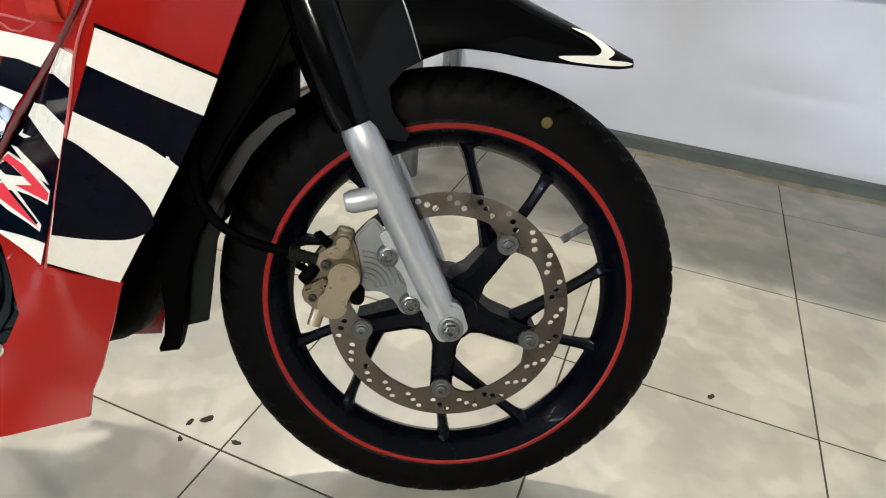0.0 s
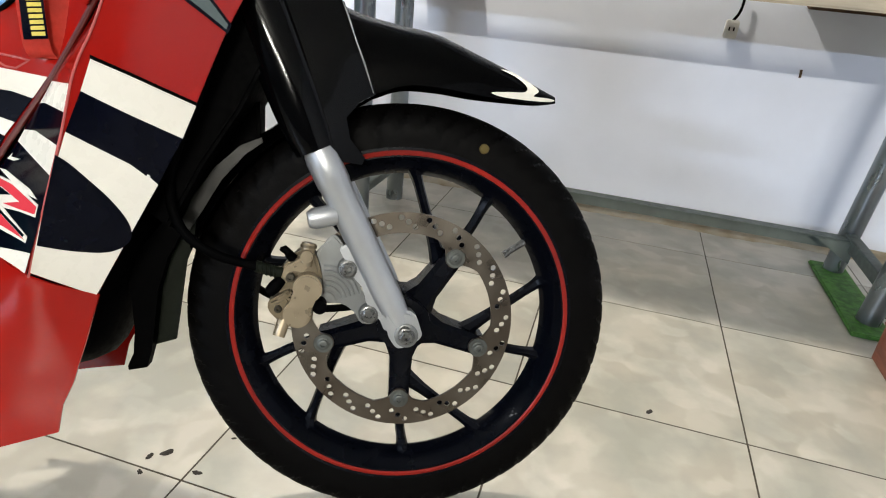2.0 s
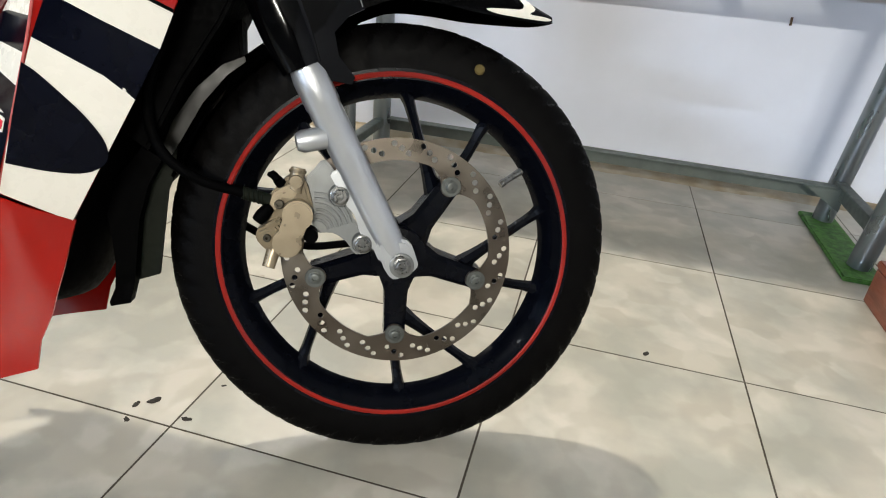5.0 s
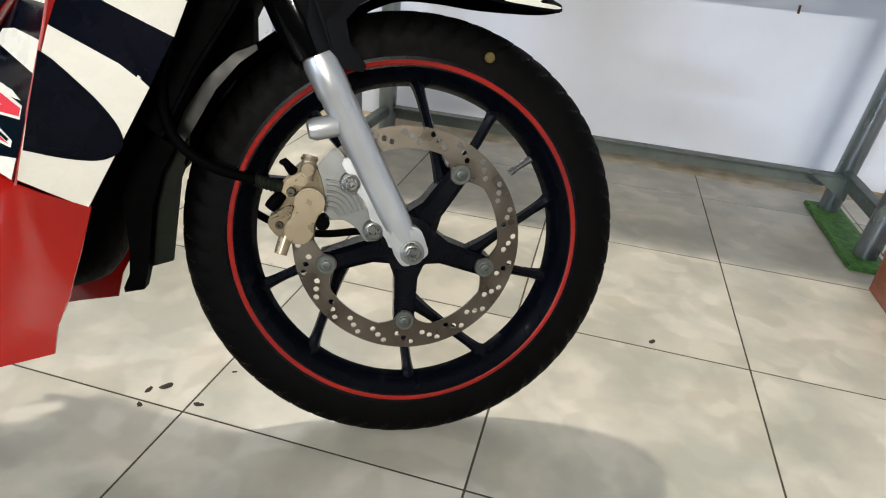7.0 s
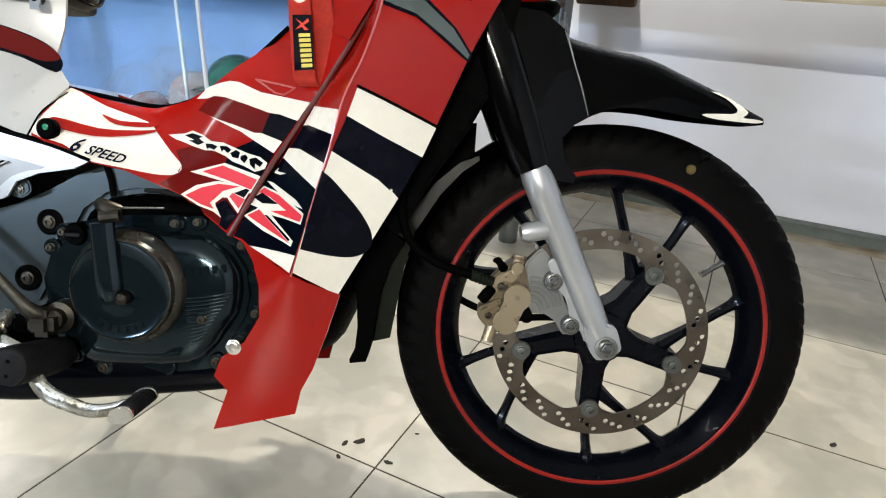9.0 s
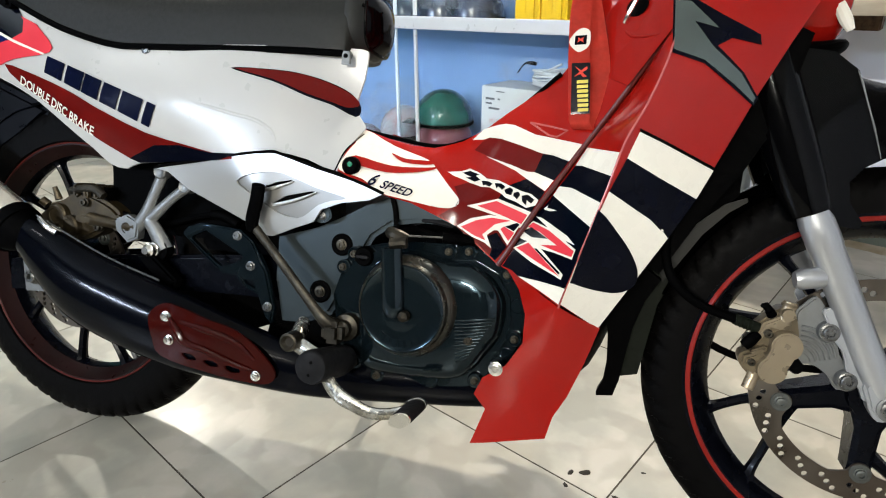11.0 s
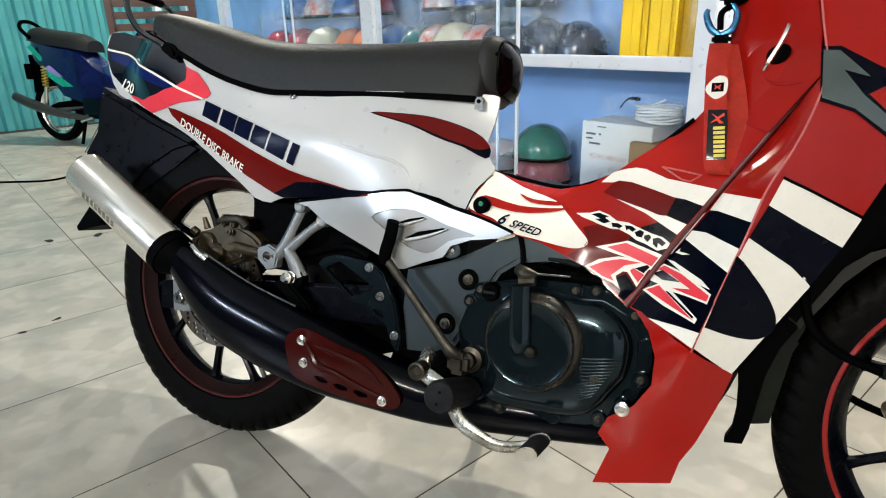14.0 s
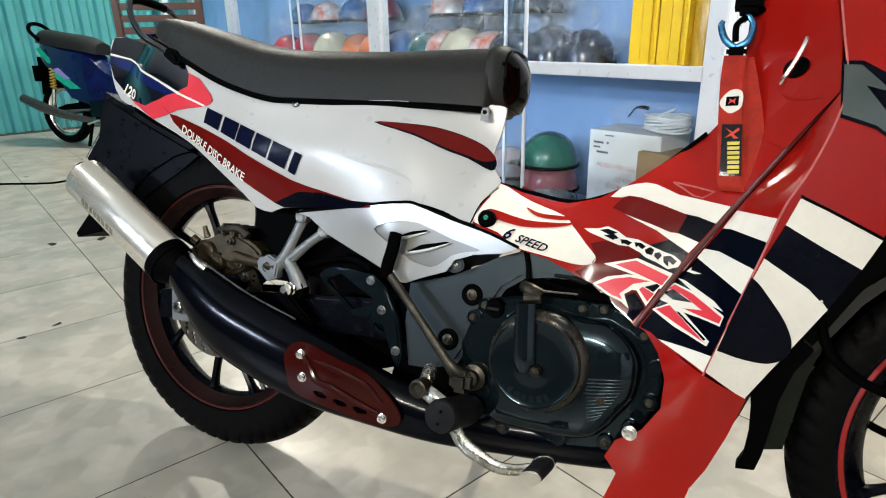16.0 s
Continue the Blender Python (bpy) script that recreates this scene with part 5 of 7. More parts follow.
part("mud_flap", sheet([(-0.2727, 0.4224), (-0.2543, 0.4236), (-0.2618, 0.3709), (-0.2714, 0.3492), (-0.2891, 0.2482), (-0.3023, 0.2448), (-0.3161, 0.2414), (-0.306, 0.3132), (-0.2929, 0.3566)], lambda x, z: -0.045, 0.03, 0.006),
     GREENFLAP, bike, "olive rubber flap")
part("splash_plate", prism([(-0.262, 0.5364), (-0.2181, 0.5447), (-0.1782, 0.5496), (-0.1799, 0.5031), (-0.2072, 0.4699), (-0.2337, 0.4257), (-0.2564, 0.3886), (-0.268, 0.3663), (-0.2827, 0.3514), (-0.3063, 0.3663), (-0.3200, 0.3994),
                            (-0.3100, 0.4358)], -0.022, 0.050, 0.004), BLK, bike, "black splash plate behind the front wheel")

# thin strip on the mudguard edge, coloured as its floor reflection
part("guard_lip", sheet([(-0.2727, 0.3979), (-0.2593, 0.4302), (-0.2313, 0.4669), (-0.1995, 0.4945), (-0.1743, 0.5045), (-0.1733, 0.4985), (-0.1951, 0.4830), (-0.2236, 0.4521), (-0.2485, 0.4126), (-0.2679, 0.384)],
                        lambda x, z: -0.055, 0.012, 0.003), LIPM, bike, "olive strip for the floor's reflection on the inner mudguard's edge")

# ---- seat, tail, frame, engine, exhaust ----
half_round = [(math.cos(math.pi * k / 14), math.sin(math.pi * k / 14) ** 0.55) for k in range(15)]
seat_bm = loft([(-1.520, 0.842, 0.856, 0.030), (-1.490, 0.815, 0.860, 0.062), (-1.430, 0.787, 0.851, 0.085), (-1.371, 0.760, 0.838, 0.098), (-1.283, 0.724, 0.817, 0.108), (-1.214, 0.701, 0.800, 0.113),
                (-1.135, 0.684, 0.789, 0.116), (-1.06, 0.681, 0.785, 0.118), (-0.95, 0.680, 0.783, 0.117), (-0.86, 0.680, 0.785, 0.110), (-0.78, 0.678, 0.788, 0.100), (-0.742, 0.680, 0.788, 0.0915), (-0.734, 0.692, 0.784, 0.078), (-0.728, 0.706, 0.772, 0.055)],
               half_round, 4, True)
seat = part("seat", seat_bm, SEATM, bike, "black vinyl dual seat", 0.9)
full_round = [(math.copysign(abs(math.cos(a)) ** 0.62, math.cos(a)), 0.5 + 0.5 * math.copysign(abs(math.sin(a)) ** 0.62, math.sin(a))) for a in [math.tau * k / 28 for k in range(28)]]
nose_bm = loft([(-0.745, 0.686, 0.786, 0.0880), (-0.736, 0.682, 0.788, 0.0880), (-0.727, 0.684, 0.786, 0.082), (-0.718, 0.690, 0.779, 0.069)], full_round, 4, True)
nose = part("seat_nose", nose_bm, SEATM, seat, "vinyl covered front end of the seat", 0.9)
part("nose_cap", loft([(-0.7195, 0.6890, 0.7800, 0.0700), (-0.711, 0.699, 0.767, 0.052), (-0.706, 0.709, 0.753, 0.033), (-0.704, 0.719, 0.741, 0.014)], full_round, 4, True), GLOSSBLK, nose, "glossy black seat end", 0.9)
part("nose_piping", tube([(-0.7190, u * 0.0705, 0.6885 + h * 0.0920) for u, h in full_round + full_round[:1]], 0.0026, 8, 2), GLOSSBLK, nose)
part("seat_piping", tube([(-0.740 + 0.05 * (1 - h), u * (0.0945 - 0.035 * (1 - h)), 0.6745 + h * 0.1155) for u, h in half_round if h > 0.6], 0.0030, 8, 3), BLK, seat)
part("seat_hinge_tab", prism([(-0.739, 0.660), (-0.739, 0.674), (-0.736, 0.679), (-0.729, 0.679), (-0.726, 0.674), (-0.725, 0.660)], -0.1025, -0.0985, 0.001), CAST, seat, "bare metal seat hinge tab")
# black disc stands for the dark hole through the tab
part("hinge_pin", lathe([(0.0032, -0.101), (0.0032, -0.1042), (0.0010, -0.1046)], (-0.732, 0, 0.672), 12), LINE, seat)
part("seat_trim", tube([(-1.50, -0.060, 0.806), (-1.371, -0.099, 0.757), (-1.283, -0.109, 0.721), (-1.214, -0.114, 0.699), (-1.135, -0.1175, 0.682), (-1.06, -0.1195, 0.679), (-0.84, -0.112, 0.678), (-0.74, -0.099, 0.676)],
                        0.005, 8, 4), BLK, seat)
rail_pts = [(-1.385, -0.088, 0.757), (-1.425, -0.098, 0.776), (-1.480, -0.098, 0.800), (-1.520, -0.094, 0.836), (-1.548, -0.082, 0.875), (-1.565, -0.05, 0.892)]
grab = part("grab_rail", tube(rail_pts + [(-1.568, 0, 0.895)] + [(x, -y, z) for x, y, z in reversed(rail_pts)], 0.0062, 14, 5), RAILBLK, bike, "dark painted passenger grab rail")
part("rail_sleeve", tube([(-1.555, -0.072, 0.884), (-1.567, -0.04, 0.8935), (-1.569, 0, 0.896), (-1.567, 0.04, 0.8935)], 0.0085, 14, 3), BLK, grab)
part("rail_foot", prism(spline([(-1.397, 0.752), (-1.415, 0.764), (-1.402, 0.777), (-1.380, 0.768), (-1.370, 0.750), (-1.382, 0.744)], 3, True), -0.108, -0.075, 0.005), BLK, grab, "black rail bracket")
part("tail_deck", loft([(-1.69, 0.795, 0.812, 0.012), (-1.62, 0.76, 0.806, 0.022), (-1.50, 0.72, 0.772, 0.048), (-1.38, 0.70, 0.748, 0.062), (-1.25, 0.66, 0.705, 0.08), (-1.0, 0.62, 0.676, 0.09), (-0.82, 0.60, 0.682, 0.06)], sec, 4),
     PEARL, bike)
BX, BZ = -1.300, 0.288      # rear axle as drawn
# rear mudguard and blank plate holder
mg = bmesh.new()
rows = []
for a in (70, 84, 98, 112, 126, 138, 150):
    r = 0.335
    c, s_ = math.cos(math.radians(a)), math.sin(math.radians(a))
    rows.append([mg.verts.new((BX + (r - 0.03 * u * u) * c, u * 0.065, BZ + (r - 0.03 * u * u) * s_)) for u in (-1, -0.7, -0.3, 0, 0.3, 0.7, 1)])
for r0, r1 in zip(rows, rows[1:]):
    for k in range(6):
        mg.faces.new((r0[k], r0[k + 1], r1[k + 1], r1[k]))
bmesh.ops.solidify(mg, geom=mg.faces[:], thickness=0.004)
part("rear_mudguard", mg, SATINBLK, bike, "black plastic rear mudguard", 0.8)
part("mudguard_flank", prism([(-1.648, 0.700), (-1.500, 0.640), (-1.330, 0.580), (-1.40, 0.53), (-1.500, 0.470), (-1.600, 0.480), (-1.66, 0.550)], -0.060, 0.060, 0.01), SATINBLK, bike)
holder = part("plate_holder", prism([(-1.6130, 0.6765), (-1.5461, 0.6735), (-1.5488, 0.6619), (-1.6228, 0.546), (-1.6949, 0.5486), (-1.6980, 0.5550)], -0.050, 0.045, 0.004), SATINBLK, bike, "black plate holder")
# pale tube stands for the lit outer edge of the holder
part("holder_edge", tube([(-1.6975, -0.0505, 0.5550), (-1.6560, -0.0505, 0.6150), (-1.6135, -0.0505, 0.6755)], 0.0014, 6, 2), CAST, holder, "pale line for the lit edge of the holder")
part("mud_flap", prism([(-1.60, 0.50), (-1.69, 0.39), (-1.685, 0.38), (-1.61, 0.40), (-1.555, 0.47)], -0.07, 0.07, 0.004), BLK, bike)

# silver side cover with its two vents
S_SIDE = surface([(-1.08, .495, -.125), (-.815, .526, -.150), (-.717, .503, -.155), (-.645, .478, -.165), (-.775, .43, -.150), (-.81, .405, -.146), (-.89, .435, -.138), (-.96, .468, -.130), (-.85, .48, -.158)])
SIDE = [(-1.0435, 0.4919), (-1.0182, 0.4969), (-0.9153, 0.5125), (-0.8272, 0.5265), (-0.8025, 0.5239), (-0.7453, 0.5086), (-0.6838, 0.4947), (-0.6364, 0.4796), (-0.658, 0.4698), (-0.7045, 0.4623),
        (-0.7349, 0.4511), (-0.7475, 0.4324), (-0.7809, 0.4202), (-0.8157, 0.4058), (-0.8383, 0.4057), (-0.8612, 0.4219), (-0.9237, 0.4429), (-0.9793, 0.4626), (-1.0182, 0.4872)]
SLOTS = [[(-0.8348, 0.4741), (-0.8117, 0.4845), (-0.7885, 0.4893), (-0.7817, 0.4872), (-0.8081, 0.4777), (-0.8316, 0.4711)],
         [(-0.8146, 0.4549), (-0.7952, 0.4662), (-0.754, 0.4756), (-0.7442, 0.4744), (-0.7769, 0.4614), (-0.8096, 0.4526)]]
SCOOP = [tuple(q) for q in spline([(-0.876, 0.4822), (-0.8594, 0.4915), (-0.8343, 0.4975), (-0.7986, 0.4983), (-0.7455, 0.4812), (-0.695, 0.4700), (-0.7166, 0.4650), (-0.7401, 0.4570), (-0.7545, 0.4455), (-0.7753, 0.4350),
                                   (-0.8094, 0.4421), (-0.8378, 0.4587), (-0.8641, 0.4731)], 2, True)]
side = part("side_cover", sheet(SIDE, S_SIDE, 0.013, 0.004, holes=[SCOOP]), SILVERW, bike, "silver side cover with two air vents", 0.7)
part("side_cover", sheet(SIDE, S_SIDE, 0.02, 0.004, far=True), ALU, bike, "silver side cover", 0.7)
part("vent_scoop", sheet(SCOOP, S_SIDE, 0.009, 0.003, 0.0050, holes=[list(reversed(q)) for q in SLOTS]), VENTM, side, "vent field in a shaded copy of the silver")
for q in SLOTS:
    part("vent_lip", tube([(x, S_SIDE(x, z) - 0.0005, z) for x, z in [q[0], q[5], q[4], q[3]]], [0.0008, 0.0024, 0.0022, 0.0008], 8, 4), SILVERW, side, "bright vent lip")
    # black sheet behind the slot, coloured as the darkness inside the vent
    part("vent_void", sheet(q, S_SIDE, 0.02, 0.002, 0.0086), LINE, side)
part("side_cover_edge", tube([(x, S_SIDE(x, z) - 0.001, z + 0.001) for x, z in SIDE[:8]], 0.0022, 8, 3), LINE, side)
part("cover_tab", prism(spline([(-0.749, 0.452), (-0.731, 0.453), (-0.726, 0.440), (-0.738, 0.431), (-0.752, 0.434)], 3, True), -0.140, -0.134, 0.002), FRAMEM, side)
part("cover_screw", bolt(-0.739, 0.441, -0.141, 0.0045, 0.004, hexed=False), STEEL, side)

# frame castings
FRAME = [(-0.825, 0.402), (-0.790, 0.412), (-0.756, 0.423), (-0.720, 0.440), (-0.683, 0.460), (-0.631, 0.480), (-0.560, 0.470), (-0.520, 0.452), (-0.556, 0.441), (-0.600, 0.441), (-0.640, 0.434), (-0.668, 0.414), (-0.692, 0.370),
         (-0.715, 0.322), (-0.732, 0.292), (-0.775, 0.275), (-0.815, 0.273), (-0.828, 0.340)]
frame_ob = part("frame", prism(FRAME, -0.118, 0.118, 0.007), FRAMEM, bike, "dark grey cast frame spar", 0.5)
for x, z, r in ((-0.716, 0.400, 0.0165), (-0.748, 0.327, 0.017)):
    plug = part("frame_plug", lathe([(r, -0.110), (r, -0.1205), (r * 0.85, -0.122), (r * 0.6, -0.1205)], (x, 0, z), 24), BLK, frame_ob, "black frame plug")
    part("plug_bolt", bolt(x, z, -0.1205, r * 0.4, 0.005), DIRTSTEEL, frame_ob)
part("frame_tube", tube([(-0.63, 0, 0.47), (-0.50, 0, 0.50), (-0.38, 0, 0.60), (-0.28, 0, 0.82)], 0.03, 16, 4), FRAMEM, frame_ob)
part("frame_tube", tube([(-0.80, -0.07, 0.42), (-1.0, -0.085, 0.48), (-1.2, -0.08, 0.60), (-1.45, -0.07, 0.74)], 0.014, 12, 4), BLK, frame_ob)
part("frame_tube", tube([(-0.80, 0.07, 0.42), (-1.0, 0.085, 0.48), (-1.2, 0.08, 0.60), (-1.45, 0.07, 0.74)], 0.014, 12, 4), BLK, frame_ob)
# two added black blocks hide the bright floor and stand for shade
part("engine_mount", prism([(-0.90, 0.33), (-0.86, 0.40), (-0.70, 0.40), (-0.68, 0.24), (-0.76, 0.225), (-0.84, 0.27)], -0.055, 0.055, 0.008), BLK, frame_ob, "added black block that keeps the gap behind the hanger dark")
part("shock_linkage", prism([(-1.06, 0.275), (-1.03, 0.31), (-0.86, 0.33), (-0.83, 0.26), (-0.92, 0.228), (-1.0, 0.240)], -0.030, 0.040, 0.008), BLK, frame_ob, "added black block that keeps the gap under the swingarm dark")
part("under_seat_box", box(-1.20, -0.78, -0.07, 0.07, 0.36, 0.60, 0.02), BLK, frame_ob)
part("cable_clip", tube([(-0.640, -0.121, 0.475), (-0.634, -0.122, 0.455), (-0.632, -0.121, 0.436)], 0.004, 8, 4), LINE, frame_ob)
HANGER = [(-0.9877, 0.3936), (-0.9767, 0.4047), (-0.9539, 0.4122), (-0.9336, 0.4121), (-0.8824, 0.4080), (-0.8593, 0.3923), (-0.8338, 0.3485), (-0.8195, 0.294), (-0.822, 0.268), (-0.8345, 0.280), (-0.8485, 0.3120),
          (-0.8751, 0.3228), (-0.8840, 0.3368), (-0.9156, 0.3392)]
hanger = part("peg_hanger", prism(HANGER, -0.132, -0.118, 0.003, holes=[list(reversed([(-0.9735, 0.3885), (-0.9442, 0.4021), (-0.9382, 0.3994), (-0.8776, 0.3691), (-0.8769, 0.362), (-0.9081, 0.3499), (-0.9170, 0.3480)])),
                                                                  list(reversed([(-0.8780, 0.3330), (-0.858, 0.3328), (-0.8500, 0.3190), (-0.8680, 0.3250)]))]), GUN, bike, "dark grey footpeg hanger plate")
for x, z in ((-0.8847, 0.399), (-0.8603, 0.3552), (-0.8290, 0.296)):
    part("hanger_bolt", bolt(x, z, -0.132, 0.0058, 0.006, hexed=False), STEEL, hanger, "zinc socket bolt")
part("master_cylinder", tube([(-0.905, -0.10, 0.412), (-0.930, -0.10, 0.423), (-0.955, -0.10, 0.425)], [0.008, 0.009, 0.007], 12, 3), BLK, bike)
part("brake_line", tube([(-0.95, -0.10, 0.425), (-1.0, -0.09, 0.415), (-1.06, -0.085, 0.40), (-1.15, -0.085, 0.41)], 0.005, 8, 4), BLK, bike)
# passenger peg casting, Y-shaped, bare alloy
ycast = tube([(-1.040, -0.112, 0.484), (-1.055, -0.114, 0.450), (-1.072, -0.116, 0.412), (-1.090, -0.116, 0.392)], [0.010, 0.009, 0.011, 0.013], 12, 4, flat=0.8)
tube([(-0.992, -0.112, 0.466), (-1.022, -0.114, 0.444), (-1.062, -0.116, 0.408)], [0.009, 0.008, 0.010], 12, 4, bm=ycast, flat=0.8)
tube([(-1.064, -0.116, 0.408), (-1.046, -0.116, 0.386), (-1.034, -0.114, 0.362)], [0.011, 0.013, 0.016], 12, 4, bm=ycast, flat=0.8)
prism([(-1.125, 0.404), (-1.10, 0.414), (-1.076, 0.404), (-1.08, 0.376), (-1.10, 0.368), (-1.122, 0.386)], -0.126, -0.105, 0.003, holes=[list(reversed(circle(-1.101, 0.392, 0.006, 12)))], bm=ycast)
ycast_ob = part("passenger_peg_bracket", ycast, CAST, bike, "bare cast alloy passenger peg bracket", 0.6)
for x, z in ((-0.992, 0.466), (-1.040, 0.486)):
    part("bracket_eye", lathe([(0.0115, -0.105), (0.0115, -0.121), (0.0095, -0.123), (0.006, -0.121)], (x, 0, z), 20), CAST, ycast_ob)
part("peg_pivot", lathe([(0.018, -0.105), (0.018, -0.122), (0.014, -0.124)], (-1.040, 0, 0.362), 22), BLK, ycast_ob)
part("peg_spring", lathe([(0.0115, -0.122), (0.0115, -0.130), (0.010, -0.131), (0.010, -0.133), (0.0105, -0.134), (0.0105, -0.140), (0.008, -0.142), (0.006, -0.148)], (-1.044, 0, 0.362), 18), CHROME, ycast_ob, "steel peg bolt")
part("passenger_peg", prism([(-1.075, 0.352), (-1.045, 0.356), (-0.995, 0.318), (-1.0, 0.306), (-1.02, 0.302)], -0.135, -0.112, 0.004), BLK, ycast_ob, "folded black rubber peg")
part("white_loop", tube([(-1.125, -0.06, 0.452), (-1.137, -0.06, 0.450), (-1.128, -0.06, 0.424), (-1.100, -0.06, 0.398), (-1.085, -0.06, 0.402), (-1.110, -0.06, 0.424), (-1.124, -0.06, 0.452)], 0.0035, 8, 3), WHITE, bike)
# swing arm, chain side hidden; rear caliper with its stay
swing = part("swingarm", prism([(-1.385, 0.310), (-1.330, 0.318), (-1.10, 0.345), (-0.84, 0.370), (-0.78, 0.365), (-0.78, 0.30), (-0.90, 0.300), (-1.10, 0.290), (-1.320, 0.262), (-1.385, 0.255)], -0.100, -0.075, 0.006), RIMM, bike,
             "satin black swingarm", 0.5)
part("swingarm_beam", prism([(-1.385, 0.310), (-0.84, 0.370), (-0.78, 0.365), (-0.78, 0.30), (-1.320, 0.262), (-1.385, 0.255)], 0.075, 0.100, 0.006), RIMM, swing)
part("adjuster_plate", prism([(-1.345, 0.318), (-1.300, 0.325), (-1.292, 0.262), (-1.338, 0.258)], -0.107, -0.099, 0.002), CAST, swing)
part("axle_nut", bolt(BX - 0.012, BZ, -0.107, 0.0125, 0.016), STEEL, swing, "zinc rear axle nut")
rc = prism(spline([(-1.296, 0.412), (-1.266, 0.424), (-1.242, 0.4365), (-1.210, 0.4406), (-1.162, 0.4254), (-1.140, 0.407), (-1.160, 0.392), (-1.190, 0.370), (-1.232, 0.358), (-1.274, 0.377)], 3, True), -0.100, -0.060, 0.006)
rcal = part("rear_caliper", rc, BRONZE, bike, "grimy bronze rear brake caliper", 0.5)
for x, z, r in ((-1.263, 0.398, 0.021), (-1.236, 0.382, 0.019)):
    part("piston_housing", lathe([(r, -0.094), (r, -0.110), (r * 0.87, -0.1135), (r * 0.63, -0.1135), (r * 0.58, -0.112), (0.001, -0.112)], (x, 0, z), 24), BRONZE, rcal)
part("caliper_lever", prism(spline([(-1.218, 0.400), (-1.205, 0.404), (-1.160, 0.402), (-1.128, 0.410), (-1.118, 0.398), (-1.130, 0.382), (-1.150, 0.390), (-1.210, 0.391)], 2, True), -0.116, -0.104, 0.003), BRONZE, rcal)
part("hose_union", tube([(-1.292, -0.100, 0.414), (-1.302, -0.104, 0.422)], [0.008, 0.0075], 12), BRONZE, rcal)
part("caliper_bridge", box(-1.235, -1.165, -0.098, -0.060, 0.430, 0.452, 0.005), BLK, rcal)
for k in range(3):
    part("caliper_rib", box(-1.232 + k * 0.022, -1.222 + k * 0.022, -0.108, -0.062, 0.432, 0.456, 0.003), BRONZE, rcal)
part("bleed_nipple", tube([(-1.270, -0.098, 0.425), (-1.278, -0.100, 0.446)], [0.0065, 0.004], 10), BRONZE, rcal)
part("caliper_pin", tube([(-1.24, -0.10, 0.442), (-1.19, -0.106, 0.450), (-1.165, -0.106, 0.438)], 0.007, 10, 3), DIRTSTEEL, rcal)
part("stay_arm", tube([(-1.195, -0.104, 0.398), (-1.15, -0.112, 0.396), (-1.085, -0.116, 0.394)], [0.011, 0.009, 0.011], 12, 3), BRONZE, rcal)
for x, z in ((-1.205, 0.425), (-1.175, 0.385), (-1.245, 0.372)):
    part("caliper_bolt", bolt(x, z, -0.105, 0.006, 0.008, hexed=False), DIRTSTEEL, rcal)
part("shock_absorber", tube([(-1.02, 0.0, 0.34), (-1.10, 0.0, 0.60)], 0.03, 14), BLK, bike)

# engine
CASE = [(-0.712, 0.290), (-0.718, 0.330), (-0.706, 0.366), (-0.683, 0.397), (-0.650, 0.408), (-0.600, 0.412), (-0.545, 0.406), (-0.507, 0.409), (-0.470, 0.392), (-0.448, 0.358), (-0.444, 0.320), (-0.452, 0.288), (-0.477, 0.250),
        (-0.515, 0.228), (-0.600, 0.218), (-0.655, 0.218), (-0.690, 0.245)]
engine = part("crankcase", prism(CASE, -0.145, 0.13, 0.010), GUN, bike, "gunmetal painted engine case", 0.5)
part("case_flange", prism(spline([(-0.705, 0.365), (-0.680, 0.400), (-0.600, 0.416), (-0.505, 0.414), (-0.462, 0.392), (-0.440, 0.350), (-0.440, 0.300), (-0.470, 0.246), (-0.515, 0.222), (-0.655, 0.212), (-0.705, 0.26)], 2, True), -0.138, -0.128, 0.003),
     GUN, engine)
GEAR = [tuple(q) for q in spline([(-0.6087, 0.4030), (-0.57, 0.3997), (-0.5485, 0.397), (-0.5059, 0.3938), (-0.4759, 0.3737), (-0.4606, 0.3452), (-0.4643, 0.3066), (-0.479, 0.2799), (-0.5089, 0.2420), (-0.5482, 0.2310),
                                  (-0.5924, 0.2290), (-0.6457, 0.2300), (-0.6633, 0.2455), (-0.668, 0.32), (-0.648, 0.385)], 3, True)]
gear_y = domed(GEAR, -0.143, 0.031, 0.042)
part("gear_cover", sheet(GEAR, gear_y, 0.006, 0.004), GUN, engine, "gunmetal outer cover", 1.2)
clutch = part("clutch_cover", lathe([(0.0694, -0.1500), (0.0684, -0.1760), (0.0648, -0.1860), (0.0611, -0.1890), (0.0597, -0.1970), (0.0564, -0.2000), (0.0518, -0.1980), (0.0278, -0.1990), (0.0074, -0.2000)], (-0.590, 0, 0.333), 72), GUN, engine, "round gunmetal clutch cover")
# worn ring; the bevel's warm highlight is put into its tan colour too
part("clutch_ring", lathe([(0.0696, -0.1720), (0.0690, -0.1762), (0.0653, -0.1866), (0.0618, -0.1896), (0.0601, -0.1975), (0.0585, -0.1990), (0.0578, -0.1960), (0.0638, -0.1850)], (-0.590, 0, 0.333), 72, closed=True), mat("rubbed_lit_edge", (0.10, 0.083, 0.06), 0.3, metal=0.85, vary=0.5, scale=14, second=(0.018, 0.028, 0.033)), clutch, "worn edge of the clutch cover with its warm highlight painted in")
# cast marks on the cover become plain raised bars
for k in range(6):
    a = math.radians(236 + k * 13)
    mk = bmesh.new()
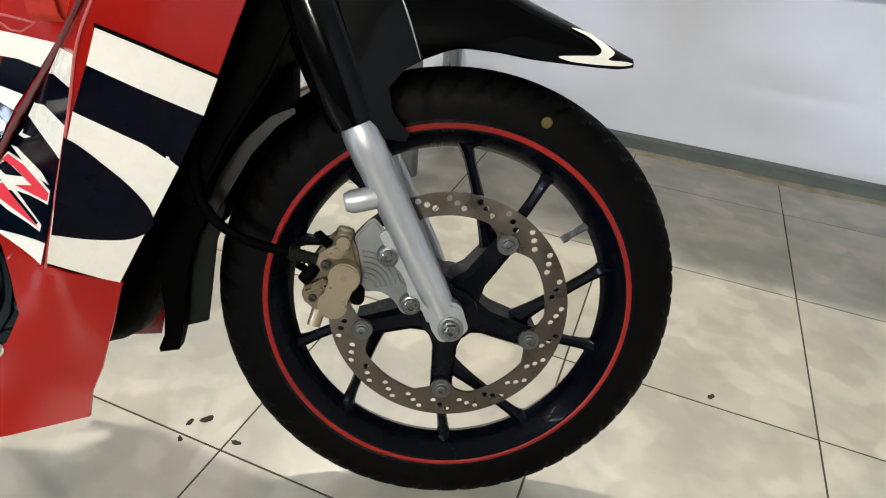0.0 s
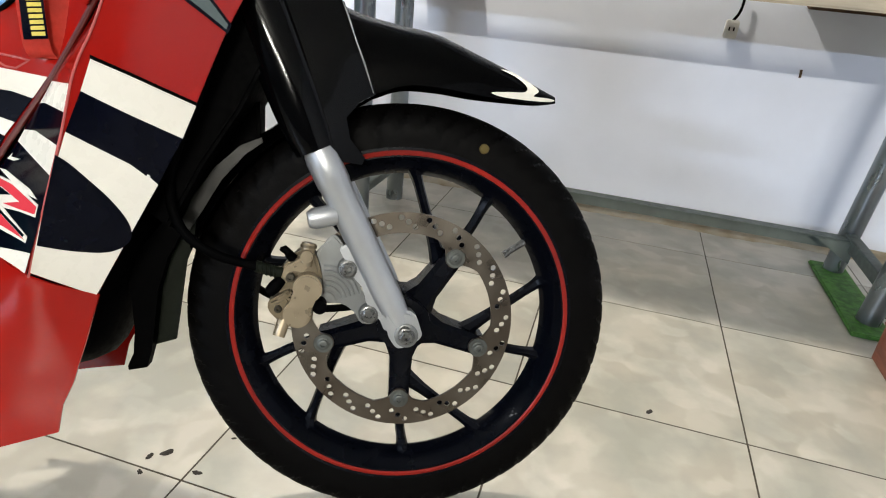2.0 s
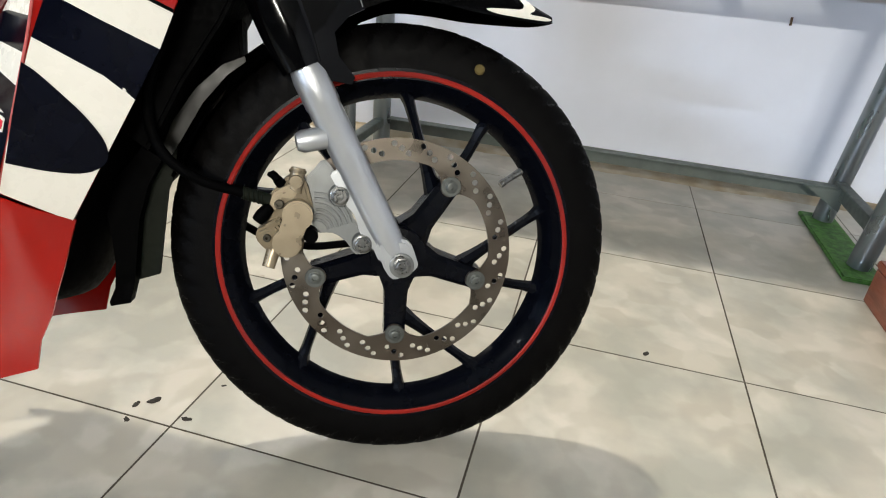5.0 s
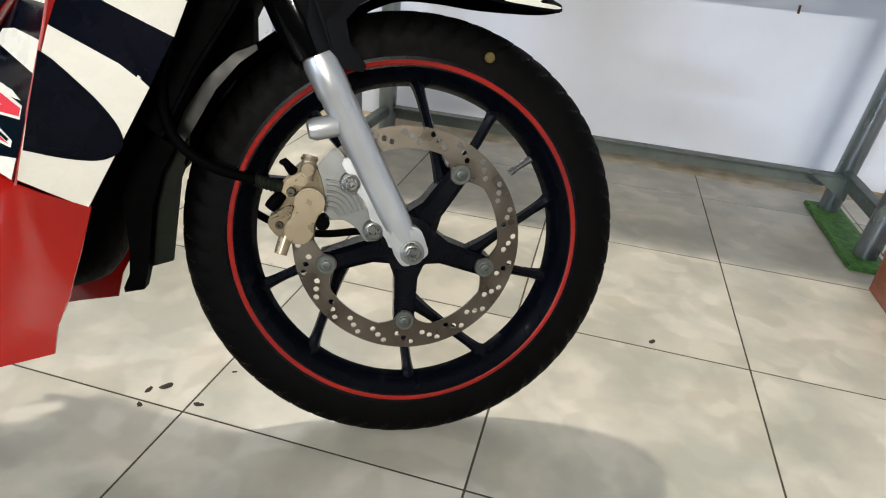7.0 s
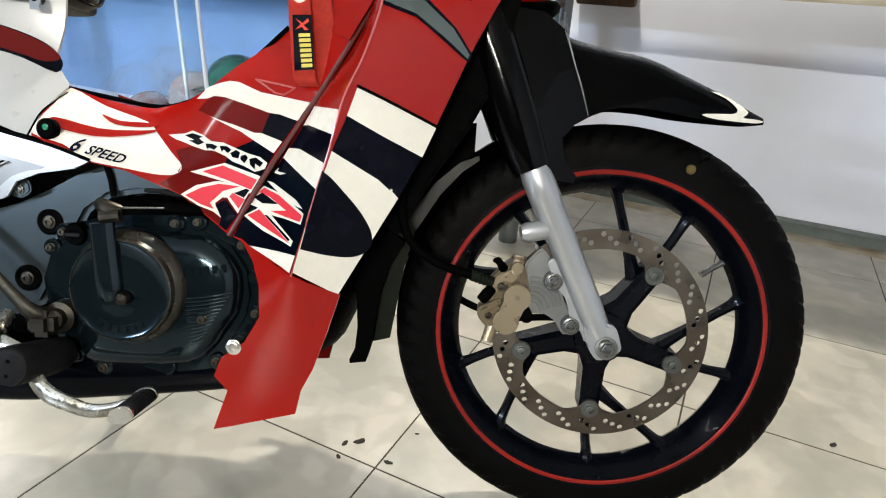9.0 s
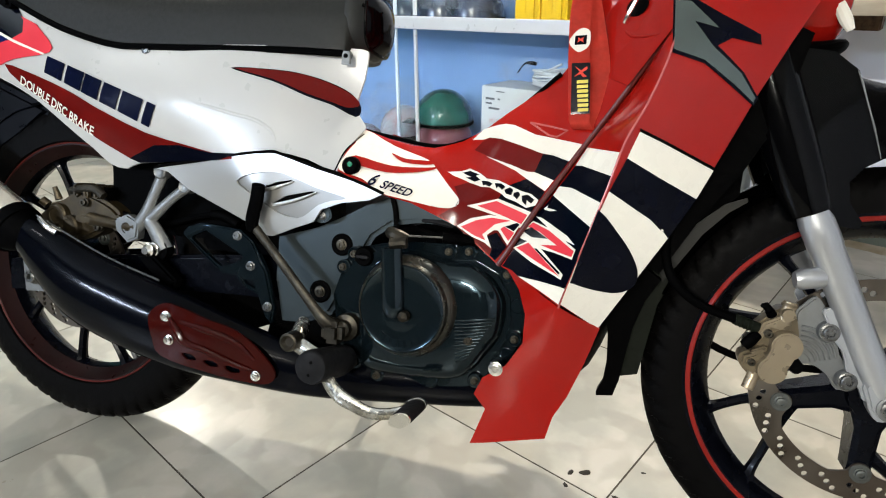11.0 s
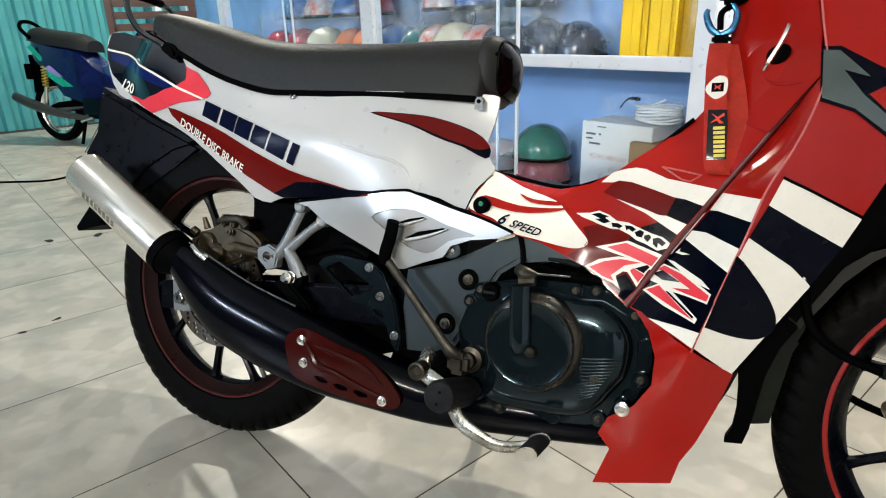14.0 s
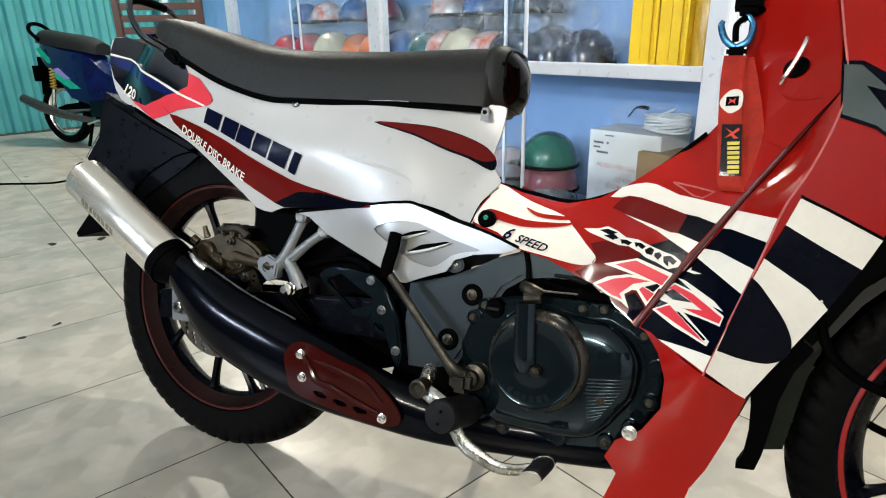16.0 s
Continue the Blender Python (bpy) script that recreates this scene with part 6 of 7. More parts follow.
    bmesh.ops.create_cube(mk, size=1, matrix=pose(-0.590 + 0.046 * math.cos(a), -0.199, 0.333 + 0.046 * math.sin(a), 0, -(k * 13 - 34), 0) @ Matrix.Diagonal((0.0068, 0.002, 0.0095, 1)))
    part("cast_mark", mk, GUN, clutch, flat=True)
for k in range(7):
    mk = bmesh.new()
    bmesh.ops.create_cube(mk, size=1, matrix=pose(-0.535 + k * 0.0095, gear_y(-0.535 + k * 0.0095, 0.352 + k * 0.0012) - 0.0002, 0.352 + k * 0.0012, 0, -6, 0) @ Matrix.Diagonal((0.006, 0.0022, 0.0095, 1)))
    part("cast_mark", mk, GUN, engine, flat=True)
for k in range(13):
    z = 0.326 - k * 0.0047
    part("cover_rib", tube([(x, gear_y(x, zz) + 0.0002, zz) for x, zz in [(-0.523 + k * 0.0004 + f * (0.053 - k * 0.0032), z - 0.004 + 0.007 * f) for f in (0, 0.25, 0.5, 0.75, 1)]], 0.0014, 8), GUN, engine)
part("lever_post", tube([(-0.599, -0.200, 0.326), (-0.600, -0.202, 0.335), (-0.603, -0.202, 0.372), (-0.606, -0.202, 0.412)], [0.0125, 0.0150, 0.0145, 0.0140], 22, 3, flat=0.9), GUN, clutch, "clutch release housing")
part("centre_screw", lathe([(0.0078, -0.198), (0.0066, -0.208), (0.001, -0.213)], (-0.582, -0.006, 0.326), 18), DIRTSTEEL, clutch, "worn pointed screw")
arm = part("clutch_arm", tube([(-0.618, -0.180, 0.431), (-0.606, -0.188, 0.428), (-0.592, -0.184, 0.424)], [0.008, 0.009, 0.007], 10, 3), DIRTSTEEL, engine, "worn steel clutch arm")
part("arm_clamp", tube([(-0.612, -0.192, 0.417), (-0.590, -0.190, 0.420)], [0.0085, 0.0075], 10), DIRTSTEEL, engine)
part("clutch_cable", tube([(-0.592, -0.182, 0.428), (-0.560, -0.165, 0.428), (-0.545, -0.160, 0.428)], 0.0014, 8, 3), STEEL, engine)
part("cable_end", tube([(-0.550, -0.162, 0.428), (-0.53, -0.155, 0.427), (-0.50, -0.14, 0.425)], [0.007, 0.008, 0.006], 10, 3), BLK, engine)
for x, z in ((-0.700, 0.372), (-0.684, 0.392), (-0.545, 0.408), (-0.517, 0.411), (-0.463, 0.385), (-0.447, 0.300), (-0.497, 0.236), (-0.640, 0.222), (-0.676, 0.236)):
    part("case_bolt", bolt(x, z, -0.1458, 0.0044, 0.006, hexed=False), DIRTSTEEL, engine, "steel case bolt")
part("case_bolt", bolt(-0.503, 0.297, -0.172, 0.0050, 0.006, hexed=False), DIRTSTEEL, engine, "steel case bolt")
for x, z in ((-0.545, 0.408), (-0.517, 0.411), (-0.463, 0.385), (-0.446, 0.345), (-0.447, 0.300), (-0.468, 0.262), (-0.497, 0.236), (-0.560, 0.226), (-0.640, 0.222), (-0.676, 0.236), (-0.700, 0.372), (-0.684, 0.392)):
    part("case_lobe", lathe([(0.0105, -0.128), (0.0105, -0.144), (0.0090, -0.1458), (0.0055, -0.1458)], (x, 0, z), 18), GUN, engine)
# added black block in place of the shade below the engine
part("engine_underside", prism([(-0.884, 0.205), (-0.872, 0.252), (-0.80, 0.282), (-0.70, 0.292), (-0.64, 0.25), (-0.62, 0.205), (-0.75, 0.195)], -0.060, 0.060, 0.008), BLK, engine, "added black block that keeps the gap below the engine dark")
part("cylinder", box(-0.56, -0.44, -0.075, 0.075, 0.39, 0.47, 0.012), BLK, engine, "black finned cylinder")
for k in range(5):
    part("fin", box(-0.575, -0.425, -0.085, 0.085, 0.402 + k * 0.013, 0.407 + k * 0.013, 0.002), BLK, engine)
part("carburettor", tube([(-0.66, -0.05, 0.46), (-0.60, -0.08, 0.455), (-0.53, -0.09, 0.44)], [0.02, 0.026, 0.022], 14, 3), BLK, engine)
# added black block closes the see-through gap, in place of its shade
part("intake_box", box(-0.665, -0.535, -0.055, 0.055, 0.385, 0.462, 0.012), BLK, engine, "added black block that keeps the gap above the engine dark")
cap = part("oil_cap", lathe([(0.0140, -0.120), (0.0140, -0.148), (0.0122, -0.1515), (0.006, -0.1515), (0.005, -0.150)], (-0.668, 0, 0.390), 22), BLK, engine, "black oil filler cap")
part("cap_grip", box(-0.6775, -0.6585, -0.156, -0.150, 0.3880, 0.3920, 0.001), GREYRUB, cap)
part("hose_connector", tube([(-0.570, -0.118, 0.424), (-0.556, -0.120, 0.425), (-0.540, -0.118, 0.424)], [0.0095, 0.0105, 0.0085], 12, 2), BLK, engine, "black hose connector")
part("vent_hose", tube([(-0.540, -0.118, 0.424), (-0.515, -0.112, 0.428), (-0.490, -0.100, 0.418), (-0.470, -0.095, 0.430)], 0.0055, 10, 4), GREYRUB, engine, "thin rubber vent hose")
part("vent_hose", tube([(-0.612, -0.100, 0.440), (-0.585, -0.110, 0.446), (-0.545, -0.105, 0.440), (-0.510, -0.090, 0.446)], 0.0045, 10, 4), GREYRUB, engine)
part("shaft_boss", lathe([(0.020, -0.140), (0.019, -0.160), (0.012, -0.163), (0.011, -0.172)], (-0.686, 0, 0.288), 20), DIRTSTEEL, engine, "splined kick shaft boss")
# kick starter
kick = part("kick_starter", tube([(-0.690, -0.165, 0.287), (-0.705, -0.180, 0.297), (-0.728, -0.180, 0.318), (-0.790, -0.172, 0.378), (-0.834, -0.166, 0.418)], [0.0125, 0.0108, 0.0074, 0.0068, 0.0072], 14, 3, flat=0.8), DIRTSTEEL, bike,
            "worn steel kick-start lever")
part("kick_pedal", tube([(-0.838, -0.166, 0.414), (-0.836, -0.170, 0.430), (-0.826, -0.176, 0.458), (-0.821, -0.180, 0.480)], [0.0095, 0.0105, 0.0105, 0.010], 12, 3, flat=0.7), BLK, kick, "black rubber kick pedal")
part("kick_knuckle", box(-0.712, -0.680, -0.190, -0.150, 0.268, 0.300, 0.008), DIRTSTEEL, kick, "worn steel knuckle")
# footpeg and brake pedal
peg = part("footpeg", tube([(-0.684, -0.160, 0.244), (-0.684, -0.185, 0.246), (-0.686, -0.225, 0.251), (-0.687, -0.258, 0.255), (-0.687, -0.264, 0.2555)], [0.019, 0.022, 0.0225, 0.0225, 0.018], 22, 3), GREYRUB, bike, "black rubber footpeg")
for dx, dz in ((0.002, 0.007), (-0.001, -0.010)):
    part("peg_hole", lathe([(0.0022, -0.262), (0.0022, -0.2646), (0.0008, -0.2648)], (-0.687 + dx, 0, 0.2555 + dz), 10), LINE, peg)
part("peg_bracket", tube([(-0.757, -0.150, 0.284), (-0.745, -0.19, 0.268), (-0.725, -0.205, 0.262), (-0.700, -0.205, 0.252)], [0.011, 0.012, 0.012, 0.011], 12, 3, flat=0.8), WORNCHROME, peg, "worn chromed peg mount")
part("peg_bolt", lathe([(0.013, -0.20), (0.013, -0.222), (0.010, -0.224), (0.006, -0.218)], (-0.742, 0, 0.272), 18), DIRTSTEEL, peg)
pedal = part("brake_pedal", tube([(-0.684, -0.222, 0.247), (-0.674, -0.230, 0.230), (-0.656, -0.236, 0.216), (-0.634, -0.238, 0.208), (-0.612, -0.238, 0.201), (-0.588, -0.238, 0.203), (-0.562, -0.236, 0.211)], [0.0075, 0.0095, 0.0105, 0.0095, 0.0085, 0.0075, 0.007], 12, 4, flat=0.7),
             WORNCHROME, bike, "worn chromed brake pedal")
pad_shape = spline([(-0.5665, 0.2065), (-0.5650, 0.2145), (-0.5560, 0.2200), (-0.5480, 0.2190), (-0.5455, 0.2115), (-0.5545, 0.2050)], 3, True)
pad_mid = Vector((-0.556, 0.212))


def pad_outline(f):
    return [pad_mid + (Vector(p) - pad_mid) * f for p in pad_shape]


pad = part("pedal_pad", prism(pad_outline(1.22), -0.274, -0.218, 0.001), GREYRUB, pedal, "ribbed black rubber pedal pad")
for k in range(8):
    part("pad_rib", prism(pad_outline(1.34), -0.2690 + k * 0.0063, -0.2655 + k * 0.0063, 0.0006), GREYRUB, pedal)
part("pad_cap", prism(pad_outline(1.30), -0.279, -0.273, 0.0015), CHROME, pedal, "bright pad end")
part("pad_cap", prism(pad_outline(1.50), -0.218, -0.213, 0.001), CHROME, pedal, "bright pad collar")

# exhaust: header under the engine, chamber, polished silencer
pipe_path = [(-0.42, -0.08, 0.222), (-0.50, -0.105, 0.215), (-0.62, -0.12, 0.208), (-0.75, -0.13, 0.205), (-0.86, -0.145, 0.222), (-0.95, -0.160, 0.243), (-1.05, -0.165, 0.268), (-1.14, -0.165, 0.296), (-1.21, -0.165, 0.336), (-1.255, -0.165, 0.362),
             (-1.29, -0.165, 0.382)]
exhaust = part("exhaust_chamber", tube(pipe_path, [0.026, 0.028, 0.030, 0.036, 0.046, 0.056, 0.060, 0.058, 0.045, 0.032, 0.026], 26, 5, flat=0.8), PIPEM, bike, "black enamelled expansion chamber")
part("chamber_seam", tube([(-0.80, -0.150, 0.262), (-0.90, -0.160, 0.297), (-1.0, -0.166, 0.322), (-1.10, -0.166, 0.348), (-1.20, -0.166, 0.385), (-1.245, -0.166, 0.402)][2:], 0.0016, 6, 4), STEEL, exhaust, "bright chamber seam")
part("spring_hook", tube([(-1.232, -0.172, 0.398), (-1.214, -0.176, 0.388), (-1.195, -0.174, 0.378)], 0.0045, 8, 3), CHROME, exhaust, "chromed retaining spring")
ax0, ax1 = Vector((-1.533, -0.166, 0.513)), Vector((-1.287, -0.166, 0.376))
way = (ax1 - ax0).normalized()
sil = part("silencer", tube([ax0, ax0 + way * 0.003, ax0 + way * 0.004, ax1 - way * 0.004, ax1 - way * 0.003, ax1], [0.0385, 0.0415, 0.042, 0.042, 0.0415, 0.040], 40, 1, smooth=False), CANM, bike, "polished steel silencer can", 0.5)
part("silencer_band", tube([ax1 - way * 0.016, ax1 + way * 0.004], [0.0432, 0.0432], 40, 1, smooth=False), BLK, sil, "black end band")
part("silencer_cone", tube([ax1, ax1 + way * 0.012, ax1 + way * 0.03], [0.041, 0.036, 0.024], 32, 1, smooth=False), BLK, sil)
part("outlet", tube([ax0 - way * 0.018 + Vector((0, 0, 0.012)), ax0 + way * 0.01 + Vector((0, 0, 0.012))], [0.011, 0.011], 18), BLK, sil)
# maker's mark on the can as plain stamped bars
STAMP = mat("stamped_steel", (0.38, 0.36, 0.30), 0.3, metal=1.0)
for k in range(8):
    mk = bmesh.new()
    c = ax0 + way * (0.070 + k * 0.0135)
    bmesh.ops.create_cube(mk, size=1, matrix=Matrix.Translation(c + Vector((-0.013, -0.0388, -0.0105))) @ pose(0, 0, 0, 22, 29, 0) @ Matrix.Diagonal((0.008, 0.0012, 0.013, 1)))
    part("stamped_mark", mk, STAMP, sil, flat=True)
S_GUARD = surface([(-.98, .28, -.212), (-.96, .297, -.205), (-.84, .27, -.195), (-.787, .225, -.180), (-.81, .193, -.178), (-.9, .198, -.190), (-.965, .218, -.206), (-.89, .245, -.212)])
hg = part("heat_guard", sheet(spline([(-0.981, 0.278), (-0.962, 0.297), (-0.930, 0.295), (-0.885, 0.284), (-0.842, 0.270), (-0.805, 0.240), (-0.786, 0.212), (-0.795, 0.194), (-0.825, 0.191), (-0.897, 0.200), (-0.963, 0.218), (-0.975, 0.245)], 3, True),
                              S_GUARD, 0.012, 0.004, holes=[list(reversed([tuple(q) for q in spline([(x - 0.011, z + 0.005), (x + 0.006, z + 0.006), (x + 0.012, z - 0.003), (x - 0.005, z - 0.004)], 2, True)])) for x, z in ((-0.915, 0.222), (-0.882, 0.215), (-0.850, 0.209))]), GUARD, bike, "dark red painted heat guard", 0.6)
part("guard_rib", tube([(x, S_GUARD(x, z) - 0.002, z) for x, z in ((-0.945, 0.278), (-0.930, 0.262), (-0.915, 0.246), (-0.885, 0.240), (-0.850, 0.222), (-0.820, 0.212))], [0.003, 0.006, 0.006, 0.005, 0.005, 0.003], 10, 4), GUARD, hg)
part("guard_rib", tube([(x, S_GUARD(x, z) - 0.001, z) for x, z in ((-0.925, 0.275), (-0.880, 0.268), (-0.840, 0.252), (-0.815, 0.228))], [0.003, 0.005, 0.005, 0.003], 10, 4), GUARD, hg)
for x, z in ((-0.952, 0.280), (-0.944, 0.246), (-0.814, 0.204)):
    y = S_GUARD(x, z)
    part("guard_bolt", bolt(x, z, y - 0.001, 0.0062, 0.006, hexed=False), CHROME, hg, "chromed guard bolt")
# side stand on the far side
part("side_stand", tube([(-0.70, 0.13, 0.22), (-0.72, 0.20, 0.14), (-0.75, 0.272, 0.088)], [0.012, 0.011, 0.010], 12, 3), BLK, bike, "black steel side stand")
part("handlebar", tube([(-0.27, -0.30, 0.93), (-0.25, -0.16, 0.90), (-0.25, 0.16, 0.90), (-0.27, 0.30, 0.93)], 0.012, 12, 4), BLK, bike)

# lanyard clipped under the handlebar, hanging over the cover
lan = thing("lanyard", "red webbing key lanyard with printed patches hanging on a blue clip", "lanyard", pose(0.2984, 0.0737, 0.0, -15.0, 0, 24.2))


def ribbon(pts, width, thick=0.0012):
    bm = bmesh.new()
    rows = []
    for q in spline(pts, 6):
        x, y, z = q
        rows.append([bm.verts.new((x - width / 2, y + 0.001, z)), bm.verts.new((x, y, z)), bm.verts.new((x + width / 2, y + 0.001, z))])
    for r0, r1 in zip(rows, rows[1:]):
        for k in range(2):
            bm.faces.new((r0[k], r0[k + 1], r1[k + 1], r1[k]))
    bmesh.ops.solidify(bm, geom=bm.faces[:], thickness=thick)
    return bm


LY = -0.142
part("webbing", ribbon([(-0.400, -0.100, 0.752), (-0.3985, -0.118, 0.715), (-0.394, -0.135, 0.66), (-0.3885, LY, 0.60), (-0.386, LY, 0.584), (-0.384, LY + 0.006, 0.578)], 0.0195), STRAP, lan, "red webbing strap")
part("webbing", ribbon([(-0.384, LY + 0.006, 0.578), (-0.378, LY + 0.010, 0.584), (-0.374, LY + 0.012, 0.61), (-0.376, -0.125, 0.66), (-0.386, -0.108, 0.715), (-0.394, -0.092, 0.752)], 0.0195), STRAP, lan)
lanyard_y = lambda x, z: float(np.interp(z, [0.584, 0.60, 0.66, 0.715, 0.752], [LY, LY, -0.135, -0.118, -0.100]))
part("black_patch", sheet([(-0.4000, 0.659), (-0.3835, 0.660), (-0.3785, 0.597), (-0.3955, 0.595)], lanyard_y, 0.01, 0.0008, -0.0022), NAVY, lan, "black woven patch")
for k in range(7):
    part("patch_bar", sheet([(-0.3935 + k * 0.00065, 0.6375 - k * 0.0058), (-0.3835 + k * 0.00055, 0.6385 - k * 0.0058), (-0.3833 + k * 0.00055, 0.6345 - k * 0.0058), (-0.3933 + k * 0.00065, 0.6335 - k * 0.0058)], lanyard_y, 0.02,
                            0.0006, -0.0032), YELLOWV, lan, "yellow woven bar")
part("patch_mark", bars([[(-0.397, 0.655), (-0.3905, 0.650), (-0.386, 0.6555), (-0.385, 0.652), (-0.3895, 0.6475), (-0.385, 0.6425), (-0.3885, 0.6415), (-0.391, 0.6455), (-0.3965, 0.642), (-0.392, 0.6485)]], lanyard_y, -0.0032, 0.0006), STRAP, lan)
part("white_badge", sheet(spline([(-0.4055, 0.686), (-0.4005, 0.700), (-0.394, 0.705), (-0.3875, 0.700), (-0.3865, 0.684), (-0.391, 0.676), (-0.397, 0.674)], 3, True), lanyard_y, 0.01, 0.0008, -0.0022), WHITE, lan, "white round badge")
part("badge_square", sheet([(-0.4005, 0.6945), (-0.390, 0.6955), (-0.3895, 0.6835), (-0.400, 0.6825)], lanyard_y, 0.01, 0.0006, -0.0034), NAVY, lan)
part("badge_mark", sheet([(-0.398, 0.6925), (-0.395, 0.690), (-0.392, 0.693), (-0.393, 0.689), (-0.392, 0.685), (-0.395, 0.688), (-0.398, 0.685), (-0.397, 0.689)], lanyard_y, 0.01, 0.0005, -0.0042), STRAP, lan)
part("clip_ferrule", box(-0.411, -0.388, -0.106, -0.092, 0.752, 0.762, 0.003), BLK, lan, "black clip ferrule")
part("blue_clip", tube([(-0.402, -0.098, 0.762), (-0.414, -0.098, 0.772), (-0.421, -0.096, 0.790), (-0.419, -0.096, 0.797)], [0.0045, 0.0045, 0.004, 0.003], 10, 4), BLUECLIP, lan, "blue anodised clip")
part("blue_clip", tube([(-0.400, -0.098, 0.762), (-0.388, -0.098, 0.770), (-0.383, -0.096, 0.788), (-0.390, -0.094, 0.802), (-0.396, -0.094, 0.796)], [0.0045, 0.0045, 0.004, 0.0035, 0.003], 10, 4), BLUECLIP, lan)
part("clip_ring", tube([(-0.402, -0.098, 0.770), (-0.402, -0.098, 0.792), (-0.386, -0.09, 0.805), (-0.375, -0.08, 0.815)], 0.004, 8, 4), BLK, lan)
part("key_block", box(-0.408, -0.375, -0.100, -0.07, 0.808, 0.86, 0.006), BLK, lan)



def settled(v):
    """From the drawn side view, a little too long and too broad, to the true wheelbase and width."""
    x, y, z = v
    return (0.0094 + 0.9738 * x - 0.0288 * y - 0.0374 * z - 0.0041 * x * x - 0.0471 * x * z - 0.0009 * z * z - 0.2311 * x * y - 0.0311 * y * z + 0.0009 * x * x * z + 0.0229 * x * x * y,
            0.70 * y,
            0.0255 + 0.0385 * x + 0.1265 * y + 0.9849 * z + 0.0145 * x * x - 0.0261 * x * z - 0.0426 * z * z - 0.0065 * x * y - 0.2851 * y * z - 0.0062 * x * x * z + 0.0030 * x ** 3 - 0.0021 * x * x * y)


# the strap and its patches at their full width
for ob in lan.children:
    if ob.name.startswith(("webbing", "black_patch", "patch", "white_badge", "badge")):
        for v in ob.data.vertices:
            mid = float(np.interp(v.co.z, [0.578, 0.66, 0.715, 0.752], [-0.386, -0.3915, -0.396, -0.400]))
            v.co.x = mid + (v.co.x - mid) * 1.36
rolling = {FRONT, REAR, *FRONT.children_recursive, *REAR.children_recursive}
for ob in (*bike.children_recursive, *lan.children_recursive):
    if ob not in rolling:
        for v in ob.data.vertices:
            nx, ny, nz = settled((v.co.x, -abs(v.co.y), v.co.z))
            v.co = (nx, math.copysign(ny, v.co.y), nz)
CABY, CABB, CABR, CABL = 1.10, 1.475, -0.660, -5.9      # the glass cabinet: front, back, ends
# steel pipe table against the wall
table = thing("pipe_table", "galvanised pipe table with a beige board top standing against the wall", "table", pose(0, 0, 0))
LEGS = [(-0.145, 1.235), (-0.145, 0.95), (1.170, 1.29), (1.172, 0.985)]
TOPZ = 0.69
for x, y in LEGS:
    leg = part("leg", tube([(x, y, 0.012 if x > 1 else 0.0), (x + (0.05 if x > 1 else 0), y, TOPZ)], 0.027, 20), GALV, table)
part("rail", box(-0.15, 1.18, 1.251, 1.255, 0.086, 0.124, 0.001), RAILP, table, "steel angle rail")
part("rail", box(-0.15, 1.18, 1.218, 1.255, 0.124, 0.128, 0.001), RAILP, table)
part("cross_rail", box(-0.160, -0.130, 0.95, 1.25, 0.103, 0.128, 0.002), RAILP, table)
part("cross_rail", box(1.158, 1.188, 0.985, 1.29, 0.098, 0.133, 0.002), RAILP, table)
part("gusset", prism([(1.07, 0.126), (1.17, 0.126), (1.17, 0.065)], 1.206, 1.211, 0.001), RAILP, table, "welded steel gusset")
strip = bmesh.new()
rows = []
for k in range(150):
    x = CABR + 0.01 + k * (X1 - CABR - 0.02) / 149
    lip = 1.432 + 0.016 * noise.noise(Vector((x * 5, 0, 3))) + 0.010 * noise.noise(Vector((x * 22, 1, 3)))
    up = 0.012 + 0.006 * noise.noise(Vector((x * 9, 7, 1)))
    rows.append([strip.verts.new(q) for q in ((x, lip, -0.0004), (x, lip + 0.006, 0.0022), (x, lip + 0.03, 0.004 + up * 0.25), (x, Y1 - 0.006, up), (x, Y1 - 0.0012, up * 1.6), (x, Y1 - 0.0012, -0.0004))])
for a, b in zip(rows, rows[1:]):
    for k in range(5):
        strip.faces.new((a[k], b[k], b[k + 1], a[k + 1]))
bmesh.ops.recalc_face_normals(strip, faces=strip.faces[:])
single("trim", strip, MORTAR, "uneven tan mortar along the foot of the wall", "trim", kind="structure")
part("tabletop", box(-0.30, 1.40, 0.90, 1.45, TOPZ, TOPZ + 0.03, 0.004), WOODB, table, "beige board top")
for x0, x1, z0, z1 in ((-0.17, 0.012, 0.633, 0.686), (0.940, 1.36, 0.676, 0.6885)):
    single("flat_bar", box(x0, x1, Y1 - 0.05, Y1 + 0.002, z0, z1, 0.004), RUST, "rusty brown flat steel bar fixed to the wall", "bar", group="flat bars")
single("floor_mat", box(1.118, 1.212, 0.91, 1.335, 0.0, 0.012, 0.003), GREENP, "strip of worn green plastic matting under the table leg", "mat")
sock = thing("socket", "small white wall socket hanging on a dark cable", "socket", pose(0.761, Y1 - 0.014, 0.604))
part("plate", box(-0.018, 0.018, -0.012, 0.008, -0.025, 0.025, 0.003), mat("white_plastic", (0.7, 0.7, 0.68), 0.4), sock)
part("slot", tube([(-0.006, -0.0125, 0.006), (-0.006, -0.0125, -0.004)], 0.002, 6), LINE, sock)
part("slot", tube([(0.006, -0.0125, 0.006), (0.006, -0.0125, -0.004)], 0.002, 6), LINE, sock)
part("cable", tube([(0.0, -0.004, 0.024), (0.012, -0.004, 0.05), (0.016, -0.002, 0.10)], 0.004, 8, 4), BLK, sock)
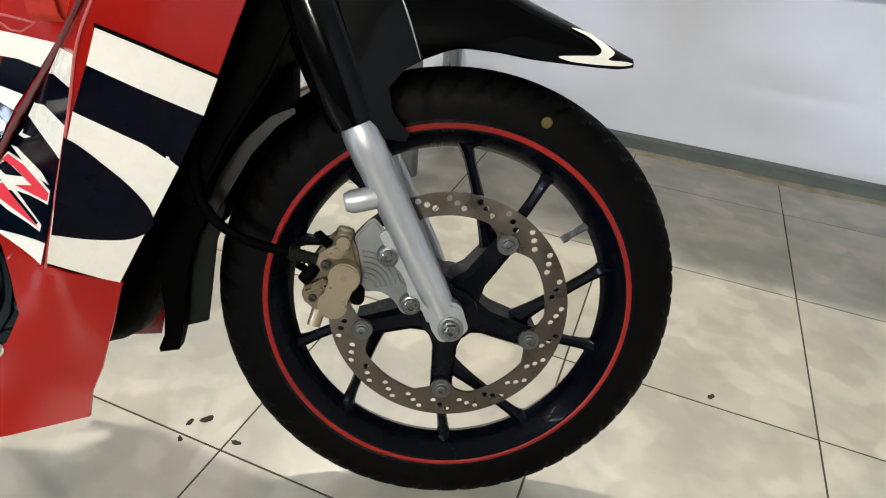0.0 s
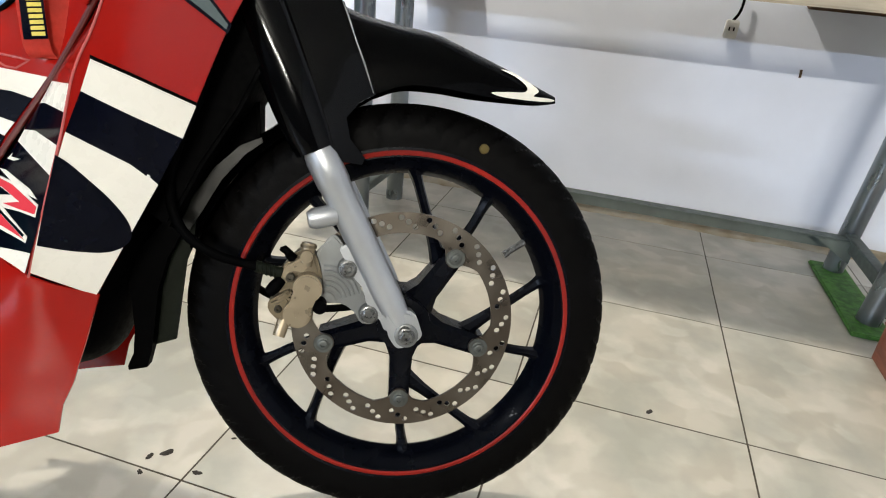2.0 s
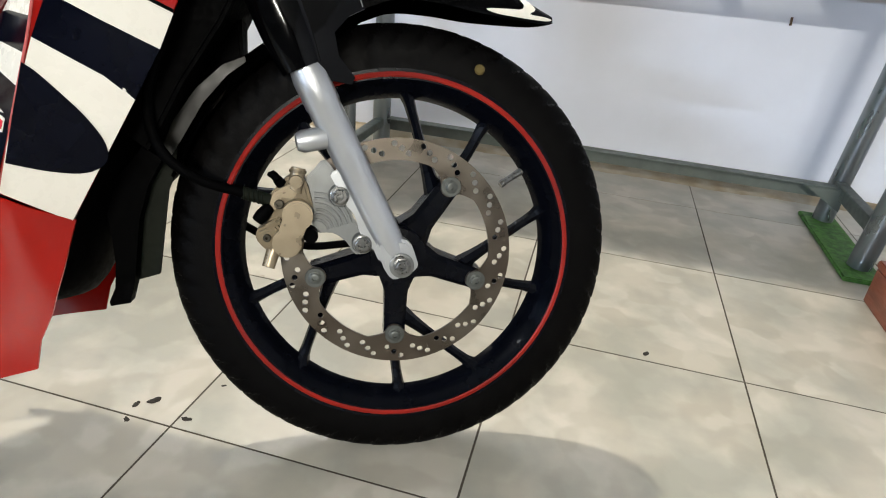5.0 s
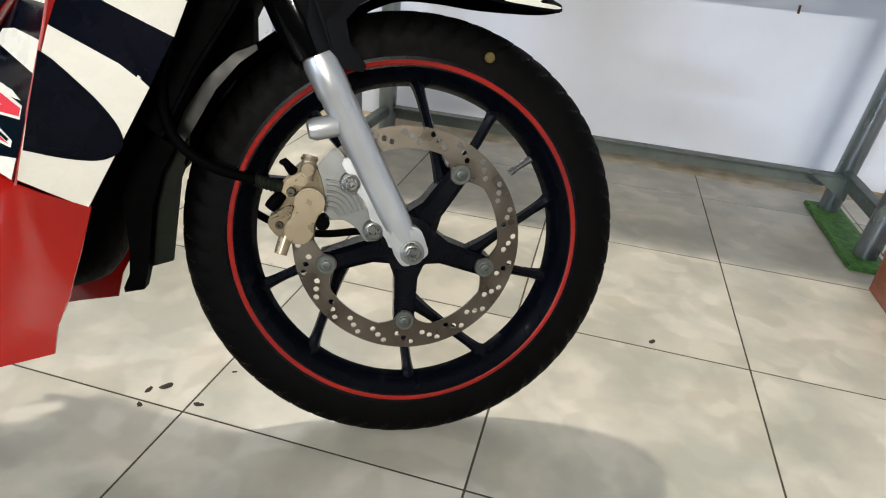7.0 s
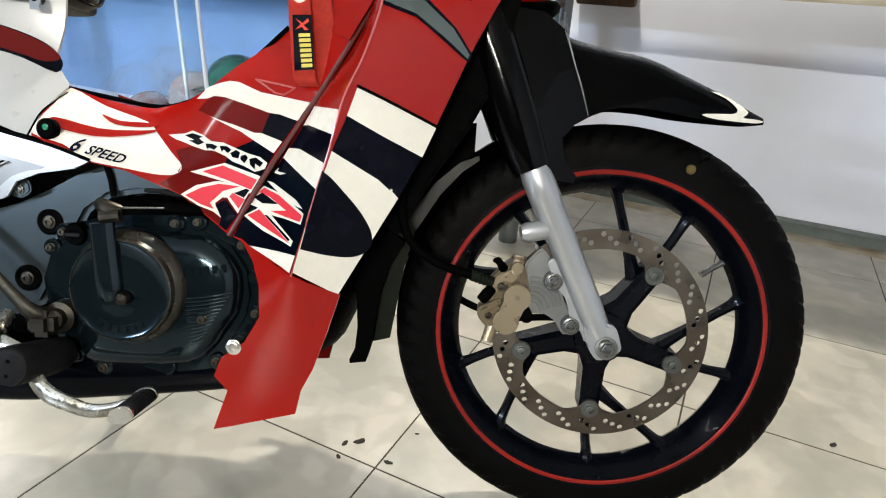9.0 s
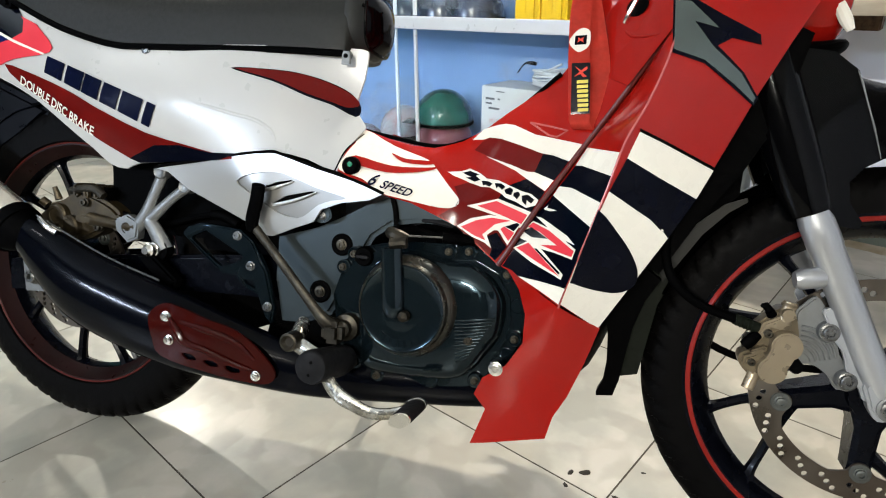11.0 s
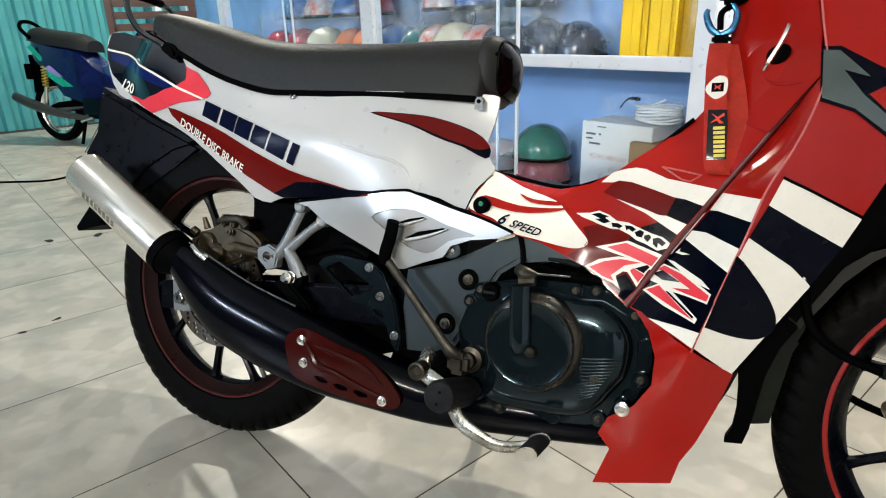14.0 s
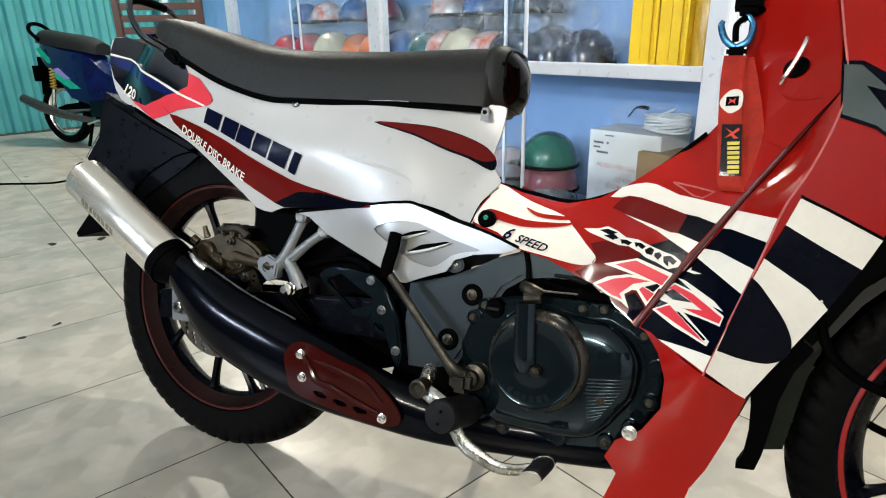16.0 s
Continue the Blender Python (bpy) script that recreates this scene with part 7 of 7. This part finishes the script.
single("wall_nail", tube([(0.977, Y1 - 0.004, 0.516), (0.979, Y1 - 0.004, 0.494)], 0.0035, 6), RUST, "small dark nail in the wall", "nail")

# ---- glass cabinet along the wall ----
GLASS = bpy.data.materials.new("cabinet_glass")
GLASS.use_nodes = True
gb = GLASS.node_tree.nodes["Principled BSDF"]
gb.inputs["Base Color"].default_value = (0.86, 0.92, 0.95, 1)
gb.inputs["Roughness"].default_value = 0.02
gb.inputs["Transmission Weight"].default_value = 1.0
gb.inputs["IOR"].default_value = 1.25
JUG = mat("yellow_plastic", (0.72, 0.44, 0.006), 0.35, vary=0.1, scale=12, coat=0.2)
CARD = mat("white_carton", (0.66, 0.67, 0.68), 0.7, vary=0.06, scale=15)
KRAFT = mat("brown_carton", (0.30, 0.20, 0.11), 0.8, vary=0.15, scale=25, bump=0.1)
PRINT = mat("faded_red_print", (0.50, 0.22, 0.18), 0.7)
PRINTG = mat("grey_print", (0.12, 0.13, 0.15), 0.7)
CABLEW = mat("white_cable", (0.68, 0.69, 0.70), 0.4)


def bag_material():
    m = bpy.data.materials.new("clear_plastic_bag")
    m.use_nodes = True
    nt = m.node_tree
    b = nt.nodes["Principled BSDF"]
    b.inputs["Base Color"].default_value = (0.85, 0.88, 0.92, 1)
    b.inputs["Roughness"].default_value = 0.12
    n = nt.nodes.new("ShaderNodeTexNoise")
    n.inputs["Scale"].default_value = 26.0
    n.inputs["Detail"].default_value = 4.0
    co = nt.nodes.new("ShaderNodeTexCoord")
    nt.links.new(co.outputs["Object"], n.inputs["Vector"])
    bp = nt.nodes.new("ShaderNodeBump")
    bp.inputs["Strength"].default_value = 1.0
    bp.inputs["Distance"].default_value = 0.02
    nt.links.new(n.outputs["Fac"], bp.inputs["Height"])
    nt.links.new(bp.outputs["Normal"], b.inputs["Normal"])
    # clear film; the white highlights on its creases are put into the opacity
    crease = nt.nodes.new("ShaderNodeTexNoise")
    crease.inputs["Scale"].default_value = 34.0
    crease.inputs["Detail"].default_value = 7.0
    crease.inputs["Distortion"].default_value = 1.2
    nt.links.new(co.outputs["Object"], crease.inputs["Vector"])
    mr = nt.nodes.new("ShaderNodeMapRange")
    mr.inputs["From Min"].default_value, mr.inputs["From Max"].default_value = 0.50, 0.66
    mr.inputs["To Min"].default_value, mr.inputs["To Max"].default_value = 0.03, 0.17
    nt.links.new(crease.outputs["Fac"], mr.inputs["Value"])
    nt.links.new(mr.outputs["Result"], b.inputs["Alpha"])
    return m


BAG = bag_material()
cab = thing("display_cabinet", "white aluminium display cabinet with sliding glass doors along the wall", "cabinet", pose(0, 0, 0))
part("back_panel", box(CABL, CABR, CABB - 0.012, CABB, 0.06, 1.95, 0.0), BLUEBACK, cab, "blue back panel")
part("plinth", box(CABL, CABR, CABY + 0.01, CABB, 0.0, 0.02, 0.003), ALUF, cab)
part("top", box(CABL, CABR, CABY, CABB, 1.95, 2.0, 0.003), ALUF, cab)
part("shelf", box(CABL, CABR, CABY + 0.03, CABB - 0.012, 0.615, 0.637, 0.002), ALUF, cab, "white shelf")
part("shelf_rail", box(CABL, CABR, CABY - 0.002, CABY + 0.032, 0.611, 0.656, 0.003), ALUF, cab, "white shelf rail")
part("shelf", box(CABL, CABR, CABY + 0.05, CABB - 0.012, 1.28, 1.30, 0.002), ALUF, cab)
for x, w in ((-0.691, 0.062), (-2.49, 0.115), (-4.34, 0.11), (-5.85, 0.10)):
    part("post", box(x - w / 2, x + w / 2, CABY - 0.006, CABY + 0.05, 0.0, 1.96, 0.004), ALUF, cab, "white aluminium post")
part("side_panel", box(CABR - 0.02, CABR, CABY + 0.05, CABB, 0.06, 1.95, 0.002), ALUF, cab)
for x0, x1 in ((-2.43, -0.72), (-4.29, -2.55), (-5.8, -4.40)):
    mid = (x0 + x1) / 2 + 0.05
    for lo, hi in ((0.045, 0.608), (0.660, 1.93)):
        for a, b, y, frm in ((x0, mid + 0.06, CABY + 0.012, mid + 0.06), (mid - 0.06, x1, CABY + 0.024, mid - 0.06)):
            g = part("glass_door", box(a, b, y - 0.002, y + 0.002, lo, hi), GLASS, cab, "clear sliding glass door")
            g.visible_shadow = False
            part("door_edge", box(frm - 0.007, frm + 0.007, y - 0.005, y + 0.005, lo, hi, 0.001), ALUF, cab, "bright glass edge strip")
# yellow jugs on the shelf
for x in (-1.012, -0.902):
    jug = thing("jug", "tall yellow plastic oil jug standing on the cabinet shelf", "jug", pose(x, 1.26, 0.637), group="yellow jugs")
    part("body", box(-0.052, 0.052, -0.06, 0.06, 0.0, 0.27, 0.016, segments=3), JUG, jug)
    part("neck", lathe([(0.022, 0.265), (0.022, 0.29), (0.018, 0.292)], (0.02, 0, 0), 18, axis="z"), JUG, jug)
    part("cap", lathe([(0.025, 0.288), (0.025, 0.312), (0.022, 0.315)], (0.02, 0, 0), 18, axis="z"), BLK, jug)
    part("side_rib", box(-0.002, 0.002, -0.063, -0.058, 0.03, 0.24, 0.001), JUG, jug)
single("brown_jar", lathe([(0.038, 0.0), (0.042, 0.02), (0.042, 0.22), (0.03, 0.25), (0.03, 0.28)], (-0.815, 1.27, 0.637), 24, axis="z"), mat("amber_plastic", (0.45, 0.25, 0.02), 0.3, vary=0.2), "amber plastic jar on the cabinet shelf", "jar")
# cartons, cable coil below
ctn = thing("white_carton", "white printed carton lying in the lower cabinet", "box", pose(-1.047, 1.27, 0.021))
part("carton_body", box(-0.152, 0.152, -0.07, 0.13, 0.0, 0.388, 0.003), CARD, ctn)
flaty = lambda x, z: -0.0705
for words, x, z in (("M\u0168 B\u1ea2O HI\u1ec2M LO\u1ea0I C\u1ea2", -0.110, 0.249), ("C\u00d3 K\u00cdNH", -0.021, 0.203), ("S\u1ed0 L\u01af\u1ee2NG", -0.065, 0.172)):
    part("printed_words", lettering(words, 0.024, x, z, 0, flaty, -0.0006, 0.0, 0.77), PRINT, ctn, "faded red printed words")
for k in range(4):
    part("print_bar", box(-0.06 + k * 0.018, -0.048 + k * 0.018, -0.0712, -0.0695, 0.133, 0.148), PRINT, ctn, flat=True)
for x, z, w, h in ((-0.130, 0.338, 0.043, 0.011), (-0.072, 0.339, 0.01, 0.010), (-0.130, 0.321, 0.03, 0.009), (-0.115, 0.302, 0.052, 0.011), (-0.082, 0.369, 0.04, 0.006)):
    part("print_bar", box(x, x + w, -0.0712, -0.0695, z, z + h * 0.7), PRINTG, ctn, flat=True)
single("brown_carton", box(-0.962, -0.702, 1.165, 1.34, 0.021, 0.357, 0.003), KRAFT, "brown corrugated carton beside the white one", "box")
coil = bmesh.new()
for k in range(7):
    r = 0.085 - 0.003 * (k % 3)
    tube([(-0.926 + r * math.cos(a), 1.285 + r * 0.75 * math.sin(a), 0.424 + k * 0.008 + 0.004 * math.sin(a * 2 + k)) for a in [2 * math.pi * j / 14 for j in range(15)]], 0.0042, 6, 2, bm=coil)
tube([(-1.005, 1.28, 0.450), (-0.939, 1.27, 0.479), (-0.891, 1.27, 0.501)], 0.0042, 6, 3, bm=coil)
single("cable_coil", coil, CABLEW, "coil of white cable in a bag on the carton", "cable")
single("dark_plug", tube([(-1.081, 1.27, 0.457), (-1.052, 1.27, 0.492), (-1.019, 1.27, 0.497), (-1.0, 1.27, 0.495)], [0.003, 0.003, 0.007, 0.007], 8, 3), BLK, "dark cable plug on the carton", "plug")


def lump(r, seed, squash=(1, 1, 1), amp=0.16, freq=2.2, seg=4):
    bm = bmesh.new()
    bmesh.ops.create_icosphere(bm, subdivisions=seg, radius=1)
    for v in bm.verts:
        n = v.co.normalized()
        d = 1 + amp * noise.noise(n * freq + Vector((seed * 7.1, seed * 3.3, seed))) + amp * 0.5 * abs(noise.noise(n * freq * 3 + Vector((seed, 0, 0))))
        v.co = Vector((n.x * r * squash[0] * d, n.y * r * squash[1] * d, n.z * r * squash[2] * d))
    return bm


def helmet(x, y, z, color, second, label, seed, r=0.125, bagged=True):
    """A half-shell helmet: dome, brim, lining; wrapped in a clear bag."""
    h = thing("helmet", label, "helmet", pose(x, y, z, 0, 0, 30 * seed), group="helmets in the cabinet")
    m1 = mat("helmet_paint", color, 0.22, vary=0.25, scale=18, second=second, coat=0.8)
    prof = [(r * 1.02, 0.0)] + [(r * math.cos(math.pi / 2 * k / 9), 0.02 + r * 0.98 * math.sin(math.pi / 2 * k / 9)) for k in range(9)] + [(0.004, 0.02 + r * 0.98)]
    part("shell", lathe(prof, (0, 0, 0), 32, axis="z"), m1, h)
    part("rim", lathe([(r * 1.03, -0.004), (r * 1.05, 0.004), (r * 1.03, 0.012), (r * 0.98, 0.004)], (0, 0, 0), 32, closed=True, axis="z"), BLK, h)
    part("visor", prism([(r * math.cos(a) * 1.0, 0.0) for a in (0.6, -0.6)] + [(r * 1.5 * math.cos(a), r * 0.05) for a in (-0.45, 0.45)], -r * 0.5, r * 0.5, 0.002), m1, h)
    if bagged:
        b = part("plastic_bag", lump(r * 1.30, seed, (1.1, 1.0, 0.84), 0.26, 2.4), BAG, h, "crumpled clear plastic bag")
        b.location.z = r * 1.12
    return h


single("plastic_bag", lump(1.0, 51, (0.17, 0.095, 0.050), 0.35, 2.6), BAG, "crumpled clear plastic bag round the cable on the carton", "bag", pose(-0.986, 1.285, 0.462))
PALETTE = [((0.42, 0.03, 0.05), (0.30, 0.02, 0.04)), ((0.50, 0.46, 0.34), (0.42, 0.38, 0.28)), ((0.55, 0.16, 0.05), (0.45, 0.10, 0.03)), ((0.03, 0.10, 0.30), (0.02, 0.06, 0.2)), ((0.02, 0.13, 0.12), (0.01, 0.08, 0.08)),
           ((0.5, 0.10, 0.05), (0.5, 0.5, 0.5)), ((0.04, 0.05, 0.08), (0.02, 0.02, 0.03))]
NAMES = ["dark red", "cream", "orange", "blue", "teal green", "red and white", "black"]
UPPER = [(-3.782, 0), (-3.526, 0), (-3.186, 1), (-2.94, 2), (-2.694, 2), (-2.523, 3), (-2.268, 4), (-2.154, 5), (-1.993, 1), (-1.861, 5), (-1.671, 6), (-1.482, 6), (-1.293, 6)]
for i, (x, c) in enumerate(UPPER):
    helmet(x, 1.27 + 0.03 * (i % 2), 0.641, PALETTE[c][0], PALETTE[c][1], NAMES[c] + " helmet in a clear bag on the shelf", i + 1, 0.115 + 0.008 * (i % 3))
for i, (x, c) in enumerate([(-3.641, 3), (-3.357, 5), (-3.026, 3), (-2.742, 0), (-2.174, 5), (-1.938, 3), (-1.606, 6)]):
    helmet(x, 1.34, 0.842, PALETTE[c][0], PALETTE[c][1], NAMES[c] + " helmet in a clear bag on other helmets", i + 20, 0.105)
helmet(-1.459, 1.27, 0.222, (0.015, 0.12, 0.085), (0.01, 0.07, 0.05), "dark green helmet resting on a red one", 31, 0.125, False)
helmet(-1.459, 1.28, 0.118, (0.30, 0.05, 0.07), (0.35, 0.12, 0.12), "faded red helmet under a green one", 32, 0.125, False)
helmet(-1.431, 1.25, 0.024, (0.30, 0.32, 0.32), (0.03, 0.03, 0.04), "grey and black patterned helmet at the bottom", 33, 0.13, False)
helmet(-1.696, 1.27, 0.14, (0.45, 0.25, 0.24), (0.5, 0.5, 0.5), "pale red helmet in a clear bag", 34, 0.115)
helmet(-1.705, 1.26, 0.024, (0.45, 0.42, 0.36), (0.25, 0.3, 0.2), "cream helmet in a clear bag", 35, 0.115)
helmet(-1.98, 1.26, 0.024, (0.4, 0.1, 0.08), (0.5, 0.5, 0.5), "red helmet in a clear bag", 36, 0.115)

# wooden slatted screen behind the tail
screen = thing("slatted_chair", "dark red wooden chair with a slatted back", "chair", pose(-3.54, 0.376, 0.0, 0, 0, 62) @ Matrix.Scale(0.83, 4))
for x in (-0.26, 0.26):
    part("post", prism([(x - 0.022, 0.0), (x + 0.022, 0.0), (x + 0.022, 1.32), (x - 0.022, 1.32)], -0.025, 0.025, 0.005), WOODR, screen)
for k in range(11):
    z = 0.50 + k * 0.075
    part("slat", box(-0.25, 0.25, -0.012, 0.012, z, z + 0.045, 0.004), WOODR, screen)
part("seat", box(-0.28, 0.28, -0.03, 0.45, 0.42, 0.46, 0.006), WOODR, screen)
for x in (-0.25, 0.25):
    part("leg", box(x - 0.022, x + 0.022, 0.40, 0.445, 0.0, 0.42, 0.005), WOODR, screen)
# low wooden step beside the table leg
step = thing("wooden_step", "low red-brown varnished wooden step on the floor beside the table", "step", pose(1.137, 0.44, 0.0))
part("side_board", box(0.0, 0.018, 0.0, 0.388, 0.0, 0.082, 0.002), WOODR2, step)
part("side_board", box(0.36, 0.378, 0.0, 0.388, 0.0, 0.082, 0.002), WOODR2, step)
part("back_board", box(0.02, 0.358, 0.368, 0.386, 0.0, 0.080, 0.002), WOODR2, step)
part("top_board", box(-0.003, 0.382, -0.006, 0.391, 0.0825, 0.1005, 0.003), WOODR2, step)

# the other motorcycle, dark blue, by the teal wall
BLUEP = mat("dark_blue_paint", (0.004, 0.011, 0.075), 0.14, vary=0.4, scale=8, coat=0.4)
GREENG = mat("green_graphic", (0.01, 0.42, 0.25), 0.25, vary=0.2, scale=20)
LILAC = mat("lilac_graphic", (0.30, 0.25, 0.60), 0.25)
SPRING = mat("yellow_spring", (0.55, 0.38, 0.06), 0.35, metal=0.3)
far_bike = thing("motorcycle", "dark blue underbone motorcycle with green graphics by the teal wall", "motorcycle", pose(-5.33, 0.10, 0.0, -4, 0, 30) @ Matrix.Scale(0.83, 4))
fw = part("rear_wheel", lathe([(0.215, -0.025), (0.205, -0.02), (0.19, 0), (0.205, 0.02), (0.215, 0.025)], (0, 0, 0.285), 40, closed=True), CHROME, far_bike, "chromed spoked wheel")
part("tyre", lathe([(0.225, -0.036), (0.265, -0.042), (0.285, -0.02), (0.285, 0.02), (0.265, 0.042), (0.225, 0.036), (0.215, 0.02), (0.215, -0.02)], (0, 0, 0.285), 40, closed=True), RUBBER, fw)
part("hub", lathe([(0.055, -0.06), (0.06, -0.03), (0.06, 0.03), (0.055, 0.06)], (0, 0, 0.285), 24), CAST, fw)
for k in range(18):
    a = 2 * math.pi * k / 18
    part("spoke", tube([(0.055 * math.cos(a), 0.03 if k % 2 else -0.03, 0.285 + 0.055 * math.sin(a)), (0.2 * math.cos(a + 0.25), 0, 0.285 + 0.2 * math.sin(a + 0.25))], 0.002, 5), CHROME, fw)
part("body", loft([(-0.186, 0.83, 0.93, 0.04), (-0.112, 0.75, 0.92, 0.09), (0.0, 0.67, 0.89, 0.12), (0.20, 0.54, 0.86, 0.14), (0.45, 0.42, 0.82, 0.14), (0.65, 0.40, 0.66, 0.13), (0.9, 0.42, 0.62, 0.12), (1.1, 0.5, 0.95, 0.13), (1.2, 0.8, 1.0, 0.1)], sec, 4),
     BLUEP, far_bike, "dark blue painted body")
part("seat", loft([(-0.186, 0.90, 0.98, 0.07), (-0.093, 0.89, 1.015, 0.11), (0.1, 0.86, 0.99, 0.12), (0.4, 0.82, 0.95, 0.12), (0.55, 0.79, 0.89, 0.09)], half_round, 4, True), SEATM, far_bike, "black seat")
part("grab_rail", tube([(-0.074, -0.12, 0.92), (-0.186, -0.11, 1.0), (-0.236, -0.05, 1.06), (-0.236, 0.05, 1.06), (-0.186, 0.11, 1.0), (-0.074, 0.12, 0.92)], 0.017, 10, 4), BLK, far_bike)
part("green_flash", sheet([(-0.124, 0.84), (-0.074, 0.86), (0.02, 0.77), (0.10, 0.72), (0.0, 0.72), (-0.062, 0.78)], lambda x, z: -0.125, 0.05, 0.004), GREENG, far_bike)
part("green_flash", sheet([(0.02, 0.64), (0.12, 0.66), (0.30, 0.55), (0.38, 0.50), (0.25, 0.50), (0.14, 0.56)], lambda x, z: -0.147, 0.05, 0.004), GREENG, far_bike)
part("lilac_flash", sheet([(0.06, 0.66), (0.14, 0.68), (0.28, 0.58), (0.20, 0.59)], lambda x, z: -0.150, 0.05, 0.004), LILAC, far_bike)
part("mudguard", prism([(-0.223, 0.78), (-0.124, 0.76), (-0.074, 0.60), (-0.136, 0.45), (-0.223, 0.44), (-0.211, 0.55)], -0.06, 0.06, 0.01), BLK, far_bike)
part("blank_plate", prism([(-0.245, 0.70), (-0.155, 0.70), (-0.145, 0.56), (-0.235, 0.56)], -0.10, 0.09, 0.004), BLK, far_bike)
part("shock_body", tube([(0.02, -0.15, 0.30), (0.06, -0.15, 0.50)], 0.018, 12), CHROME, far_bike)
shk = part("shock_spring", tube([(0.055 + 0.0005 * k + 0.024 * math.cos(k * 1.05), -0.15 + 0.024 * math.sin(k * 1.05), 0.50 + 0.0042 * k) for k in range(42)], 0.006, 6, 2), SPRING, far_bike, "yellow shock spring")
part("silencer", tube([(0.55, -0.15, 0.22), (0.2, -0.19, 0.27), (-0.070, -0.20, 0.34), (-0.280, -0.20, 0.41)], [0.02, 0.035, 0.045, 0.04], 18, 3), STEEL, far_bike, "polished silencer")
part("swingarm", tube([(0, -0.09, 0.285), (0.5, -0.08, 0.33)], 0.02, 10), CAST, far_bike)
part("engine_block", box(0.42, 0.80, -0.15, 0.15, 0.22, 0.44, 0.04), GUN, far_bike, "dark engine block")
part("side_fairing", prism([(0.06, 0.60), (0.20, 0.62), (0.50, 0.52), (0.80, 0.44), (0.78, 0.34), (0.42, 0.36), (0.20, 0.42)], -0.125, 0.125, 0.02), BLUEP, far_bike, "dark blue side fairing")
part("chain_case", prism([(-0.06, 0.31), (0.10, 0.36), (0.46, 0.40), (0.46, 0.30), (0.10, 0.27)], -0.10, -0.06, 0.01), BLK, far_bike)
part("footpeg_bar", tube([(0.45, -0.18, 0.20), (0.62, -0.20, 0.24)], 0.012, 8), CHROME, far_bike)
part("front_wheel", lathe([(0.225, -0.036), (0.265, -0.042), (0.285, -0.02), (0.285, 0.02), (0.265, 0.042), (0.225, 0.036), (0.20, 0.02), (0.20, -0.02)], (1.22, 0, 0.285), 40, closed=True), RUBBER, far_bike)
part("centre_stand", tube([(0.45, -0.12, 0.25), (0.42, -0.18, 0.0)], 0.014, 8), BLK, far_bike)

# floor cable and specks
single("floor_cable", tube([(-4.2, -0.80, 0.005), (-3.93, -0.49, 0.005), (-3.80, -0.34, 0.005), (-3.76, -0.25, 0.005), (-3.80, -0.12, 0.005), (-3.74, 0.05, 0.005), (-3.9, 0.7, 0.005)], 0.006, 8, 6), BLK, "thin black cable lying on the tiles", "cable")


def speck(x, y, w, seed):
    bm = lump(w, seed, (1.0, 0.55, 0.12), 0.6, 2.0, 2)
    return single("dirt_speck", bm, DIRT, "small dark speck of dirt on the tiles", "dirt", pose(x, y, w * 0.04, 0, 0, 47 * seed), group="dirt specks")


for i, (x, y, w) in enumerate([(-0.054, 0.037, 0.010), (-0.072, 0.022, 0.007), (-0.064, -0.008, 0.006), (0.012, 0.020, 0.007), (0.659, 0.434, 0.008), (0.462, 0.262, 0.004), (-2.46, -0.315, 0.025), (-2.52, -0.48, 0.022), (-1.645, -0.69, 0.012),
                               (-1.675, -0.60, 0.012), (0.30, -0.10, 0.004), (0.02, 0.10, 0.004)]):
    speck(x, y, w, i + 1)

# ---- floor tiles ----
tile_bm = box(-SIZE / 2 + 0.0017, SIZE / 2 - 0.0017, -SIZE / 2 + 0.0017, SIZE / 2 - 0.0017, -0.006, 0.0)
finish(tile_bm, 0.5, False)
tile_me = bpy.data.meshes.new("tile")
tile_bm.to_mesh(tile_me)
tile_bm.free()
tile_me.materials.append(TILE)
far_tiles = bmesh.new()
rng = random.Random(4)
for i in range(-16, 11):
    for j in range(-13, 4):
        cx, cy = GX + (i + 0.5) * SIZE, GY + (j + 0.5) * SIZE
        if not (X0 < cx - SIZE / 2 and cx + SIZE / 2 < X1 and Y0 < cy - SIZE / 2):
            continue
        if cy + SIZE / 2 > Y1:
            join(far_tiles, box(cx - SIZE / 2 + 0.0014, cx + SIZE / 2 - 0.0014, cy - SIZE / 2 + 0.0014, Y1 - 0.001, -0.006, 0.0))
            continue
        if -11 <= i <= 6 and -5 <= j <= 3:
            t = new("tile", tile_me)
            t.parent = floor
            t.matrix_basis = pose(cx, cy, rng.uniform(-0.0001, 0.0001), rng.uniform(-0.02, 0.02), rng.uniform(-0.02, 0.02), 90 * rng.randint(0, 3))
        else:
            join(far_tiles, box(cx - SIZE / 2 + 0.0014, cx + SIZE / 2 - 0.0014, cy - SIZE / 2 + 0.0014, cy + SIZE / 2 - 0.0014, -0.006, 0.0))
tagged(part("tile_field", far_tiles, TILE, floor, flat=True), kind="stuff")
